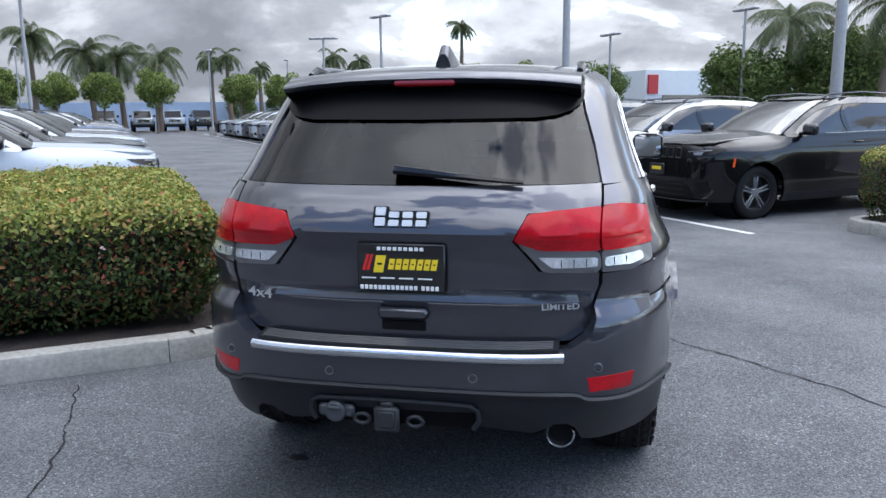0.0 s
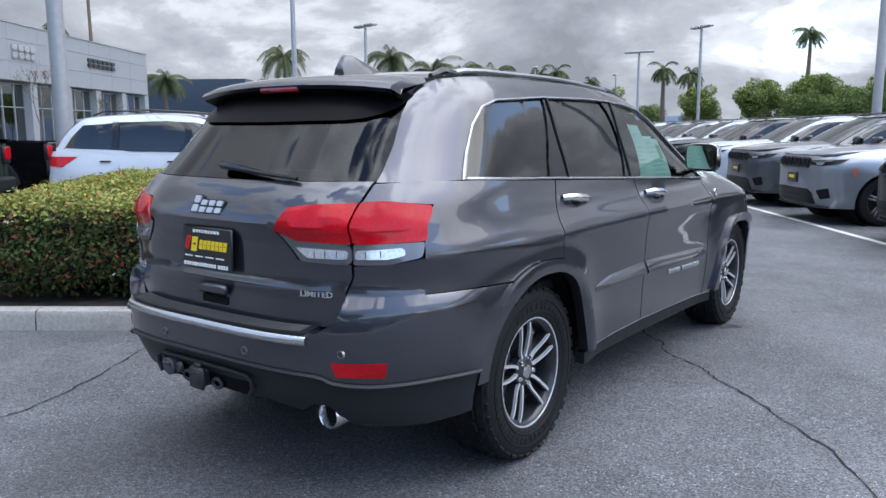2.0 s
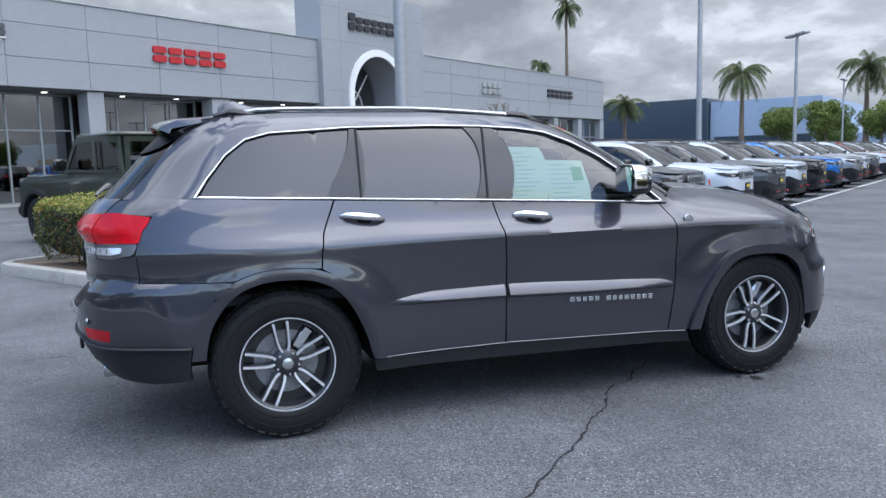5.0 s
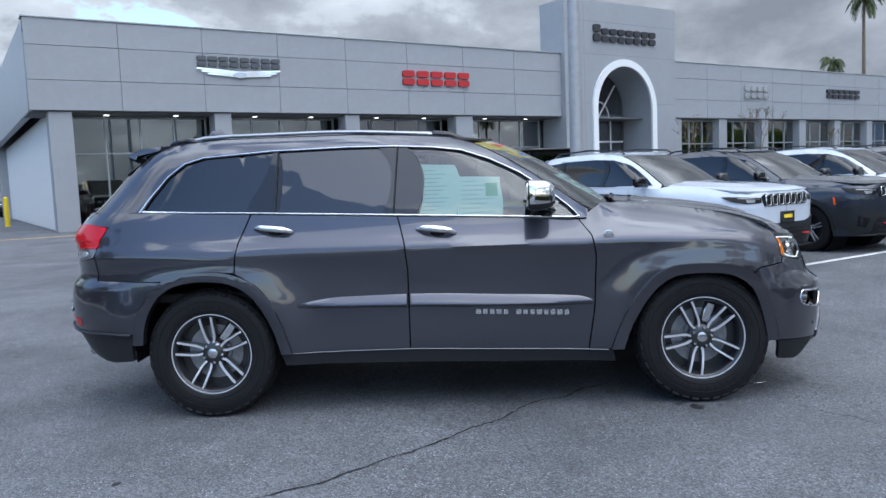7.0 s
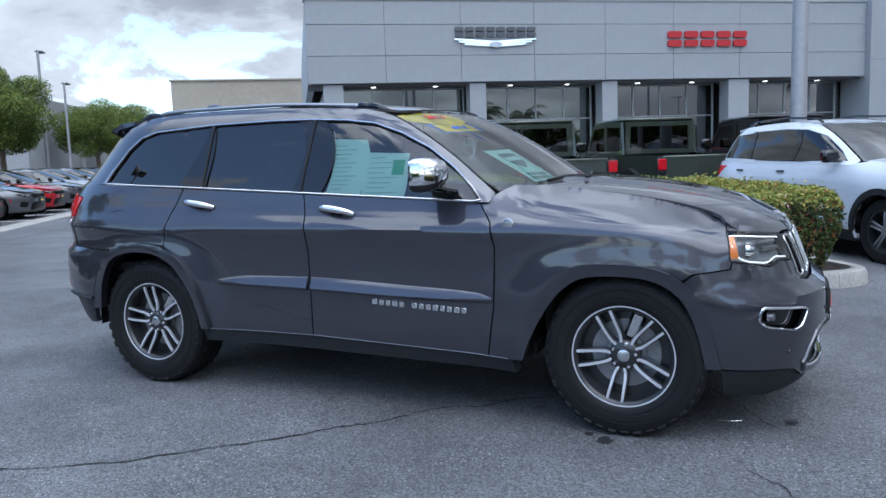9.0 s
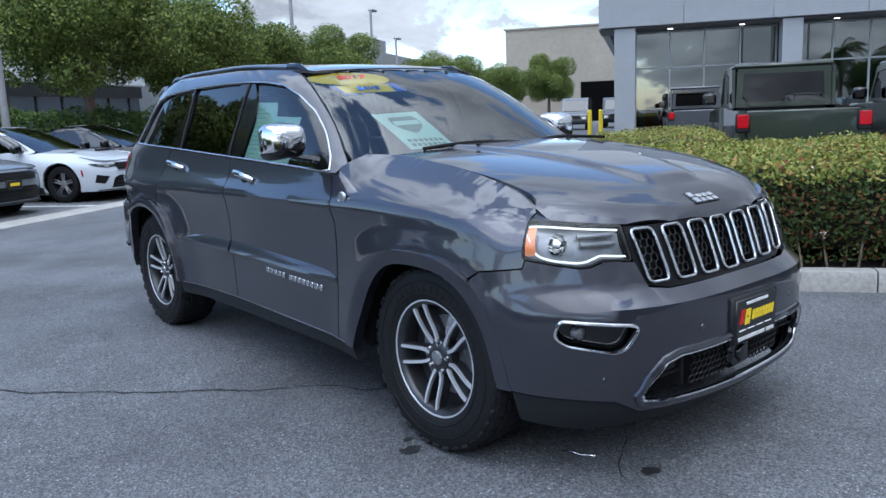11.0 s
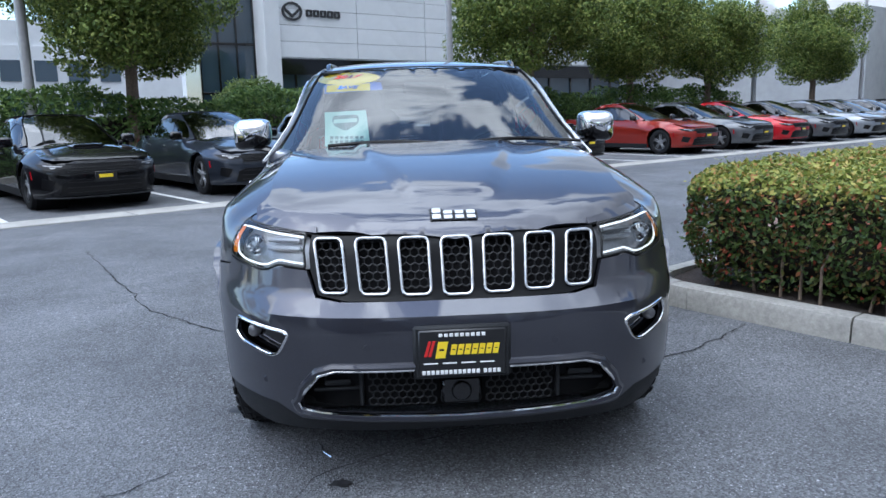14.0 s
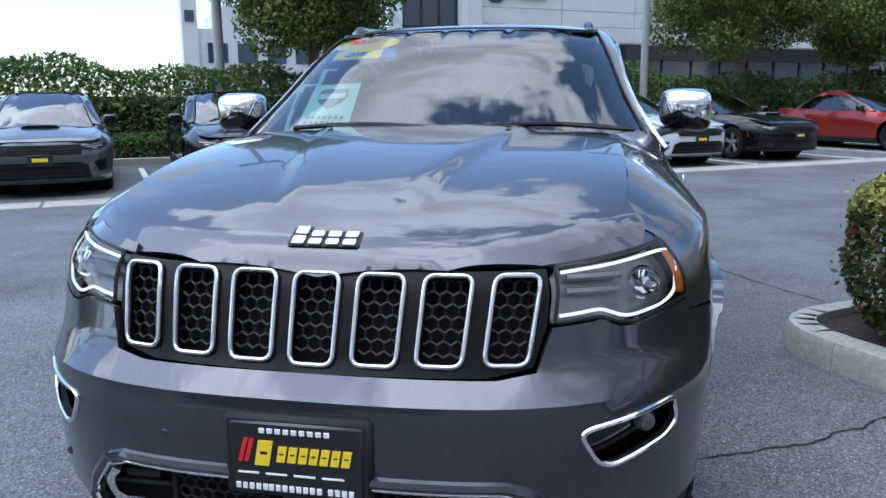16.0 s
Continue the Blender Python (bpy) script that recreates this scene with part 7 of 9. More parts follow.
def build_pickup(name, paint, label, painted_face=False):
    """Crew-cab pickup seen from behind: forward is +y, tail at y = -2.7."""
    car = empty(name, pose(0, 0, 0), label, "pickup truck", "row of pickup trucks")
    def side_slab(nm, pts, x, depth, mat, holes=()):
        for sg in (1, -1):
            g = flat_panel(pts, holes, depth, 0, 'yz', sg * x, 0.5, sg)
            part(nm, g, mat, car)
    r = 0.41
    arch = lambda yc: [(yc + 0.50 * math.cos(t), r + 0.50 * math.sin(t)) for t in np.linspace(0.1, math.pi - 0.1, 11)]
    bed = [(-2.70, 0.62), (-2.70, 1.18), (-1.10, 1.20), (-1.10, 0.55)] + arch(-1.62)
    side_slab("bed_side", bed, 0.86, 0.10, paint)
    cab = [(-1.06, 0.55), (-1.06, 1.22), (0.95, 1.22), (2.3, 1.15), (2.55, 0.95), (2.55, 0.65)] + [(1.75 + 0.50 * math.cos(t), r + 0.50 * math.sin(t)) for t in np.linspace(0.1, math.pi - 0.1, 11)] + [(1.2, 0.5)]
    side_slab("cab_side", cab, 0.85, 0.08, paint)
    up = [(-1.02, 1.22), (-0.95, 1.80), (-0.2, 1.84), (0.45, 1.80), (0.9, 1.24)]
    win = [[(-0.92, 1.28), (-0.88, 1.70), (-0.22, 1.74), (-0.22, 1.28)], [(-0.12, 1.28), (-0.12, 1.74), (0.42, 1.71), (0.76, 1.30)]]
    side_slab("cab_pillar", up, 0.78, 0.05, paint, win)
    for w in win:
        side_slab("side_window", w, 0.765, 0.006, M["glass_dark"])
    def slab(nm, c, s, mat, bev=0.03, parent=None, rot=None):
        g = G(); box(g, c, s, bev, 0, rot)
        return part(nm, g, mat, parent or car)
    slab("tailgate", (0, -2.66, 0.92), (1.50, 0.09, 0.52), paint, 0.02)
    slab("bed_floor", (0, -1.9, 0.66), (1.6, 1.6, 0.06), M["plastic"])
    slab("rear_bumper", (0, -2.78, 0.60), (1.66, 0.16, 0.20), M["plastic"], 0.04)
    slab("roof", (0, -0.25, 1.84), (1.50, 1.45, 0.07), paint, 0.03)
    slab("bonnet", (0, 1.70, 1.17), (1.50, 1.55, 0.10), paint, 0.05)
    g = flat_panel([(-0.72, 1.22), (0.72, 1.22), (0.70, 1.80), (-0.70, 1.80)], [[(-0.62, 1.30), (0.62, 1.30), (0.60, 1.72), (-0.60, 1.72)]], 0.05, 0, 'xz', -1.02, 0.5, -1)
    part("cab_back", g, paint, car)
    part("rear_window", flat_panel([(-0.62, 1.30), (0.62, 1.30), (0.60, 1.72), (-0.60, 1.72)], (), 0.006, 0, 'xz', -1.0, 0.5, -1), M["glass_dark"], car)
    g = panel(lambda a, b: (a, 0.92 - (b - 1.22) * 0.78, b), [(-0.70, 1.22), (0.70, 1.22), (0.66, 1.80), (-0.66, 1.80)], (), 0.3, 0.0, 0, 0, (0, 1, 0.5))
    part("windscreen", g, M["glass_mid"], car)
    slab("front_fascia", (0, 2.52, 0.90), (1.68, 0.10, 0.54), paint if painted_face else M["gloss"], 0.05)
    if painted_face:
        slab("grille_surround", (0, 2.565, 0.94), (1.06, 0.03, 0.34), M["satin"], 0.012)
        slab("grille_panel", (0, 2.575, 0.94), (0.96, 0.03, 0.25), M["gloss"], 0.01)
    for i in range(-3, 4):
        slab("grille_slot", (i * 0.13, 2.58, 0.92), (0.06, 0.02, 0.22), M["satin"], 0.015)
    slab("front_bumper", (0, 2.62, 0.58), (1.7, 0.16, 0.2), M["plastic"], 0.05)
    slab("interior", (0, -0.1, 1.1), (1.4, 1.7, 0.5), M["interior"], 0.05)
    slab("chassis", (0, 0, 0.5), (1.2, 4.8, 0.2), M["under"], 0.03)
    slab("number_frame", (0, -2.87, 0.62), (0.30, 0.02, 0.14), M["plate_black"], 0.006)
    slab("dealer_mark", (0, -2.882, 0.625), (0.2, 0.006, 0.045), M["yellow"], 0.002)
    for sg in (1, -1):
        t = slab("tail_lamp", (sg * 0.80, -2.715, 1.02), (0.20, 0.06, 0.26), M["plastic"], 0.02)
        slab("lamp_lens", (sg * 0.80, -2.752, 1.04), (0.16, 0.02, 0.18), M["red_lens"], 0.01, t)
        h = G(); lathe(h, [(0, 0.04), (0.08, 0.03), (0.10, 0.0)], 20, 0, 'y', (sg * 0.60, 2.56, 0.93))
        part("head_lamp", h, M["reflector"], car)
        for yc in (-1.62, 1.75):
            f = [(yc + 0.60 * math.cos(t), r + 0.04 + 0.52 * math.sin(t)) for t in np.linspace(0.1, math.pi - 0.1, 11)] + [(yc + 0.49 * math.cos(t), r + 0.49 * math.sin(t)) for t in np.linspace(math.pi - 0.1, 0.1, 11)]
            part("fender_flare", flat_panel(f, (), 0.10, 0, 'yz', sg * 0.955, 0.5, sg), M["plastic"], car)
            hub = new("wheel", WH_SUVD["rim"]); hub.parent = car
            hub.matrix_basis = pose(sg * 0.80, yc, r, 0, 0, 0 if sg > 0 else 180) @ Matrix.Scale(r / 0.385, 4)
            for k in ("tyre", "spokes"):
                o = new(k, WH_SUVD[k]); o.parent = hub
        slab("wing_mirror", (sg * 1.0, 0.62, 1.38), (0.24, 0.10, 0.20), M["gloss"], 0.04)
    return car


pick = build_pickup("pickup_truck", M["olive"], "dark olive crew-cab pickup truck parked tail-out on asphalt")
pick.matrix_basis = lot(3.7, 10.25, 0, 0) @ Matrix.Diagonal((1, 1, 1.07, 1))
for (u, v, h), col in (((6.25, 10.35, 0), "olive"), ((3.15, 23.3, 0), "grey"), ((9.2, 10.4, 0), "black")):
    p2 = build_pickup("pickup_truck", M[col], f"{PAINT_WORDS[col]} crew-cab pickup truck parked tail-out on asphalt")
    p2.matrix_basis = lot(u, v, 0, h) @ Matrix.Diagonal((1, 1, 1.07, 1))
for i, (v, col) in enumerate(((-1.0, "silver"), (-3.75, "white"), (-6.45, "navy"), (2.2, "grey"))):
    p2 = build_pickup("pickup_truck", M[col], f"{PAINT_WORDS[col]} crew-cab pickup truck facing the long aisle", True)
    p2.matrix_basis = lot(75.5, v, 0, 90) @ Matrix.Scale(1.06, 4)


# ---- ground, kerbs, markings ----
def ground_material():
    m = material("asphalt", (0.13, 0.135, 0.145), 0.8)
    nt = m.node_tree
    N, L = nt.nodes, nt.links
    b = N["Principled BSDF"]
    co = N.new("ShaderNodeTexCoord")

    def tex(scale, detail=4, rough=0.6):
        t = N.new("ShaderNodeTexNoise")
        t.inputs["Scale"].default_value = scale
        t.inputs["Detail"].default_value = detail
        t.inputs["Roughness"].default_value = rough
        L.new(co.outputs["Object"], t.inputs["Vector"])
        return t.outputs["Fac"]

    def rng_(src, a, b_, lo, hi):
        r = N.new("ShaderNodeMapRange")
        r.inputs[1].default_value, r.inputs[2].default_value, r.inputs[3].default_value, r.inputs[4].default_value = a, b_, lo, hi
        L.new(src, r.inputs[0])
        return r.outputs[0]

    def mul(a, c):
        n = N.new("ShaderNodeMath"); n.operation = 'MULTIPLY'
        L.new(a, n.inputs[0]); L.new(c, n.inputs[1])
        return n.outputs[0]
    vo = N.new("ShaderNodeTexVoronoi")
    vo.inputs["Scale"].default_value = 130
    L.new(co.outputs["Object"], vo.inputs["Vector"])
    bw = N.new("ShaderNodeRGBToBW")
    L.new(vo.outputs["Color"], bw.inputs[0])
    stones = rng_(bw.outputs[0], 0.2, 0.95, 0.5, 1.85)
    fine = rng_(tex(60, 5, 0.7), 0.3, 0.7, 0.72, 1.3)
    big = rng_(tex(0.55, 6, 0.62), 0.34, 0.66, 0.66, 1.22)
    worn = rng_(tex(2.6, 7, 0.7), 0.35, 0.7, 0.88, 1.12)
    # pale chips of aggregate showing through the binder
    chip = N.new("ShaderNodeTexVoronoi")
    chip.inputs["Scale"].default_value = 95
    L.new(co.outputs["Object"], chip.inputs["Vector"])
    cb = N.new("ShaderNodeSeparateColor")
    L.new(chip.outputs["Color"], cb.inputs[0])
    near_ = rng_(chip.outputs["Distance"], 0.30, 0.42, 1.0, 0.0)
    some = rng_(cb.outputs[0], 0.80, 0.84, 0.0, 1.0)
    patchy = rng_(tex(1.7, 4), 0.40, 0.60, 0.35, 1.0)
    pale = N.new("ShaderNodeMath"); pale.operation = 'MULTIPLY_ADD'
    pale.inputs[1].default_value, pale.inputs[2].default_value = 1.9, 1.0
    L.new(mul(mul(near_, some), patchy), pale.inputs[0])
    v = mul(mul(mul(stones, fine), mul(big, worn)), pale.outputs[0])
    sc = N.new("ShaderNodeVectorMath"); sc.operation = 'SCALE'
    sc.inputs[0].default_value = (0.100, 0.103, 0.110)
    L.new(v, sc.inputs[3])
    L.new(sc.outputs[0], b.inputs["Base Color"])
    L.new(rng_(tex(0.8, 5), 0.35, 0.65, 0.62, 0.85), b.inputs["Roughness"])
    bp = N.new("ShaderNodeBump")
    bp.inputs["Strength"].default_value = 0.55
    bp.inputs["Distance"].default_value = 0.006
    L.new(vo.outputs["Distance"], bp.inputs["Height"])
    L.new(bp.outputs[0], b.inputs["Normal"])
    return m


M["asphalt"] = ground_material()
M["crack"] = textured(material("crack_shadow", (0.012, 0.012, 0.013), 0.95), 40, 0.3)
M["stain"] = textured(material("oil_stain", (0.022, 0.022, 0.024), 0.5), 30, 0.5)
M["concrete"] = textured(material("kerb_concrete", (0.33, 0.318, 0.292), 0.85), 35, 0.22, 0.4, 0.004, 1.3, 0.22)
M["soil"] = textured(material("bare_soil", (0.16, 0.115, 0.08), 0.95), 30, 0.4, 0.8, 0.02, 2.0, 0.3)
M["mulch"] = textured(material("dark_mulch", (0.035, 0.025, 0.02), 0.95), 60, 0.6, 0.9, 0.02, 4, 0.4)
M["line"] = textured(material("worn_white_marking", (0.62, 0.62, 0.60), 0.7), 60, 0.3, 0, 0, 3, 0.15)
M["line_y"] = textured(material("worn_yellow_marking", (0.62, 0.38, 0.10), 0.7), 60, 0.3, 0, 0, 3, 0.15)

g = G().add([(-900, -900, 0), (900, -900, 0), (900, 900, 0), (-900, 900, 0)], [(0, 1, 2, 3)])
tagged(part("ground", g, M["asphalt"]), "grey worn asphalt of a car park, cracked in places", "ground", kind="structure")


def ribbon(name, pts, width, mat, label, cat, seed=0, jitter=0.02, z=0.004, parent=None):
    """A thin uneven ribbon lying on the ground."""
    r = random.Random(seed)
    line = []
    for i in range(len(pts) - 1):
        a, b = Vector((*pts[i], 0)), Vector((*pts[i + 1], 0))
        n = max(2, int((b - a).length / 0.035))
        side = (b - a).normalized().cross(Vector((0, 0, 1)))
        off = 0.0
        for j in range(n):
            off = off * 0.8 + r.gauss(0, jitter * 0.45)
            k = math.sin(math.pi * j / n)
            line.append(a + (b - a) * (j / n) + side * off * (0.3 + 0.7 * k))
    line.append(Vector((*pts[-1], 0)))
    vs, fs = [], []
    for i, p in enumerate(line):
        d = (line[min(i + 1, len(line) - 1)] - line[max(i - 1, 0)]).normalized()
        s = d.cross(Vector((0, 0, 1)))
        w = width * (0.35 + 0.9 * r.random()) * min(1, 0.3 + i / 6, 0.3 + (len(line) - 1 - i) / 6) / 2
        vs += [tuple(p + s * w + Vector((0, 0, z))), tuple(p - s * w + Vector((0, 0, z)))]
        if i:
            fs.append((2 * i - 2, 2 * i - 1, 2 * i + 1, 2 * i))
    ob = part(name, G().add(vs, fs), mat, parent, sharp=0)
    return tagged(ob, label, cat) if parent is None else ob


CRACKS = [[(3.44, -3.38), (2.9, -2.4), (2.48, -1.58), (2.12, -0.88), (1.95, -0.6), (1.67, -0.34), (1.46, -0.1), (1.24, 0.08), (1.08, 0.27), (0.87, 0.40), (0.62, 0.72), (0.38, 0.99)],
          [(-2.22, -1.22), (-1.98, -1.62), (-1.77, -1.95), (-1.65, -2.18), (-1.53, -2.5), (-1.50, -3.2)],
          [(-0.4, 1.42), (-1.11, 1.0), (-1.33, 0.89), (-1.56, 0.73), (-1.84, 0.5), (-2.01, 0.36)],
          [(0.62, 2.3), (0.56, 2.14), (0.37, 2.0), (0.18, 1.88), (-0.2, 1.7)],
          [(1.75, 2.34), (1.59, 2.29), (1.26, 2.17), (1.0, 1.95)],
          [(2.1, -0.87), (2.6, -0.95), (3.2, -1.3)]]
for i, c in enumerate(CRACKS):
    ribbon("crack", c, (0.013, 0.011, 0.011, 0.006, 0.005, 0.004)[i], M["crack"], "dark irregular crack across the asphalt", "crack", 20 + i)


def blot(x, y, r, seed):
    rr = random.Random(seed)
    n = 16
    pts = [(x + r * (0.6 + 0.6 * rr.random()) * math.cos(2 * math.pi * i / n), y + 0.7 * r * (0.6 + 0.6 * rr.random()) * math.sin(2 * math.pi * i / n)) for i in range(n)]
    vs = [(x, y, 0.003)] + [(a, b, 0.003) for a, b in pts]
    tagged(part("oil_stain", G().add(vs, [(0, i + 1, (i + 1) % n + 1) for i in range(n)]), M["stain"]), "dark wet stain on the asphalt", "stain")


for i, (x, y, r) in enumerate(((0.98, 1.39, 0.055), (0.92, 1.30, 0.03), (0.58, 0.69, 0.04), (0.61, 0.96, 0.04), (0.45, 2.19, 0.05), (-0.62, -1.91, 0.05), (-0.49, -1.65, 0.03), (0.15, 1.8, 0.03), (1.9, -1.6, 0.03))):
    blot(x, y, r, 40 + i)
g = G()
tube(g, [(0.55, 1.84, 0.006), (0.545, 1.88, 0.012), (0.535, 1.92, 0.008), (0.50, 1.965, 0.005)], 0.003, 5)
tagged(part("bent_wire", g, M["satin"]), "short bent piece of bright wire on asphalt", "wire")


def slab_uv(name, u0, u1, v0, v1, z0, z1, mat, label="", cat="", kind="", bev=0.01, parent=None):
    g = G()
    box(g, ((u0 + u1) / 2, (v0 + v1) / 2, (z0 + z1) / 2), (abs(u1 - u0), abs(v1 - v0), z1 - z0), bev)
    if parent is not None:
        return part(name, g, mat, parent)
    ob = part(name, g, mat, None, at=LOT)
    return tagged(ob, label, cat, "", kind)


# stall lines
slab_uv("stall_line", 2.6, 60, -4.92, -4.82, -0.02, 0.004, M["line"], "worn white painted stall line on asphalt", "marking", bev=0.001)
slab_uv("stall_line", 4.9, 60, 1.60, 1.70, -0.02, 0.004, M["line"], "worn white painted stall line on asphalt", "marking", bev=0.001)
for v in (-4.0, -1.07, 1.83, 4.65, 7.45, 10.3, 13.4, 15.5, 18.3, 21.1, 24.0):
    slab_uv("stall_line", -13.2, -8.0, v - 0.05, v + 0.05, -0.02, 0.004, M["line"], "white painted stall line between sedans", "marking", bev=0.001)
slab_uv("stall_line", -5.5, 2.0, 24.2, 24.4, -0.02, 0.004, M["line_y"], "faded yellow line on the drive", "marking", bev=0.001)
gut = empty("gutter", LOT, "pale concrete gutter strip along the sedan row", "gutter", kind="structure")
rr = random.Random(3)
gm = mesh_of("gutter_slab", box(G(), (0, 0, 0), (0.62, 2.97, 0.03), 0.008), M["concrete"])
for i in range(26):
    o = new("gutter_slab", gm)
    o.parent = gut
    o.matrix_basis = pose(-7.62 - 0.022 * i, -13 + 3.0 * i, -0.004 + rr.uniform(0, 0.003))


def kerb_piece(g, a, b, inward, w=0.15, h=0.15):
    """A kerb length with a rounded top front, from a to b; inward points to the bed."""
    a, b = Vector((*a, 0)), Vector((*b, 0))
    n = Vector((*inward, 0)).normalized()
    prof = [(0, -0.03), (0.006, h * 0.75), (0.02, h * 0.95), (0.045, h), (w, h), (w, -0.03)]
    vs = [tuple(p + n * x + Vector((0, 0, z))) for p in (a, b) for x, z in prof]
    k = len(prof)
    fs = [(i, i + 1, k + i + 1, k + i) for i in range(k - 1)] + [tuple(range(k - 1, -1, -1)), tuple(range(k, 2 * k))]
    c = sum((Vector(v) for v in vs), Vector()) / len(vs)
    e1, e2 = Vector(vs[k]) - Vector(vs[0]), Vector(vs[1]) - Vector(vs[0])
    if e1.cross(e2).dot(-n) < 0:
        fs = [f[::-1] for f in fs]
    return g.add(vs, fs)


def island(name, u0, u1, v0, v1, label, mat, radius=0.55):
    """Kerbed bed with rounded corners, kerb in separate lengths."""
    isl = empty(name, LOT, label, "planting bed", kind="structure")
    loop = rounded([(u0, v0), (u1, v0), (u1, v1), (u0, v1)], radius, 6)
    loop = densify(loop, 1.6)
    cx, cy = (u0 + u1) / 2, (v0 + v1) / 2
    k = len(loop)
    for i in range(k):
        a, b = np.array(loop[i]), np.array(loop[(i + 1) % k])
        d = b - a
        ln = np.linalg.norm(d)
        if ln < 0.02:
            continue
        n = np.array([-d[1], d[0]]) / ln
        if n @ (np.array([cx, cy]) - a) < 0:
            n = -n
        gap = 0.006 if ln > 0.7 else 0.0
        g = kerb_piece(G(), a + d / ln * gap, b - d / ln * gap, n)
        part("kerb_stone", g, M["concrete"], isl)
    inner = rounded([(u0 + 0.13, v0 + 0.13), (u1 - 0.13, v0 + 0.13), (u1 - 0.13, v1 - 0.13), (u0 + 0.13, v1 - 0.13)], radius, 6)
    def bed(a, b):
        return a, b, 0.10 + 0.03 * np.sin(a * 3.1) * np.cos(b * 2.3)
    part("soil", panel(bed, inner, (), 0.25, 0.1, 0, 0, (0, 0, 1)), mat, isl)
    return isl


island("planting_island", 0.42, 4.75, 1.47, 8.6, "kerbed planting island with bare soil and hedges", M["soil"])
mb = rounded([(0.56, 1.61), (4.6, 1.61), (4.6, 4.75), (0.56, 4.6)], 0.5, 5)
tagged(part("mulch_bed", panel(lambda a, b: (a, b, 0.112 + 0.03 * np.sin(a * 3.1) * np.cos(b * 2.3) + 0.01 * np.sin(a * 17) * np.sin(b * 19)), mb, (), 0.12, 0.0, 0, 0, (0, 0, 1)), M["mulch"], None, at=LOT), "dark bark mulch under the hedge", "mulch", kind="stuff")
island("planting_island", -4.0, 2.45, -9.8, -6.0, "kerbed planting island with a clipped hedge", M["mulch"])


# ---- foliage ----
def leaf_material(name, stops, rough=0.45):
    m = material(name, (0.1, 0.1, 0.1), rough)
    nt = m.node_tree
    N, L = nt.nodes, nt.links
    b = N["Principled BSDF"]
    geo = N.new("ShaderNodeNewGeometry")
    r = N.new("ShaderNodeValToRGB")
    cr = r.color_ramp
    while len(cr.elements) < len(stops):
        cr.elements.new(0.5)
    for e, (p, c) in zip(cr.elements, stops):
        e.position, e.color = p, (*c, 1)
    L.new(geo.outputs["Random Per Island"], r.inputs[0])
    L.new(r.outputs[0], b.inputs["Base Color"])
    b.inputs["Specular IOR Level"].default_value = 0.22
    tr = N.new("ShaderNodeBsdfTranslucent")
    L.new(r.outputs[0], tr.inputs[0])
    mx = N.new("ShaderNodeMixShader")
    mx.inputs[0].default_value = 0.25
    L.new(b.outputs[0], mx.inputs[1])
    L.new(tr.outputs[0], mx.inputs[2])
    L.new(mx.outputs[0], N["Material Output"].inputs[0])
    return m


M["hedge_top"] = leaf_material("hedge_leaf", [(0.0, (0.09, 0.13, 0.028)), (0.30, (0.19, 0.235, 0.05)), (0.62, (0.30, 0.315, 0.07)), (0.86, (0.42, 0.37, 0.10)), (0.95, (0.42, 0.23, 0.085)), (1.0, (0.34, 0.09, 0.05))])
# side leaves: shade worked into dimmer greens, with reddish shoots among them
M["hedge_side"] = leaf_material("hedge_shaded_leaf", [(0.0, (0.028, 0.052, 0.015)), (0.45, (0.06, 0.095, 0.024)), (0.76, (0.105, 0.13, 0.034)), (0.90, (0.17, 0.085, 0.035)), (1.0, (0.25, 0.05, 0.03))])
M["ficus"] = leaf_material("ficus_leaf", [(0.0, (0.05, 0.085, 0.02)), (0.5, (0.13, 0.18, 0.04)), (0.85, (0.24, 0.29, 0.07)), (1.0, (0.34, 0.36, 0.10))])
M["juniper"] = leaf_material("juniper_leaf", [(0.0, (0.04, 0.08, 0.022)), (0.5, (0.085, 0.15, 0.04)), (1.0, (0.18, 0.25, 0.065))], 0.6)
M["broadleaf"] = leaf_material("broad_leaf", [(0.0, (0.05, 0.08, 0.024)), (0.5, (0.10, 0.15, 0.04)), (1.0, (0.19, 0.23, 0.07))], 0.6)
M["lawn"] = leaf_material("low_hedge_leaf", [(0.0, (0.04, 0.09, 0.02)), (1.0, (0.10, 0.17, 0.04))], 0.6)
M["palm_leaf"] = leaf_material("palm_frond", [(0.0, (0.035, 0.05, 0.02)), (0.6, (0.075, 0.10, 0.035)), (1.0, (0.13, 0.13, 0.06))], 0.5)
M["bark"] = textured(material("bark", (0.16, 0.12, 0.09), 0.9), 25, 0.4, 0.8, 0.02)
# near-black colour for the shade deep among hedge twigs
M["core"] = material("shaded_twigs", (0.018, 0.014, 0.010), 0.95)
M["petal"] = material("pale_pink_petal", (0.75, 0.55, 0.52), 0.7)


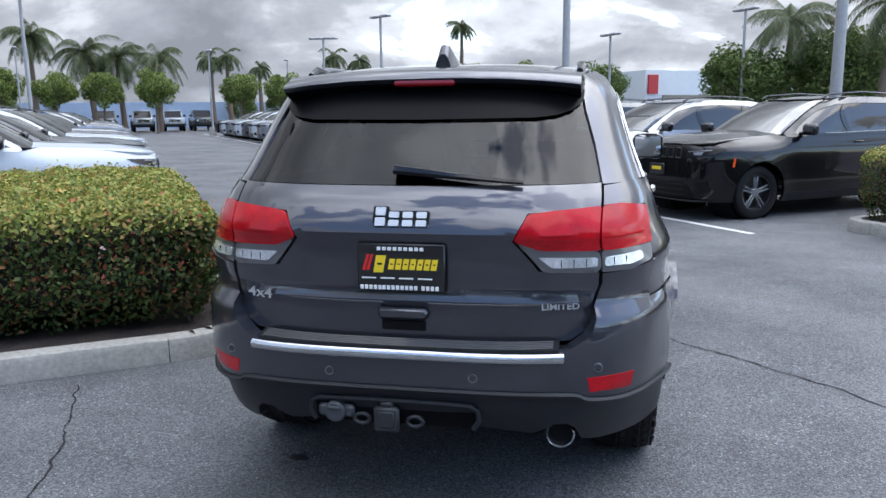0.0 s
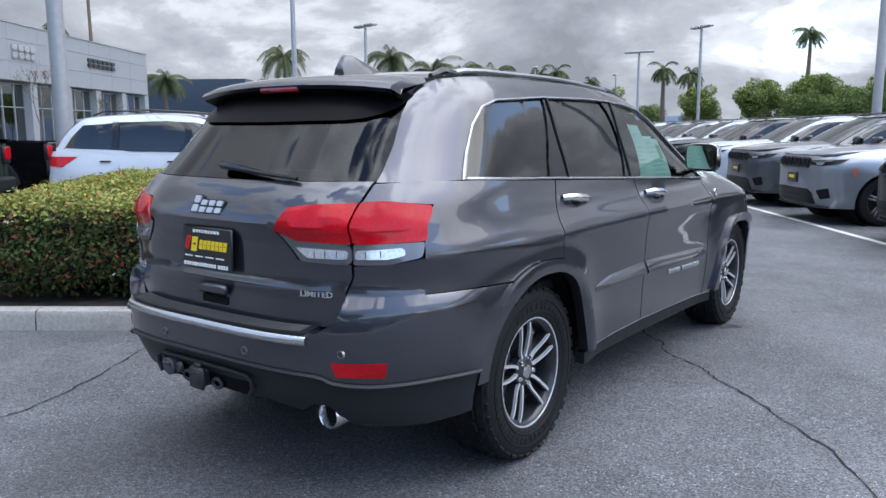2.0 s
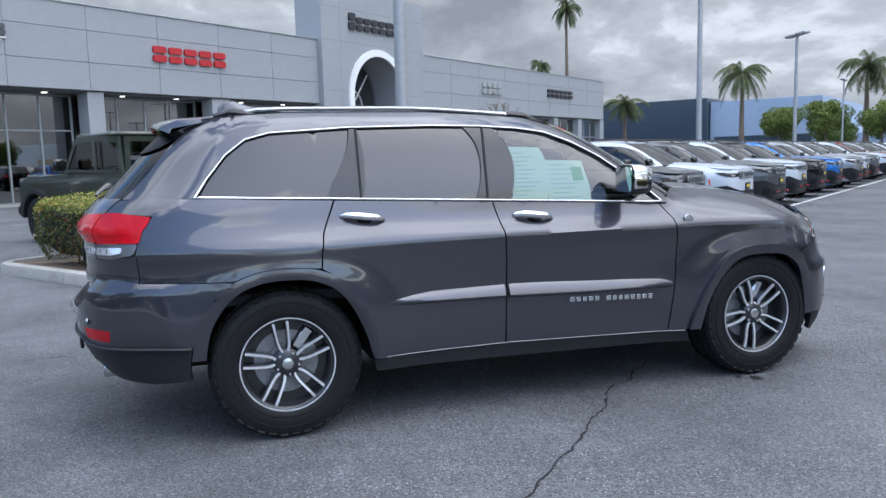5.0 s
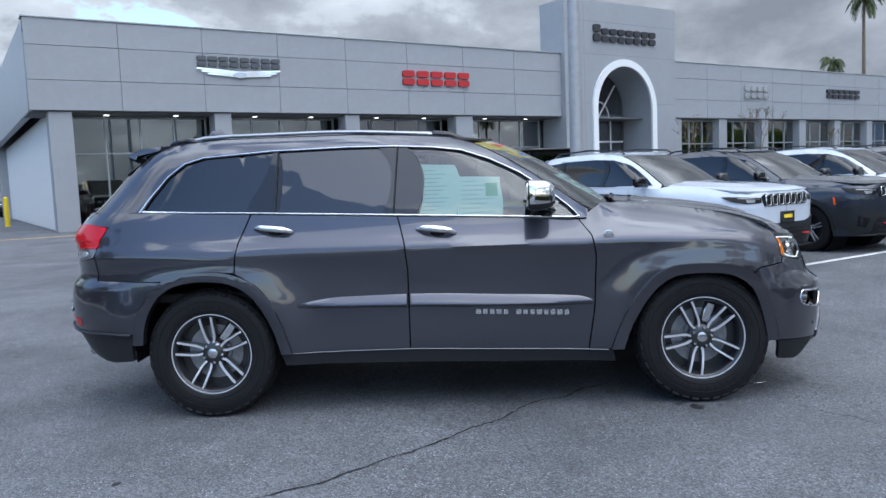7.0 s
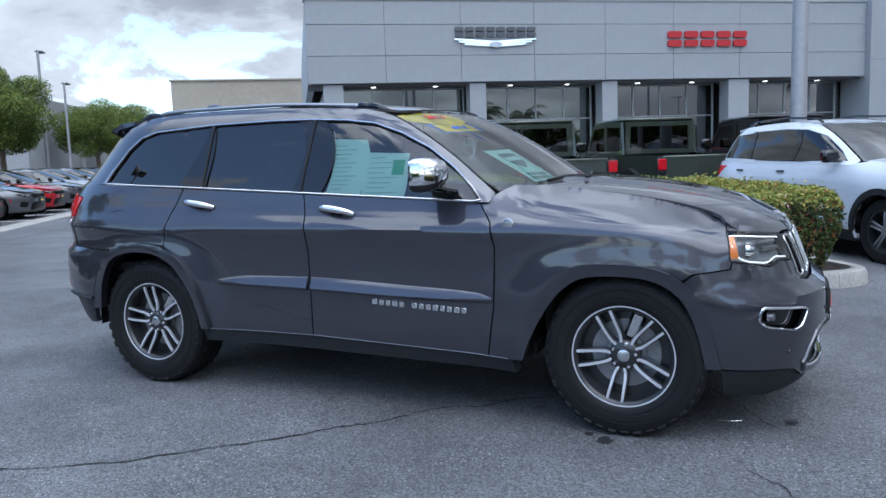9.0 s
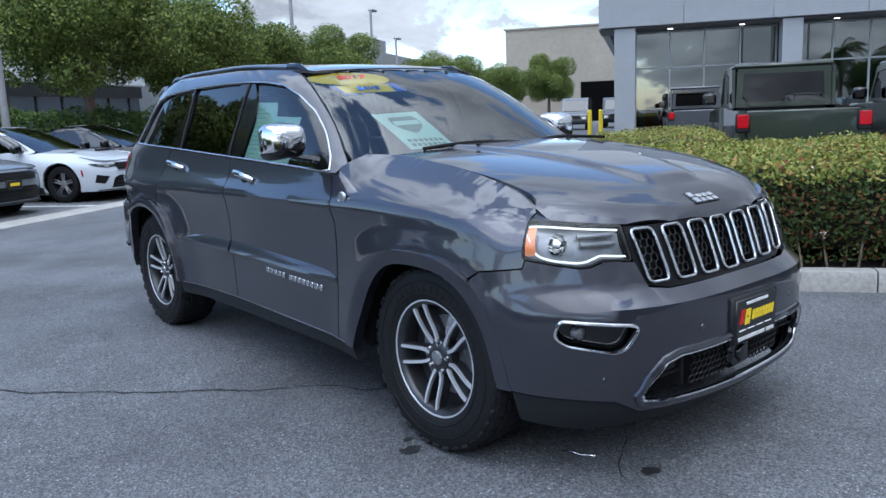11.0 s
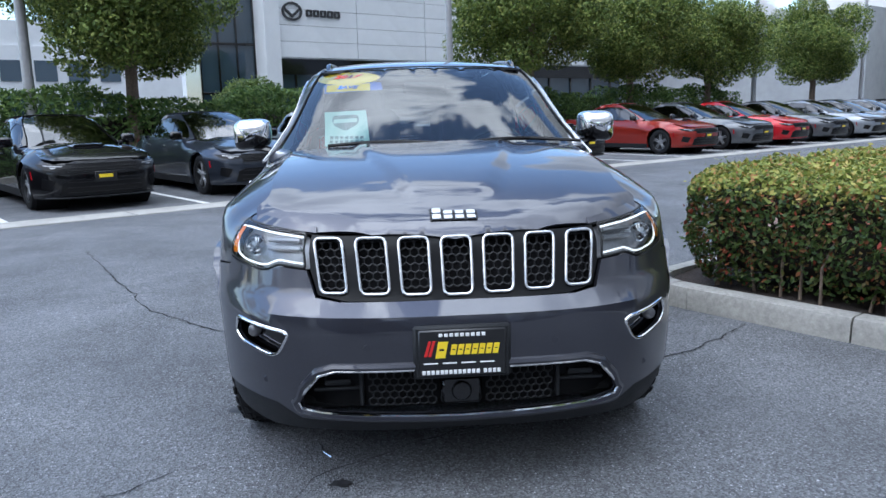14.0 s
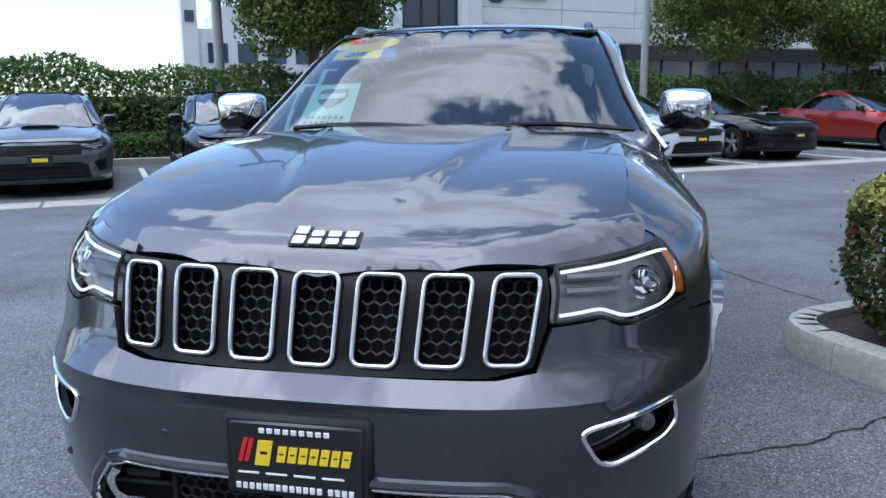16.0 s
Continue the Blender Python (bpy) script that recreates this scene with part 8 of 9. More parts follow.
def leaves_mesh(name, pos, nrm, size, mats, seed, mi=None, aspect=0.55, spread=0.8):
    """Many small folded leaves about given places; nrm is the way they tend to face."""
    r = np.random.RandomState(seed)
    n = len(pos)
    d = nrm + r.normal(0, spread, (n, 3))
    d /= np.linalg.norm(d, axis=1)[:, None]
    t = np.cross(d, r.normal(0, 1, (n, 3)))
    t /= np.linalg.norm(t, axis=1)[:, None]
    s = np.cross(d, t)
    L = (size * r.uniform(0.6, 1.3, n))[:, None]
    a = pos - t * L * 0.5
    b = pos + s * L * aspect * 0.5 - d * L * 0.08
    c = pos + t * L * 0.5
    e = pos - s * L * aspect * 0.5 - d * L * 0.08
    v = np.stack([a, b, c, e], 1).reshape(-1, 3)
    me = bpy.data.meshes.new(name)
    me.vertices.add(4 * n)
    me.vertices.foreach_set("co", v.ravel())
    me.loops.add(4 * n)
    me.loops.foreach_set("vertex_index", np.arange(4 * n))
    me.polygons.add(n)
    me.polygons.foreach_set("loop_start", np.arange(n) * 4)
    for mt in mats:
        me.materials.append(mt)
    if mi is not None:
        me.polygons.foreach_set("material_index", mi.astype(np.int32))
    me.update(calc_edges=True)
    return me


def bumps(p, s, amp):
    return amp * (np.sin(p[:, 0] * s + 1.3) * np.cos(p[:, 1] * s * 1.3) + 0.6 * np.sin(p[:, 2] * s * 1.7 + p[:, 0] * s * 0.6) + 0.5 * np.sin(p[:, 1] * s * 2.3 + 2.0))


def hedge(name, u0, u1, v0, v1, z0, z1, count, label, seed, leaf=0.045, flowers=0):
    ob = empty(name, LOT, label, "hedge")
    r = np.random.RandomState(seed)
    du, dv, dz = u1 - u0, v1 - v0, z1 - z0
    areas = np.array([du * dv, du * dz, du * dz, dv * dz, dv * dz])
    pick_ = r.choice(5, count, p=areas / areas.sum())
    a, b = r.rand(count), r.rand(count)
    pos, nrm = np.zeros((count, 3)), np.zeros((count, 3))
    for f, (fn, no) in enumerate(((lambda a, b: (u0 + du * a, v0 + dv * b, z1 + 0 * a), (0, 0, 1)), (lambda a, b: (u0 + du * a, v0 + 0 * a, z0 + dz * b), (0, -1, 0)), (lambda a, b: (u0 + du * a, v1 + 0 * a, z0 + dz * b), (0, 1, 0)),
                                  (lambda a, b: (u0 + 0 * a, v0 + dv * a, z0 + dz * b), (-1, 0, 0)), (lambda a, b: (u1 + 0 * a, v0 + dv * a, z0 + dz * b), (1, 0, 0)))):
        k = pick_ == f
        pos[k] = np.array(fn(a[k], b[k])).T
        nrm[k] = no
    # round the top edges and corners
    c = np.array([(u0 + u1) / 2, (v0 + v1) / 2, (z0 + z1) / 2])
    rad = 0.22
    inner = np.stack([np.clip(pos[:, 0], u0 + rad, u1 - rad), np.clip(pos[:, 1], v0 + rad, v1 - rad), np.clip(pos[:, 2], z0 - 1, z1 - rad)], 1)
    d = pos - inner
    ln = np.maximum(np.linalg.norm(d, axis=1), 1e-6)[:, None]
    out = d / ln
    pos = inner + out * np.minimum(ln, rad)
    low = np.clip((z0 + 0.35 - pos[:, 2]) / 0.35, 0, 1)
    depth = -np.abs(r.normal(0, 0.05, count)) + bumps(pos, 7, 0.022) + bumps(pos, 2.1, 0.03) - 0.16 * low
    keep = r.rand(count) > 0.55 * low
    pos = pos + out * depth[:, None]
    stray = r.rand(count) < 0.015
    pos[stray] += out[stray] * 0.05
    # leaves below the top take the colours that hold shade
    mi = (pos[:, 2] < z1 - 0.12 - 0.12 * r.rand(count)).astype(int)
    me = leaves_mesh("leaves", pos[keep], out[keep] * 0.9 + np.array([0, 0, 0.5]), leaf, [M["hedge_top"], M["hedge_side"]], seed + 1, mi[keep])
    o = new("leaves", me)
    o.parent = ob
    o["kind"] = "stuff"
    # plain box within the leaves, coloured as the shade inside
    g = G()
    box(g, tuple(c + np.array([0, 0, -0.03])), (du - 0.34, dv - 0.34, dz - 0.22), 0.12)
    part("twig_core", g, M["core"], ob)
    g = G()
    rr = random.Random(seed)
    for i in range(int(14 * du)):
        u, v = rr.uniform(u0 + 0.2, u1 - 0.2), rr.choice((rr.uniform(v0 + 0.12, v0 + 0.3), rr.uniform(v1 - 0.3, v1 - 0.12)))
        tube(g, [(u, v, 0.08), (u + rr.uniform(-0.06, 0.06), v + rr.uniform(-0.06, 0.06), z0 + 0.2), (u + rr.uniform(-0.12, 0.12), v + rr.uniform(-0.1, 0.1), z0 + 0.45)], [0.012, 0.009, 0.005], 5)
    part("stem_mass", g, M["bark"], ob)["kind"] = "stuff"
    if flowers:
        idx = r.choice(np.where((nrm[:, 2] < 0.5) & keep)[0], flowers)
        p = np.repeat(pos[idx] + out[idx] * 0.02, 7, 0) + r.normal(0, 0.016, (flowers * 7, 3))
        o = new("blossom", leaves_mesh("blossom", p, np.repeat(out[idx], 7, 0), 0.026, [M["petal"]], seed + 5))
        o.parent = ob
        o["kind"] = "stuff"
    return ob


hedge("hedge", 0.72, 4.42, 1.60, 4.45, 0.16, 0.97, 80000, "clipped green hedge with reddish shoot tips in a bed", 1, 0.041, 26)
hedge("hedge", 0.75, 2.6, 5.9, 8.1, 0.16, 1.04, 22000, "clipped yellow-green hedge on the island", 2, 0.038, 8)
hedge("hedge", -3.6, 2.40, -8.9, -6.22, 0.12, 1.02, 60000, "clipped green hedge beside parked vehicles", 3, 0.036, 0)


def crown_points(r, n, blobs, squash=0.85, shell=0.35):
    k = r.choice(len(blobs), n, p=np.array([b[3] ** 2 for b in blobs]) / sum(b[3] ** 2 for b in blobs))
    B = np.array(blobs)[k]
    d = r.normal(0, 1, (n, 3))
    d /= np.linalg.norm(d, axis=1)[:, None]
    rad = B[:, 3] * (1 - shell * r.rand(n) ** 1.5) * (1 + 0.10 * np.sin(d[:, 0] * 9 + B[:, 0]) * np.cos(d[:, 2] * 8))
    return B[:, :3] + d * rad[:, None] * np.array([1, 1, squash]), d


def tree_meshes(seed, height, crown_r, n, leaf, mat, trunk_r=0.13, low=0.85):
    r = np.random.RandomState(seed)
    cz = height - crown_r * low
    blobs = [(0, 0, cz, crown_r * 0.74)]
    for i in range(30):
        a, e = r.uniform(0, 6.28), math.asin(r.uniform(-0.85, 0.95))
        rad = crown_r * r.uniform(0.22, 0.42)
        q = crown_r * r.uniform(0.52, 0.78)
        blobs.append((q * math.cos(a) * math.cos(e), q * math.sin(a) * math.cos(e), cz + q * math.sin(e) * low, rad))
    p, d = crown_points(r, n, blobs)
    crown = leaves_mesh("crown", p, d + np.array([0, 0, 0.3]), leaf, [mat], seed + 1, aspect=0.5)
    g = G()
    top = cz - crown_r * 0.35
    tube(g, [(0, 0, 0), (0.03, 0.02, top * 0.5), (0.0, 0.05, top), (0.02, 0.0, cz)], [trunk_r * 1.25, trunk_r, trunk_r * 0.85, trunk_r * 0.3], 10)
    for i in range(6):
        a = i * 1.05 + r.uniform(-0.2, 0.2)
        tube(g, [(0, 0.03, top * 0.8), (0.4 * crown_r * math.cos(a), 0.4 * crown_r * math.sin(a), cz - 0.2 * crown_r), (0.72 * crown_r * math.cos(a), 0.72 * crown_r * math.sin(a), cz + 0.25 * crown_r)], [trunk_r * 0.6, trunk_r * 0.35, 0.02], 6)
    return crown, mesh_of("trunk", g, M["bark"])


def plant(name, meshes, m, label, group, cat="tree"):
    ob = empty(name, m, label, cat, group)
    for nm, me in zip(("crown", "trunk"), meshes):
        o = new(nm, me)
        o.parent = ob
    return ob


FICUS = [tree_meshes(s, 6.9, 2.75, 60000, 0.12, M["ficus"], 0.15, 0.92) for s in (5, 6)]
for i, (u, v, s) in enumerate(((-15.4, 3.1, 1.0), (-15.4, 16.7, 1.05), (-15.3, 22.2, 0.98), (-15.3, 27.6, 0.95), (-15.2, 36.9, 0.97), (-15.3, 56.0, 1.0), (-14.9, 65.5, 1.02), (-12.4, 75.5, 1.02), (-7.3, 71.0, 1.02))):
    plant("ficus_tree", FICUS[i % 2], lot(u, v, 0, i * 77) @ Matrix.Scale(s, 4), "round-clipped green tree with a bare trunk behind sedans", "clipped trees along the far kerb")
BALL = [tree_meshes(s, 5.35, 1.78, 12000, 0.17, M["ficus"], 0.1, 1.0) for s in (15, 16)]
for i, (u, v, s) in enumerate(((65.4, 5.7, 1), (65.5, 2.2, 1), (65.4, -1.8, 1.05), (64.7, -8.6, 1), (64.1, -12.2, 1), (64.3, 9.6, 1.05), (60.4, -24.1, 1.1), (58.9, -27.9, 1.15), (52, -30, 1.1), (66, 13.5, 1.0), (62, -19.5, 1.0))):
    plant("clipped_tree", BALL[i % 2], lot(u, v, 0, i * 61) @ Matrix.Scale(s, 4), "round-clipped bright green tree at the end of the lot", "clipped trees at the end of the lot")
BROAD = [tree_meshes(s, 5.6, 2.7, 9000, 0.24, M["broadleaf"], 0.2) for s in (25, 26)]
for i, (u, v, s) in enumerate(((28.6, -30.2, 0.95), (25.5, -34.0, 1.1), (50, -23.5, 0.75), (48.5, -26.5, 0.78), (46.7, -29.5, 0.8), (45.4, -32, 0.95), (40, -41, 0.95), (36.5, -43, 1.0), (30, -44, 1.0), (22, -44, 1.1), (60, -28, 0.85), (66, -34, 1.0), (74, -30, 1.0), (-20, 8.5, 0.5), (84, 12.0, 0.8), (88, -12.5, 0.7), (78, -15, 0.7), (77, -19, 0.75), (76, -24, 0.8))):
    plant("broad_tree", BROAD[i % 2], lot(u, v, 0, i * 47) @ Matrix.Scale(s, 4), "broad dark green tree beyond parked vehicles", "broad trees beyond the lot")


def palm_meshes(seed, height, fronds=26, length=2.3, shag=True):
    r = random.Random(seed)
    g = G()
    lean = r.uniform(-0.5, 0.5)
    pts = [(lean * (1 - i / 10) ** 2 + 0.06 * math.sin(i * 0.5), 0.05 * math.cos(i * 0.4), height * i / 10) for i in range(11)]
    tube(g, pts, [0.25 - 0.013 * i for i in range(11)], 10)
    trunk = mesh_of("trunk", g, M["bark"])
    pos, vs, fs = [], [], []
    for k in range(fronds):
        a = 2.399 * k + r.uniform(-0.2, 0.2)
        e0 = r.uniform(-0.15, 1.35)
        p = Vector((0, 0, height))
        d = Vector((math.cos(a) * math.cos(e0), math.sin(a) * math.cos(e0), math.sin(e0)))
        L = length * r.uniform(0.95, 1.3)
        steps = 12
        spine = [p.copy()]
        for i in range(steps):
            d = (d + Vector((0, 0, -0.23))).normalized()
            p = p + d * L / steps
            spine.append(p.copy())
        for i in range(1, steps + 1):
            t = (spine[i] - spine[i - 1]).normalized()
            s = t.cross(Vector((0, 0, 1))).normalized()
            w = 0.62 * math.sin(math.pi * min(1, (i + 1.2) / (steps + 1.5))) ** 0.7 * length / 2.3
            for sg in (-1, 1):
                for h in (0.0, 0.33, 0.66):
                    b = spine[i - 1].lerp(spine[i], h)
                    tip = b + s * sg * w * 0.6 + t * w * 0.5 + Vector((0, 0, -w * 0.75 + r.uniform(-0.12, 0.12)))
                    o = len(vs)
                    vs += [tuple(b), tuple(b + t * 0.07), tuple(tip)]
                    fs.append((o, o + 1, o + 2))
    me = mesh_of("crown", G().add(vs, fs), M["palm_leaf"], 0)
    return me, trunk


PALMS = [palm_meshes(1, 7.6, 30, 2.6), palm_meshes(2, 6.8, 34, 2.9), palm_meshes(3, 6.4, 26, 1.5), palm_meshes(4, 13.6, 30, 1.9), palm_meshes(5, 9.4, 26, 1.5)]
for i, (u, v, h, k) in enumerate(((63.6, -29.2, 9.4, 4), (69.9, -6.9, 6.6, 2), (67.7, -17.9, 6.9, 2), (67.1, -20.2, 6.4, 2), (70.3, 7.5, 8.2, 0), (70.5, 3.4, 6.9, 1), (71.4, 0.9, 6.6, 1), (70.4, -2.5, 6.5, 1), (68.2, 17.3, 8.3, 0), (69.8, -8.4, 6.9, 2), (76, -12.5, 6.2, 2), (72, 30, 6.5, 0),
                                  (83.7, 42.7, 19.3, 3), (89.7, 49.8, 13.6, 4), (27.4, -32.0, 6.2, 1), (22.5, -33.5, 6.6, 1))):
    base = (7.6, 6.8, 6.4, 13.6, 9.4)[k]
    plant("palm_tree", PALMS[k], lot(u, v, 0, i * 53) @ Matrix.Diagonal((1.15, 1.15, h / base, 1)), "palm tree with a drooping feathery crown", "palm trees round the lot", "palm")


def shrub_bank(name, u0, u1, v0, v1, h0, h1, count, mat, leaf, label, seed, top_bumps=0.35):
    ob = empty(name, LOT, label, "hedge")
    r = np.random.RandomState(seed)
    u, v = r.uniform(u0, u1, count), r.uniform(v0, v1, count)
    prof = np.sqrt(np.clip(1 - ((u - (u0 + u1) / 2) / ((u1 - u0) / 2)) ** 2, 0, 1))
    hh = (h0 + (h1 - h0) * (0.5 + 0.5 * np.sin(v * 0.83 + 1) * np.sin(v * 0.37))) * (0.6 + 0.4 * prof) + top_bumps * 0.4 * np.sin(v * 2.9 + u * 2.0) * np.cos(u * 1.7)
    z = hh * (1 - 0.9 * r.rand(count) ** 2.4)
    face = r.rand(count) < 0.5
    u = np.where(face, u1 - 0.25 * r.rand(count) - 0.35 * (z / h1) ** 2 + 0.18 * np.sin(v * 3.3 + z * 2), u)
    pos = np.stack([u, v, z], 1)
    nrm = np.where(face[:, None], np.array([0.9, 0, 0.5]), np.array([0.2, 0, 1.0]))
    o = new("leaves", leaves_mesh("leaves", pos, nrm, leaf, [mat], seed + 1, aspect=0.4))
    o.parent = ob
    o["kind"] = "stuff"
    # filler box whose dark colour stands for shade within the bank
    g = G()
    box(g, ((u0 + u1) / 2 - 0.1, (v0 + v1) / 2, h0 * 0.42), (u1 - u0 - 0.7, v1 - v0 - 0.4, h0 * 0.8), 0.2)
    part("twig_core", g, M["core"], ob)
    return ob


shrub_bank("juniper_hedge", -17.6, -15.0, -14, 30, 1.75, 2.35, 52000, M["juniper"], 0.16, "loose dark green juniper hedge behind the sedans", 71)
shrub_bank("low_hedge", -14.9, -14.15, -14, 2.2, 0.62, 0.72, 9000, M["lawn"], 0.09, "low bright green hedge along a kerb", 72, 0.05)
slab_uv("far_kerb", -14.12, -13.95, -16, 45, -0.02, 0.15, M["concrete"], "pale concrete kerb behind the sedan row", "kerb", "structure")
slab_uv("far_bed", -20, -14.12, -16, 45, -0.02, 0.10, M["mulch"], "dark mulched planting strip", "planting bed", "structure")


# ---- lamp posts ----
M["pole"] = textured(material("painted_steel_pole", (0.34, 0.34, 0.35), 0.45, 0.3), 8, 0.1)


def lamp_post(u, v, h, r=0.09, heads=1, turn=0.0, base=True):
    ob = empty("lamp_post", lot(u, v, 0, turn), "grey steel lamp post with a flat head", "street lamp", "lamp posts of the car park")
    g = G()
    tube(g, [(0, 0, 0), (0, 0, h * 0.5), (0, 0, h)], [r, r * 0.85, r * 0.7], 12)
    part("pole", g, M["pole"], ob)
    g = G()
    lathe(g, [(0.0, 0.6), (0.26, 0.6), (0.28, 0.56), (0.28, 0.0)], 20, 0, 'z')
    part("base", g, M["concrete"], ob)
    for k in range(heads):
        sg = 1 if k == 0 else -1
        g = G()
        box(g, (sg * 0.42, 0, h + 0.06), (0.78, 0.34, 0.12), 0.04)
        tube(g, [(0, 0, h), (sg * 0.12, 0, h + 0.05)], 0.04, 6)
        part("lamp_head", g, M["pole"], ob)
    return ob


for u, v, h, r, k, t in ((25.5, 7.0, 7.6, 0.12, 2, 0), (7.6, 6.95, 9.5, 0.14, 2, 0), (14.8, -9.9, 9.0, 0.12, 2, 30), (10.2, -15.2, 9.5, 0.16, 2, 0), (38.1, -12.4, 6.8, 0.1, 2, 20), (39, -9.3, 5.6, 0.09, 2, 60), (32.2, -23.8, 5.6, 0.09, 2, 0), (27.6, -29.0, 6.6, 0.1, 2, 0),
                         (32.6, 5.1, 6.3, 0.09, 2, 40), (-13.9, 39.5, 7.6, 0.1, 1, 90), (-14.5, 46, 6.6, 0.09, 1, 90), (-14.6, 12.4, 8.5, 0.11, 2, 90), (-14.4, 29.8, 8.5, 0.11, 2, 90), (-15.4, 0.9, 8.0, 0.13, 2, 90), (55, -5, 6, 0.08, 2, 0), (62, 8, 6.5, 0.08, 2, 0), (70, -14, 6.5, 0.09, 1, 0)):
    lamp_post(u, v, h, r, k, t)


# ---- the showroom ----
M["clad"] = textured(material("grey_cladding", (0.30, 0.311, 0.326), 0.5), 3, 0.03, 0, 0, 0.4, 0.05, per_object=0.015)
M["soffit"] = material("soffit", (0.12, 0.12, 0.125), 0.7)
M["frame"] = material("window_frame", (0.35, 0.37, 0.38), 0.4, 0.5)
M["shop_glass"] = glass("shop_glass", (0.42, 0.53, 0.50), 2.7)
M["trim_white"] = textured(material("white_trim", (0.75, 0.75, 0.74), 0.6), 6, 0.05)
M["sign_dark"] = material("dark_sign", (0.03, 0.03, 0.035), 0.4)
M["sign_grey"] = material("grey_sign", (0.10, 0.105, 0.115), 0.35, 0.4)
M["sign_red"] = material("red_sign", (0.42, 0.02, 0.025), 0.4)
M["tan"] = textured(material("tan_stucco", (0.36, 0.32, 0.26), 0.9), 2.0, 0.08, 0.2, 0.01, 0.3, 0.08)
M["room"] = textured(material("showroom_inside", (0.25, 0.25, 0.24), 0.7), 1.5, 0.2)
M["downlight"] = material("downlight", (0.9, 0.9, 0.85), 0.4, emit=(1.0, 0.95, 0.85), strength=1.8)
FV = 27.1
shop = empty("showroom", LOT, "long grey car showroom with glazed bays and an arched tower", "building")


def cl(name, u0, u1, v0, v1, z0, z1, mat=None, parent=None, bev=0.01):
    return slab_uv(name, u0, u1, v0, v1, z0, z1, mat or M["clad"], bev=bev, parent=parent or shop)


cl("wall", -0.1, 25.3, FV + 0.06, FV + 0.5, 4.5, 7.75)
cl("wall", 33.7, 60.4, FV + 0.06, FV + 0.5, 4.5, 7.75)
fas = {}
for u0, u1 in ((-0.2, 25.2), (33.85, 60.4)):
    n = round((u1 - u0) / 3.25)
    w = (u1 - u0) / n
    for i in range(n):
        for z0, z1 in ((4.5, 5.58), (5.6, 6.83), (6.85, 7.8)):
            key = (round(w, 3), z0)
            if key not in fas:
                fas[key] = mesh_of("fascia_panel", box(G(), (0, 0, 0), (w - 0.014, 0.07, z1 - z0), 0.005), M["clad"])
            o = new("fascia_panel", fas[key])
            o.parent = shop
            o.matrix_basis = pose(u0 + (i + 0.5) * w, FV + 0.02, (z0 + z1) / 2)
cl("coping", -0.25, 25.2, FV - 0.06, FV + 0.6, 7.8, 7.86, M["frame"])
cl("coping", 33.85, 60.45, FV - 0.06, FV + 0.6, 7.8, 7.86, M["frame"])
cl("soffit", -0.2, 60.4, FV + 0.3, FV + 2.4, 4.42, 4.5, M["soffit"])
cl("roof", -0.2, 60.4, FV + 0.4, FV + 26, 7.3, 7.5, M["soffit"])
cl("end_wall", -0.2, 0.1, FV + 0.4, FV + 26, 4.5, 7.8)
cl("end_wall", 0.5, 0.8, FV + 1.6, FV + 26, 0, 4.5, M["trim_white"])
cl("end_wall", 60.1, 60.4, FV + 0.4, FV + 26, 0, 7.8)
cl("back_wall", 0, 60.4, FV + 25.8, FV + 26, 0, 7.4)
cl("inner_wall", 0.8, 60.0, FV + 11, FV + 11.2, 0, 4.4, M["room"])
cl("floor", 0.5, 60.2, FV + 0.2, FV + 25, 0.0, 0.06, M["room"])
bays = [(1.2, 6.5), (7.2, 12.4), (13.1, 18.4), (19.4, 24.8)] + [(34.9 + 4.3 * i, 38.6 + 4.3 * i) for i in range(6)]
edges_u = [0.4] + [b for b0, b1 in bays[:4] for b in (b0, b1)]
for (a, b) in ((0.4, 1.2), (6.5, 7.2), (12.4, 13.1), (18.4, 19.4)):
    cl("column", a, b, FV + 0.1, FV + 0.9, 0, 4.46)
for i in range(7):
    cl("column", 34.5 + 4.3 * i - 0.35, 34.5 + 4.3 * i + 0.4, FV + 0.1, FV + 0.9, 0, 4.46)
for a, b in bays:
    gb = FV + 1.5 if a < 30 else FV + 0.6
    win = cl("glazed_bay", a - 0.1, b + 0.1, gb - 0.03, gb + 0.05, 0.0, 0.12, M["frame"])
    pane = slab_uv("pane", a - 0.2, b + 0.2, gb, gb + 0.012, 0.1, 4.42, M["shop_glass"], parent=win)
    pane.visible_shadow = False
    n = 4 if b - a > 4.5 else 3
    for i in range(n + 1):
        u = a + (b - a) * i / n
        slab_uv("mullion", u - 0.035, u + 0.035, gb - 0.06, gb + 0.06, 0.1, 4.42, M["frame"], parent=win)
    for z in (2.95, 4.36):
        slab_uv("transom", a, b, gb - 0.05, gb + 0.05, z - 0.035, z + 0.035, M["frame"], parent=win)
    for i in range(2):
        u = a + (b - a) * (i + 0.5) / 2
        g = G()
        lathe(g, [(0.0, 0.0), (0.10, 0.0), (0.11, 0.02)], 14, 0, 'z', (u, FV + 0.95, 4.40))
        part("downlight", g, M["downlight"], shop)
# tower with arch
TV = FV - 0.35
arch_c, arch_r, spring = 29.6, 2.15, 4.95
arch = [(arch_c - arch_r, 0.0)] + [(arch_c + arch_r * math.cos(t), spring + arch_r * 1.08 * math.sin(t)) for t in np.linspace(math.pi, 0, 19)] + [(arch_c + arch_r, 0.0)]
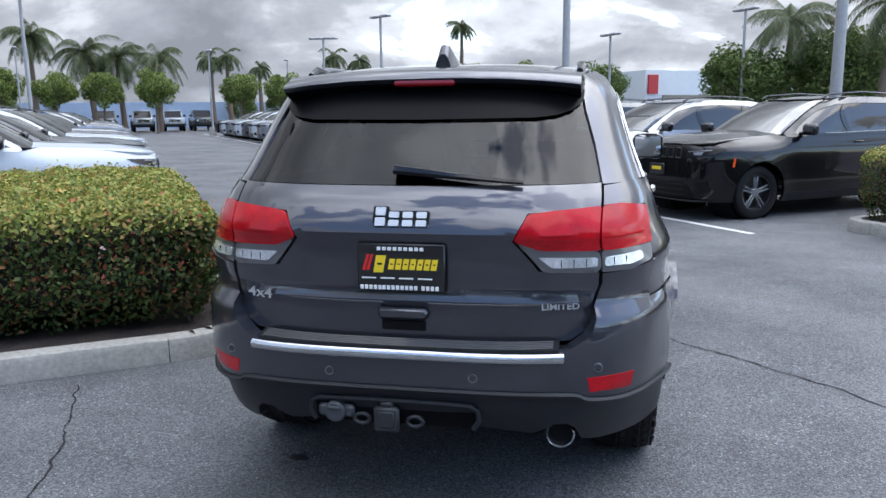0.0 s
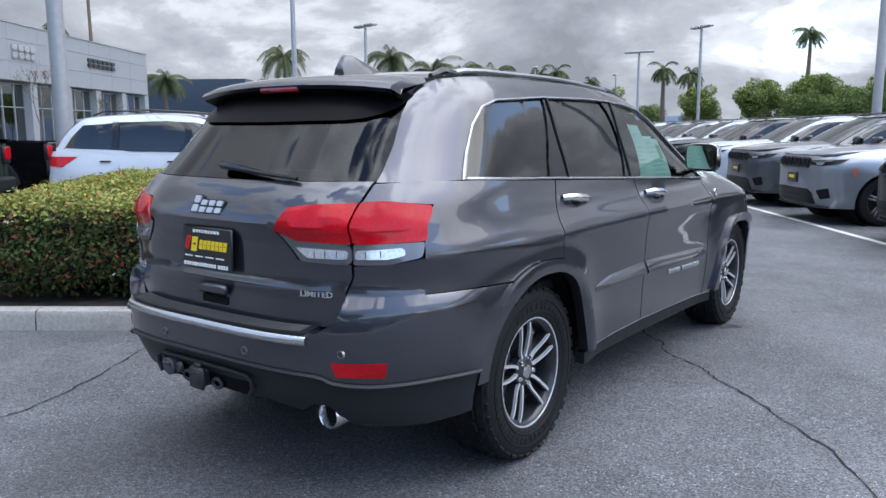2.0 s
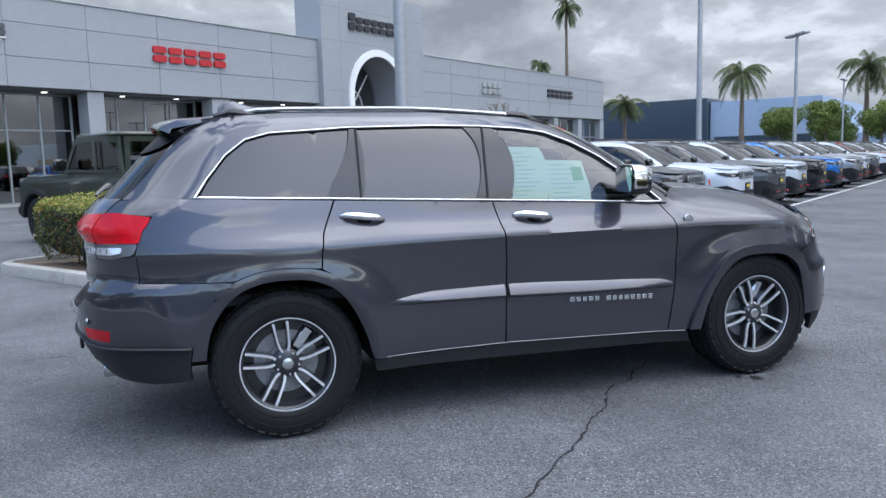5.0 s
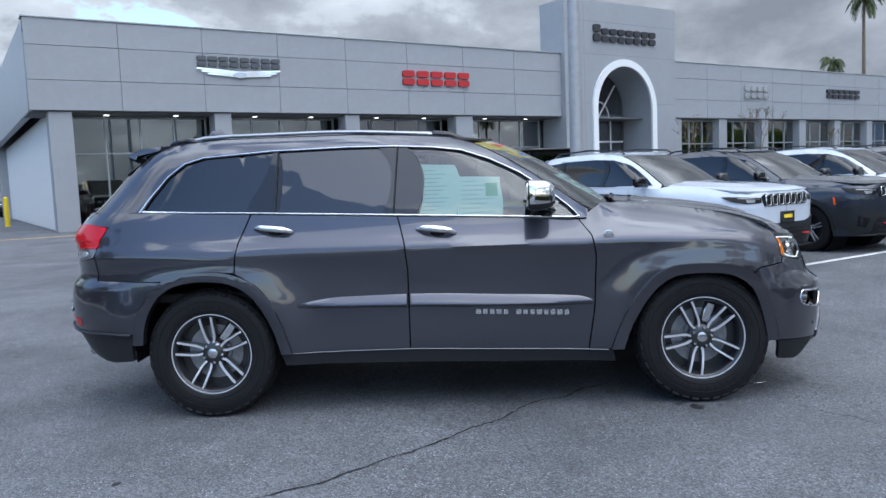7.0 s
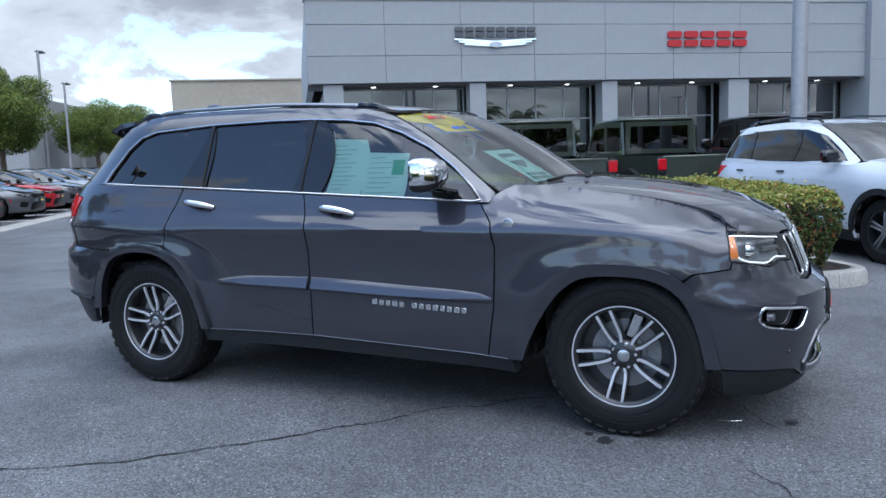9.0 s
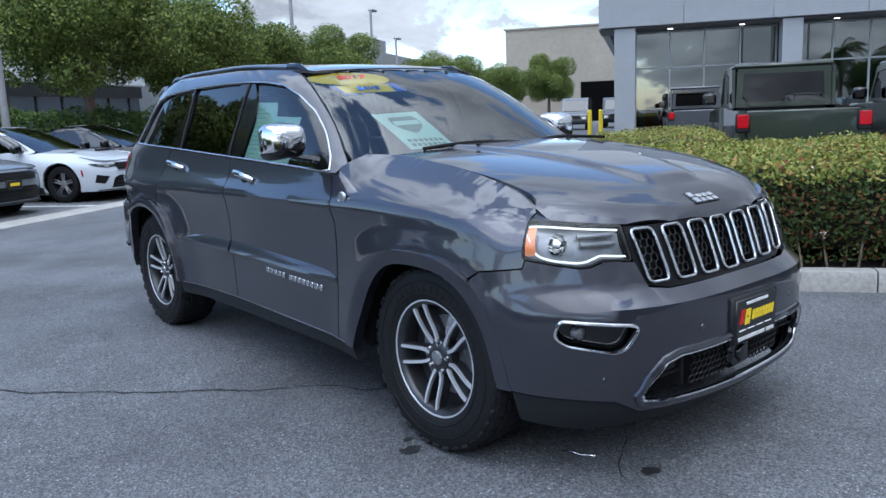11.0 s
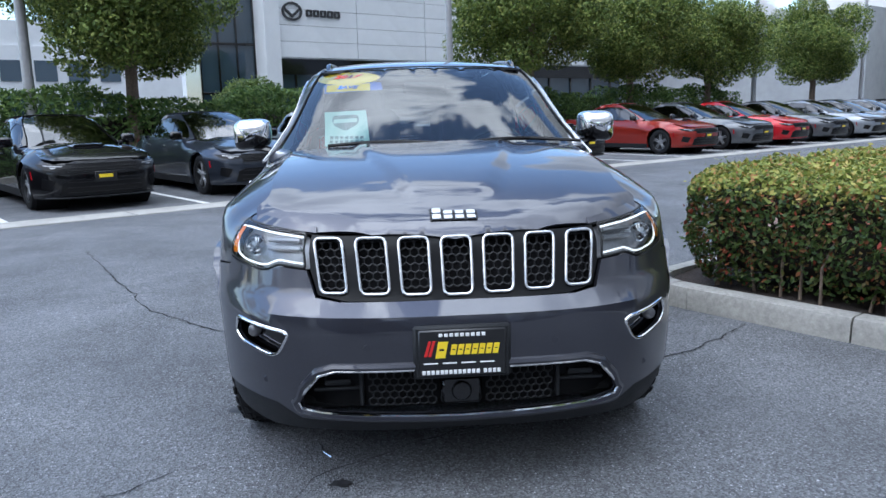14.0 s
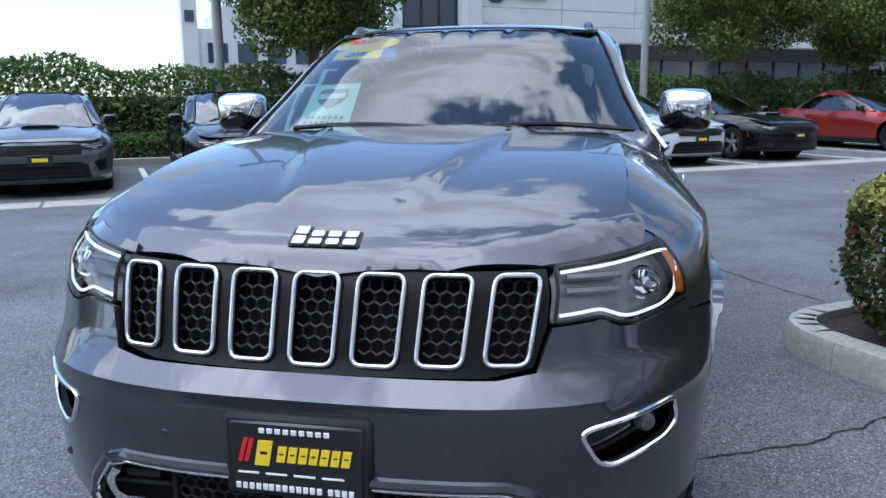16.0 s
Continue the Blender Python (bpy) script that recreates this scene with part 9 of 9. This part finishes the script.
outer = [(arch_c - arch_r - 0.36, 0.0)] + [(arch_c + (arch_r + 0.36) * math.cos(t), spring + (arch_r + 0.36) * 1.08 * math.sin(t)) for t in np.linspace(math.pi, 0, 19)] + [(arch_c + arch_r + 0.36, 0.0)]


def face_uv(name, pts, holes, v, depth, mat, parent):
    g = flat_panel(pts, holes, depth, 0, 'xz', v, 30.0, -1)
    return part(name, g, mat, parent)


front_poly = [(25.2, 0), (arch_c - arch_r, 0)] + arch[1:-1] + [(arch_c + arch_r, 0), (33.85, 0), (33.85, 10.7), (25.2, 10.7)]
tower = face_uv("tower_front", front_poly, (), TV, 0.35, M["clad"], shop)
cl("tower_side", 25.2, 25.5, TV + 0.35, FV + 1.6, 0, 10.65)
cl("tower_side", 33.55, 33.85, TV + 0.35, FV + 1.6, 0, 10.65)
cl("tower_back", 25.5, 33.55, FV + 1.4, FV + 1.6, 7.4, 10.65)
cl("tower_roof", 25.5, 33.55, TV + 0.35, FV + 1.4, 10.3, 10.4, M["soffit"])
for z in (2.6, 5.2, 7.85, 9.6):
    for a, b in ((25.22, 27.1), (32.2, 33.83)) if z < 7.5 else ((25.22, 33.83),):
        slab_uv("panel_joint", a, b, TV - 0.004, TV + 0.02, z - 0.012, z + 0.012, M["soffit"], parent=tower)
for u in (26.6,):
    slab_uv("panel_joint", u - 0.012, u + 0.012, TV - 0.004, TV + 0.02, 0.1, 10.6, M["soffit"], parent=tower)
face_uv("arch_trim", outer + list(reversed(arch)), (), TV - 0.12, 0.14, M["trim_white"], shop)
g = G()
vs, fs = [], []
for u, z in arch:
    vs += [(u, TV + 0.2, z), (u, TV + 2.4, z)]
for i in range(len(arch) - 1):
    fs.append((2 * i, 2 * i + 1, 2 * i + 3, 2 * i + 2))
part("arch_reveal", g.add(vs, fs), M["clad"], shop)
gl = face_uv("arch_glass", arch, (), TV + 2.2, 0.02, M["shop_glass"], shop)
for a, b in (((arch_c, 0), (arch_c, 7.2)), ((arch_c - 2, 4.6), (arch_c + 2, 4.6)), ((arch_c - 2, 3.2), (arch_c + 2, 3.2)), ((arch_c - 1, 0), (arch_c - 1, 4.6)), ((arch_c + 1, 0), (arch_c + 1, 4.6)), ((arch_c, 4.6), (arch_c - 1.4, 6.5)), ((arch_c, 4.6), (arch_c + 1.4, 6.5))):
    g = G()
    tube(g, [(a[0], TV + 2.14, a[1]), (b[0], TV + 2.14, b[1])], 0.06, 4)
    part("mullion", g, M["trim_white"], gl)
g = G()
tube(g, [(arch_c + 0.9 * math.cos(t), TV + 2.14, 4.6 + 0.95 * math.sin(t)) for t in np.linspace(0, math.pi, 13)], 0.05, 4)
part("mullion", g, M["trim_white"], gl)


def sign(name, u0, u1, z, h, n, mat, label, v, low_first=False, wide=0.82):
    """Raised plain letter-sized shapes standing off a wall."""
    ob = empty(name, LOT, label, "sign")
    w = (u1 - u0) / n
    for i in range(n):
        c = u0 + (i + 0.5) * w
        hh = h * (1.25 if low_first and i == 0 else 1.0)
        a = w * wide / 2
        z0, z1 = z - h / 2, z - h / 2 + hh
        zm = (z0 + z1) / 2
        for b0, b1 in ((z0, zm - 0.07 * h), (zm + 0.07 * h, z1)):
            part("letter_bar", flat_panel(rounded([(c - a, b0), (c + a, b0), (c + a, b1), (c - a, b1)], 0.14 * h, 2), (), 0.12, 0, 'xz', v, 9, -1), mat, ob)
    return ob


sign("wall_sign", 27.2, 32.15, 8.9, 0.72, 8, M["sign_dark"], "dark raised dealer sign on the tower wall", TV - 0.12, True)
sign("wall_sign", 15.3, 19.2, 6.2, 0.66, 5, M["sign_red"], "red raised maker sign on the fascia", FV - 0.13)
sign("wall_sign", 5.85, 9.4, 6.52, 0.40, 8, M["sign_grey"], "grey raised maker sign on the fascia", FV - 0.13)
sign("wall_sign", 40.7, 43.3, 6.2, 0.8, 4, M["satin"], "pale metal maker sign on the fascia", FV - 0.13)
sign("wall_sign", 50.0, 54.3, 6.3, 0.62, 6, M["sign_dark"], "dark raised maker sign on the fascia", FV - 0.13)
wing = empty("winged_emblem", LOT, "bright winged emblem under a maker sign", "sign")
for sg in (1, -1):
    for k, (L_, z) in enumerate(((1.78, 6.10), (1.6, 6.02), (1.35, 5.94))):
        part("feather", flat_panel([(7.62, z - 0.03), (7.62 + sg * L_, z + 0.10 - 0.02 * k), (7.62 + sg * (L_ - 0.05), z + 0.16 - 0.02 * k), (7.62, z + 0.05)], (), 0.06, 0, 'xz', FV - 0.1, 9, -1), M["chrome"], wing)
part("medallion", flat_panel([(7.62 + 0.28 * math.cos(t), 6.0 + 0.12 * math.sin(t)) for t in np.linspace(0, 6.28, 15)[:-1]], (), 0.1, 0, 'xz', FV - 0.14, 9, -1), M["satin"], wing)

# bare little trees in front of the right wing
def bare_tree(u, v, h, seed):
    ob = empty("bare_tree", lot(u, v), "small bare-branched tree before the showroom", "tree")
    r = random.Random(seed)
    g = G()

    def branch(p, d, ln, rad, depth):
        q = p + d * ln
        tube(g, [tuple(p), tuple((p + q) / 2 + Vector((r.uniform(-.04, .04), r.uniform(-.04, .04), 0)) * ln), tuple(q)], [rad, rad * 0.8, rad * 0.6], 5, cap=False)
        if depth:
            for _ in range(3 if depth > 1 else 4):
                branch(q, (d + Vector((r.uniform(-0.75, 0.75), r.uniform(-0.75, 0.75), r.uniform(-0.1, 0.6)))).normalized(), ln * r.uniform(0.6, 0.8), rad * 0.55, depth - 1)
    branch(Vector((0, 0, 0)), Vector((0, 0, 1)), h * 0.33, 0.06, 4)
    part("trunk", g, M["bark"], ob)
    g2 = np.array([v_ for v_ in g.v if v_[2] > h * 0.45])
    idx = np.random.RandomState(seed).choice(len(g2), 260)
    o = new("leaves", leaves_mesh("leaves", g2[idx], np.zeros((260, 3)) + [0, 0, 1], 0.10, [M["hedge_side"]], seed))
    o.parent = ob
    o["kind"] = "stuff"


bare_tree(33.2, 24.8, 4.6, 1)
bare_tree(38.8, 24.6, 5.6, 2)
bare_tree(46.5, 24.6, 4.4, 3)

# red drinks machine, yellow posts, delivery van
slab_uv("vending_machine", 1.6, 2.6, 33.7, 34.5, 0.0, 2.3, M["sign_red"], "tall red drinks machine inside the showroom", "vending machine", bev=0.04)
for i in range(2):
    g = G()
    tube(g, [(0, 0, 0), (0, 0, 1.35), (0, 0, 1.42)], [0.11, 0.11, 0.05], 12)
    tagged(part("bollard", g, M["yellow"], None, at=lot(-1.2 + 0.55 * i, 37.0 + 0.3 * i)), "yellow painted steel safety post", "bollard", "yellow posts by the workshop")


def van(u, v, heading, paint):
    ob = empty("delivery_van", lot(u, v, 0, heading), "dark grey delivery van parked by the workshop", "van")
    prof = [(-2.6, 0.4), (2.2, 0.4), (2.6, 0.55), (2.6, 1.15), (2.1, 1.35), (1.5, 2.2), (1.2, 2.35), (-2.6, 2.4)]
    g = flat_panel(rounded(prof, 0.15, 3), (), 1.9, 0, 'yz', 0.95, 9, 1)
    g.join(flat_panel(rounded(prof, 0.15, 3), (), 0.0, 0, 'yz', -0.95, 9, -1))
    part("body", g, paint, ob)
    g = panel(lambda a, b: (a, 2.14 - (b - 1.35) * 0.70, b), [(-0.8, 1.40), (0.8, 1.40), (0.75, 2.15), (-0.75, 2.15)], (), 0.3, 0.0, 0.01, 0, (0, 1, 0.5))
    part("windscreen", g, M["glass_dark"], ob)
    for sg in (1, -1):
        part("side_window", flat_panel([(0.7, 1.40), (1.85, 1.40), (1.4, 2.1), (0.7, 2.1)], (), 0.01, 0, 'yz', sg * 0.965, 9, sg), M["glass_dark"], ob)
        g = G(); box(g, (sg * 0.7, 2.6, 0.85), (0.35, 0.06, 0.2), 0.03)
        part("head_lamp", g, M["reflector"], ob)
        for y in (-1.7, 1.7):
            hub = new("wheel", WH_DARK["rim"]); hub.parent = ob
            hub.matrix_basis = pose(sg * 0.85, y, 0.355, 0, 0, 0 if sg > 0 else 180)
            for k in ("tyre", "spokes"):
                o = new(k, WH_DARK[k]); o.parent = hub
    g = G(); box(g, (0, 2.62, 0.95), (0.8, 0.05, 0.25), 0.02)
    part("grille", g, M["gloss"], ob)


van(-3.4, 56, 180, M["grey"])
van(-0.6, 60, 180, M["navy"])

# ---- buildings round about ----
tanb = empty("warehouse", LOT, "plain tan stucco warehouse with a dark loading door", "building")
part("wall", flat_panel([(-16.3, 0), (34, 0), (34, 12.3), (-16.3, 12.3)], [[(-6.5, 0.05), (1.5, 0.05), (1.5, 5.2), (-6.5, 5.2)]], 0.5, 0, 'xz', 100, 90, -1), M["tan"], tanb)
slab_uv("side_wall", -16.3, -15.9, 100.3, 140, 0, 12.3, M["tan"], parent=tanb)
slab_uv("coping", -16.5, 34, 99.8, 100.6, 12.3, 12.5, M["tan"], parent=tanb)
# slab coloured as the shade inside the loading door
slab_uv("dark_inside", -8, 3, 106, 106.3, 0, 6, M["void"], parent=tanb)
M["grey_stucco"] = textured(material("grey_stucco", (0.34, 0.35, 0.36), 0.9), 2.0, 0.08, 0.2, 0.01, 0.3, 0.08)
gw = empty("grey_building", LOT, "plain grey stucco building behind clipped trees", "building")
slab_uv("wall", -40, -18.5, 54.5, 99, 0, 6.6, M["grey_stucco"], parent=gw, bev=0.02)
slab_uv("wall", -40, -18.2, 50.3, 55.0, 0, 7.4, M["grey_stucco"], parent=gw, bev=0.02)
slab_uv("pilaster", -18.5, -18.2, 64, 64.6, 0, 6.6, M["grey_stucco"], parent=gw)
M["white_panel"] = textured(material("white_metal_panel", (0.66, 0.68, 0.70), 0.45), 1.5, 0.04, 0, 0, 0.3, 0.04, per_object=0.02)
M["blue_glass"] = material("dark_curtain_glass", (0.03, 0.05, 0.07), 0.05, 0.0, coat=1.0)
mz = empty("white_showroom", LOT, "white panelled car showroom with a dark glazed corner", "building")
MU = -35.0
wp = {}
for i in range(6):
    for j in range(6):
        if "p" not in wp:
            wp["p"] = mesh_of("wall_panel", box(G(), (0, 0, 0), (0.10, 4.97, 0.84), 0.01), M["white_panel"])
        o = new("wall_panel", wp["p"])
        o.parent = mz
        o.matrix_basis = pose(MU, 17.4 + 2.5 + 5.0 * i, 4.5 + 0.43 + 0.86 * j)
slab_uv("wall", MU - 12, MU - 0.06, 17.2, 47.4, 4.45, 9.55, M["white_panel"], parent=mz)
slab_uv("end_fin", MU - 12, MU + 0.3, 16.4, 17.3, 0, 9.7, M["white_panel"], parent=mz)
slab_uv("curtain_wall", MU - 3, MU - 1.0, 13.2, 16.4, 0, 10.4, M["blue_glass"], parent=mz)
slab_uv("lower_glass", MU - 3, MU - 0.6, 17.3, 47.4, 0, 4.45, M["blue_glass"], parent=mz)
slab_uv("dark_band", MU - 3, MU - 0.3, 17.3, 47.4, 3.6, 4.45, M["gloss"], parent=mz)
for i in range(13):
    slab_uv("mullion", MU - 0.62, MU - 0.5, 18.5 + 2.3 * i, 18.62 + 2.3 * i, 0, 3.6, M["gloss"], parent=mz)
for z in (2.6, 5.2, 7.8):
    slab_uv("mullion", MU - 1.02, MU - 0.9, 13.2, 16.4, z - 0.06, z + 0.06, M["gloss"], parent=mz)
for i in range(4):
    slab_uv("mullion", MU - 1.02, MU - 0.9, 13.2 + 1.04 * i, 13.28 + 1.04 * i, 0, 10.4, M["gloss"], parent=mz)
em = empty("wall_emblem", LOT, "grey emblem ring and letter shapes on a white wall", "sign")
for pts_, hole_ in (([(18.2 + 0.62 * math.cos(t), 6.95 + 0.5 * math.sin(t)) for t in np.linspace(0, 6.283, 25)[:-1]], [[(18.2 + 0.5 * math.cos(t), 6.95 + 0.38 * math.sin(t)) for t in np.linspace(0, 6.283, 25)[:-1]]]),):
    part("ring", flat_panel(pts_, hole_, 0.08, 0, 'yz', MU + 0.14, 9, 1), M["sign_dark"], em)
part("wing_mark", flat_panel([(17.75, 7.15), (18.2, 6.78), (18.65, 7.15), (18.6, 6.95), (18.2, 6.62), (17.8, 6.95)], (), 0.08, 0, 'yz', MU + 0.14, 9, 1), M["sign_dark"], em)
for i in range(5):
    c = 19.25 + 0.45 * i
    part("letter_shape", flat_panel(rounded([(c - 0.19, 6.72), (c + 0.19, 6.72), (c + 0.19, 7.1), (c - 0.19, 7.1)], 0.06, 2), [[(c - 0.08, 6.82), (c + 0.08, 6.82), (c + 0.08, 7.0), (c - 0.08, 7.0)]], 0.08, 0, 'yz', MU + 0.14, 9, 1), M["sign_dark"], em)
wb_ = empty("white_building", LOT, "pale two-storey building with square windows", "building")
slab_uv("wall", -95, -80, 7.6, 30, 0, 8.6, M["white_panel"], parent=wb_)
slab_uv("upper_wall", -95, -80.2, 10.2, 16.5, 8.6, 10.9, M["white_panel"], parent=wb_)
slab_uv("tower_wall", -82, -79.6, 6.2, 7.7, 0, 11.4, M["white_panel"], parent=wb_)
slab_uv("tower_mark", -79.6, -79.5, 6.5, 7.4, 9.2, 10.3, M["blue_glass"], parent=wb_)
for i in range(5):
    for z in (2.0, 5.2):
        slab_uv("window", -80.02, -79.9, 8.6 + 3.0 * i, 10.6 + 3.0 * i, z, z + 2.0, M["blue_glass"], parent=wb_)
M["blue_wall"] = textured(material("blue_wall_paint", (0.31, 0.38, 0.49), 0.7), 2, 0.06, 0, 0, 0.2, 0.05)
M["dark_blue"] = textured(material("dark_blue_cladding", (0.035, 0.05, 0.075), 0.35), 2, 0.1)
bb = empty("blue_building", LOT, "long blue-painted building beyond the lot", "building")
slab_uv("wall", 84, 110, 13.5, 25, 0, 6.9, M["blue_wall"], parent=bb)
slab_uv("dark_wing", 83, 110, 25.1, 62, 0, 7.3, M["dark_blue"], parent=bb)
slab_uv("glass_band", 83.8, 84.0, 14.5, 24.5, 0.5, 3.0, M["blue_glass"], parent=bb)
slab_uv("wall", 90, 110, -30, 13.3, 0, 3.0, M["blue_wall"], parent=bb)
rw = empty("red_sign_building", LOT, "distant white showroom with a red panel", "building")
slab_uv("wall", 50, 64, -60, -40.2, 0, 4.9, M["white_panel"], parent=rw)
slab_uv("red_panel", 49.8, 50.0, -41.4, -40.4, 2.9, 4.5, M["sign_red"], parent=rw)
slab_uv("glass_front", 49.85, 50.0, -52, -42, 0.3, 2.8, M["blue_glass"], parent=rw)
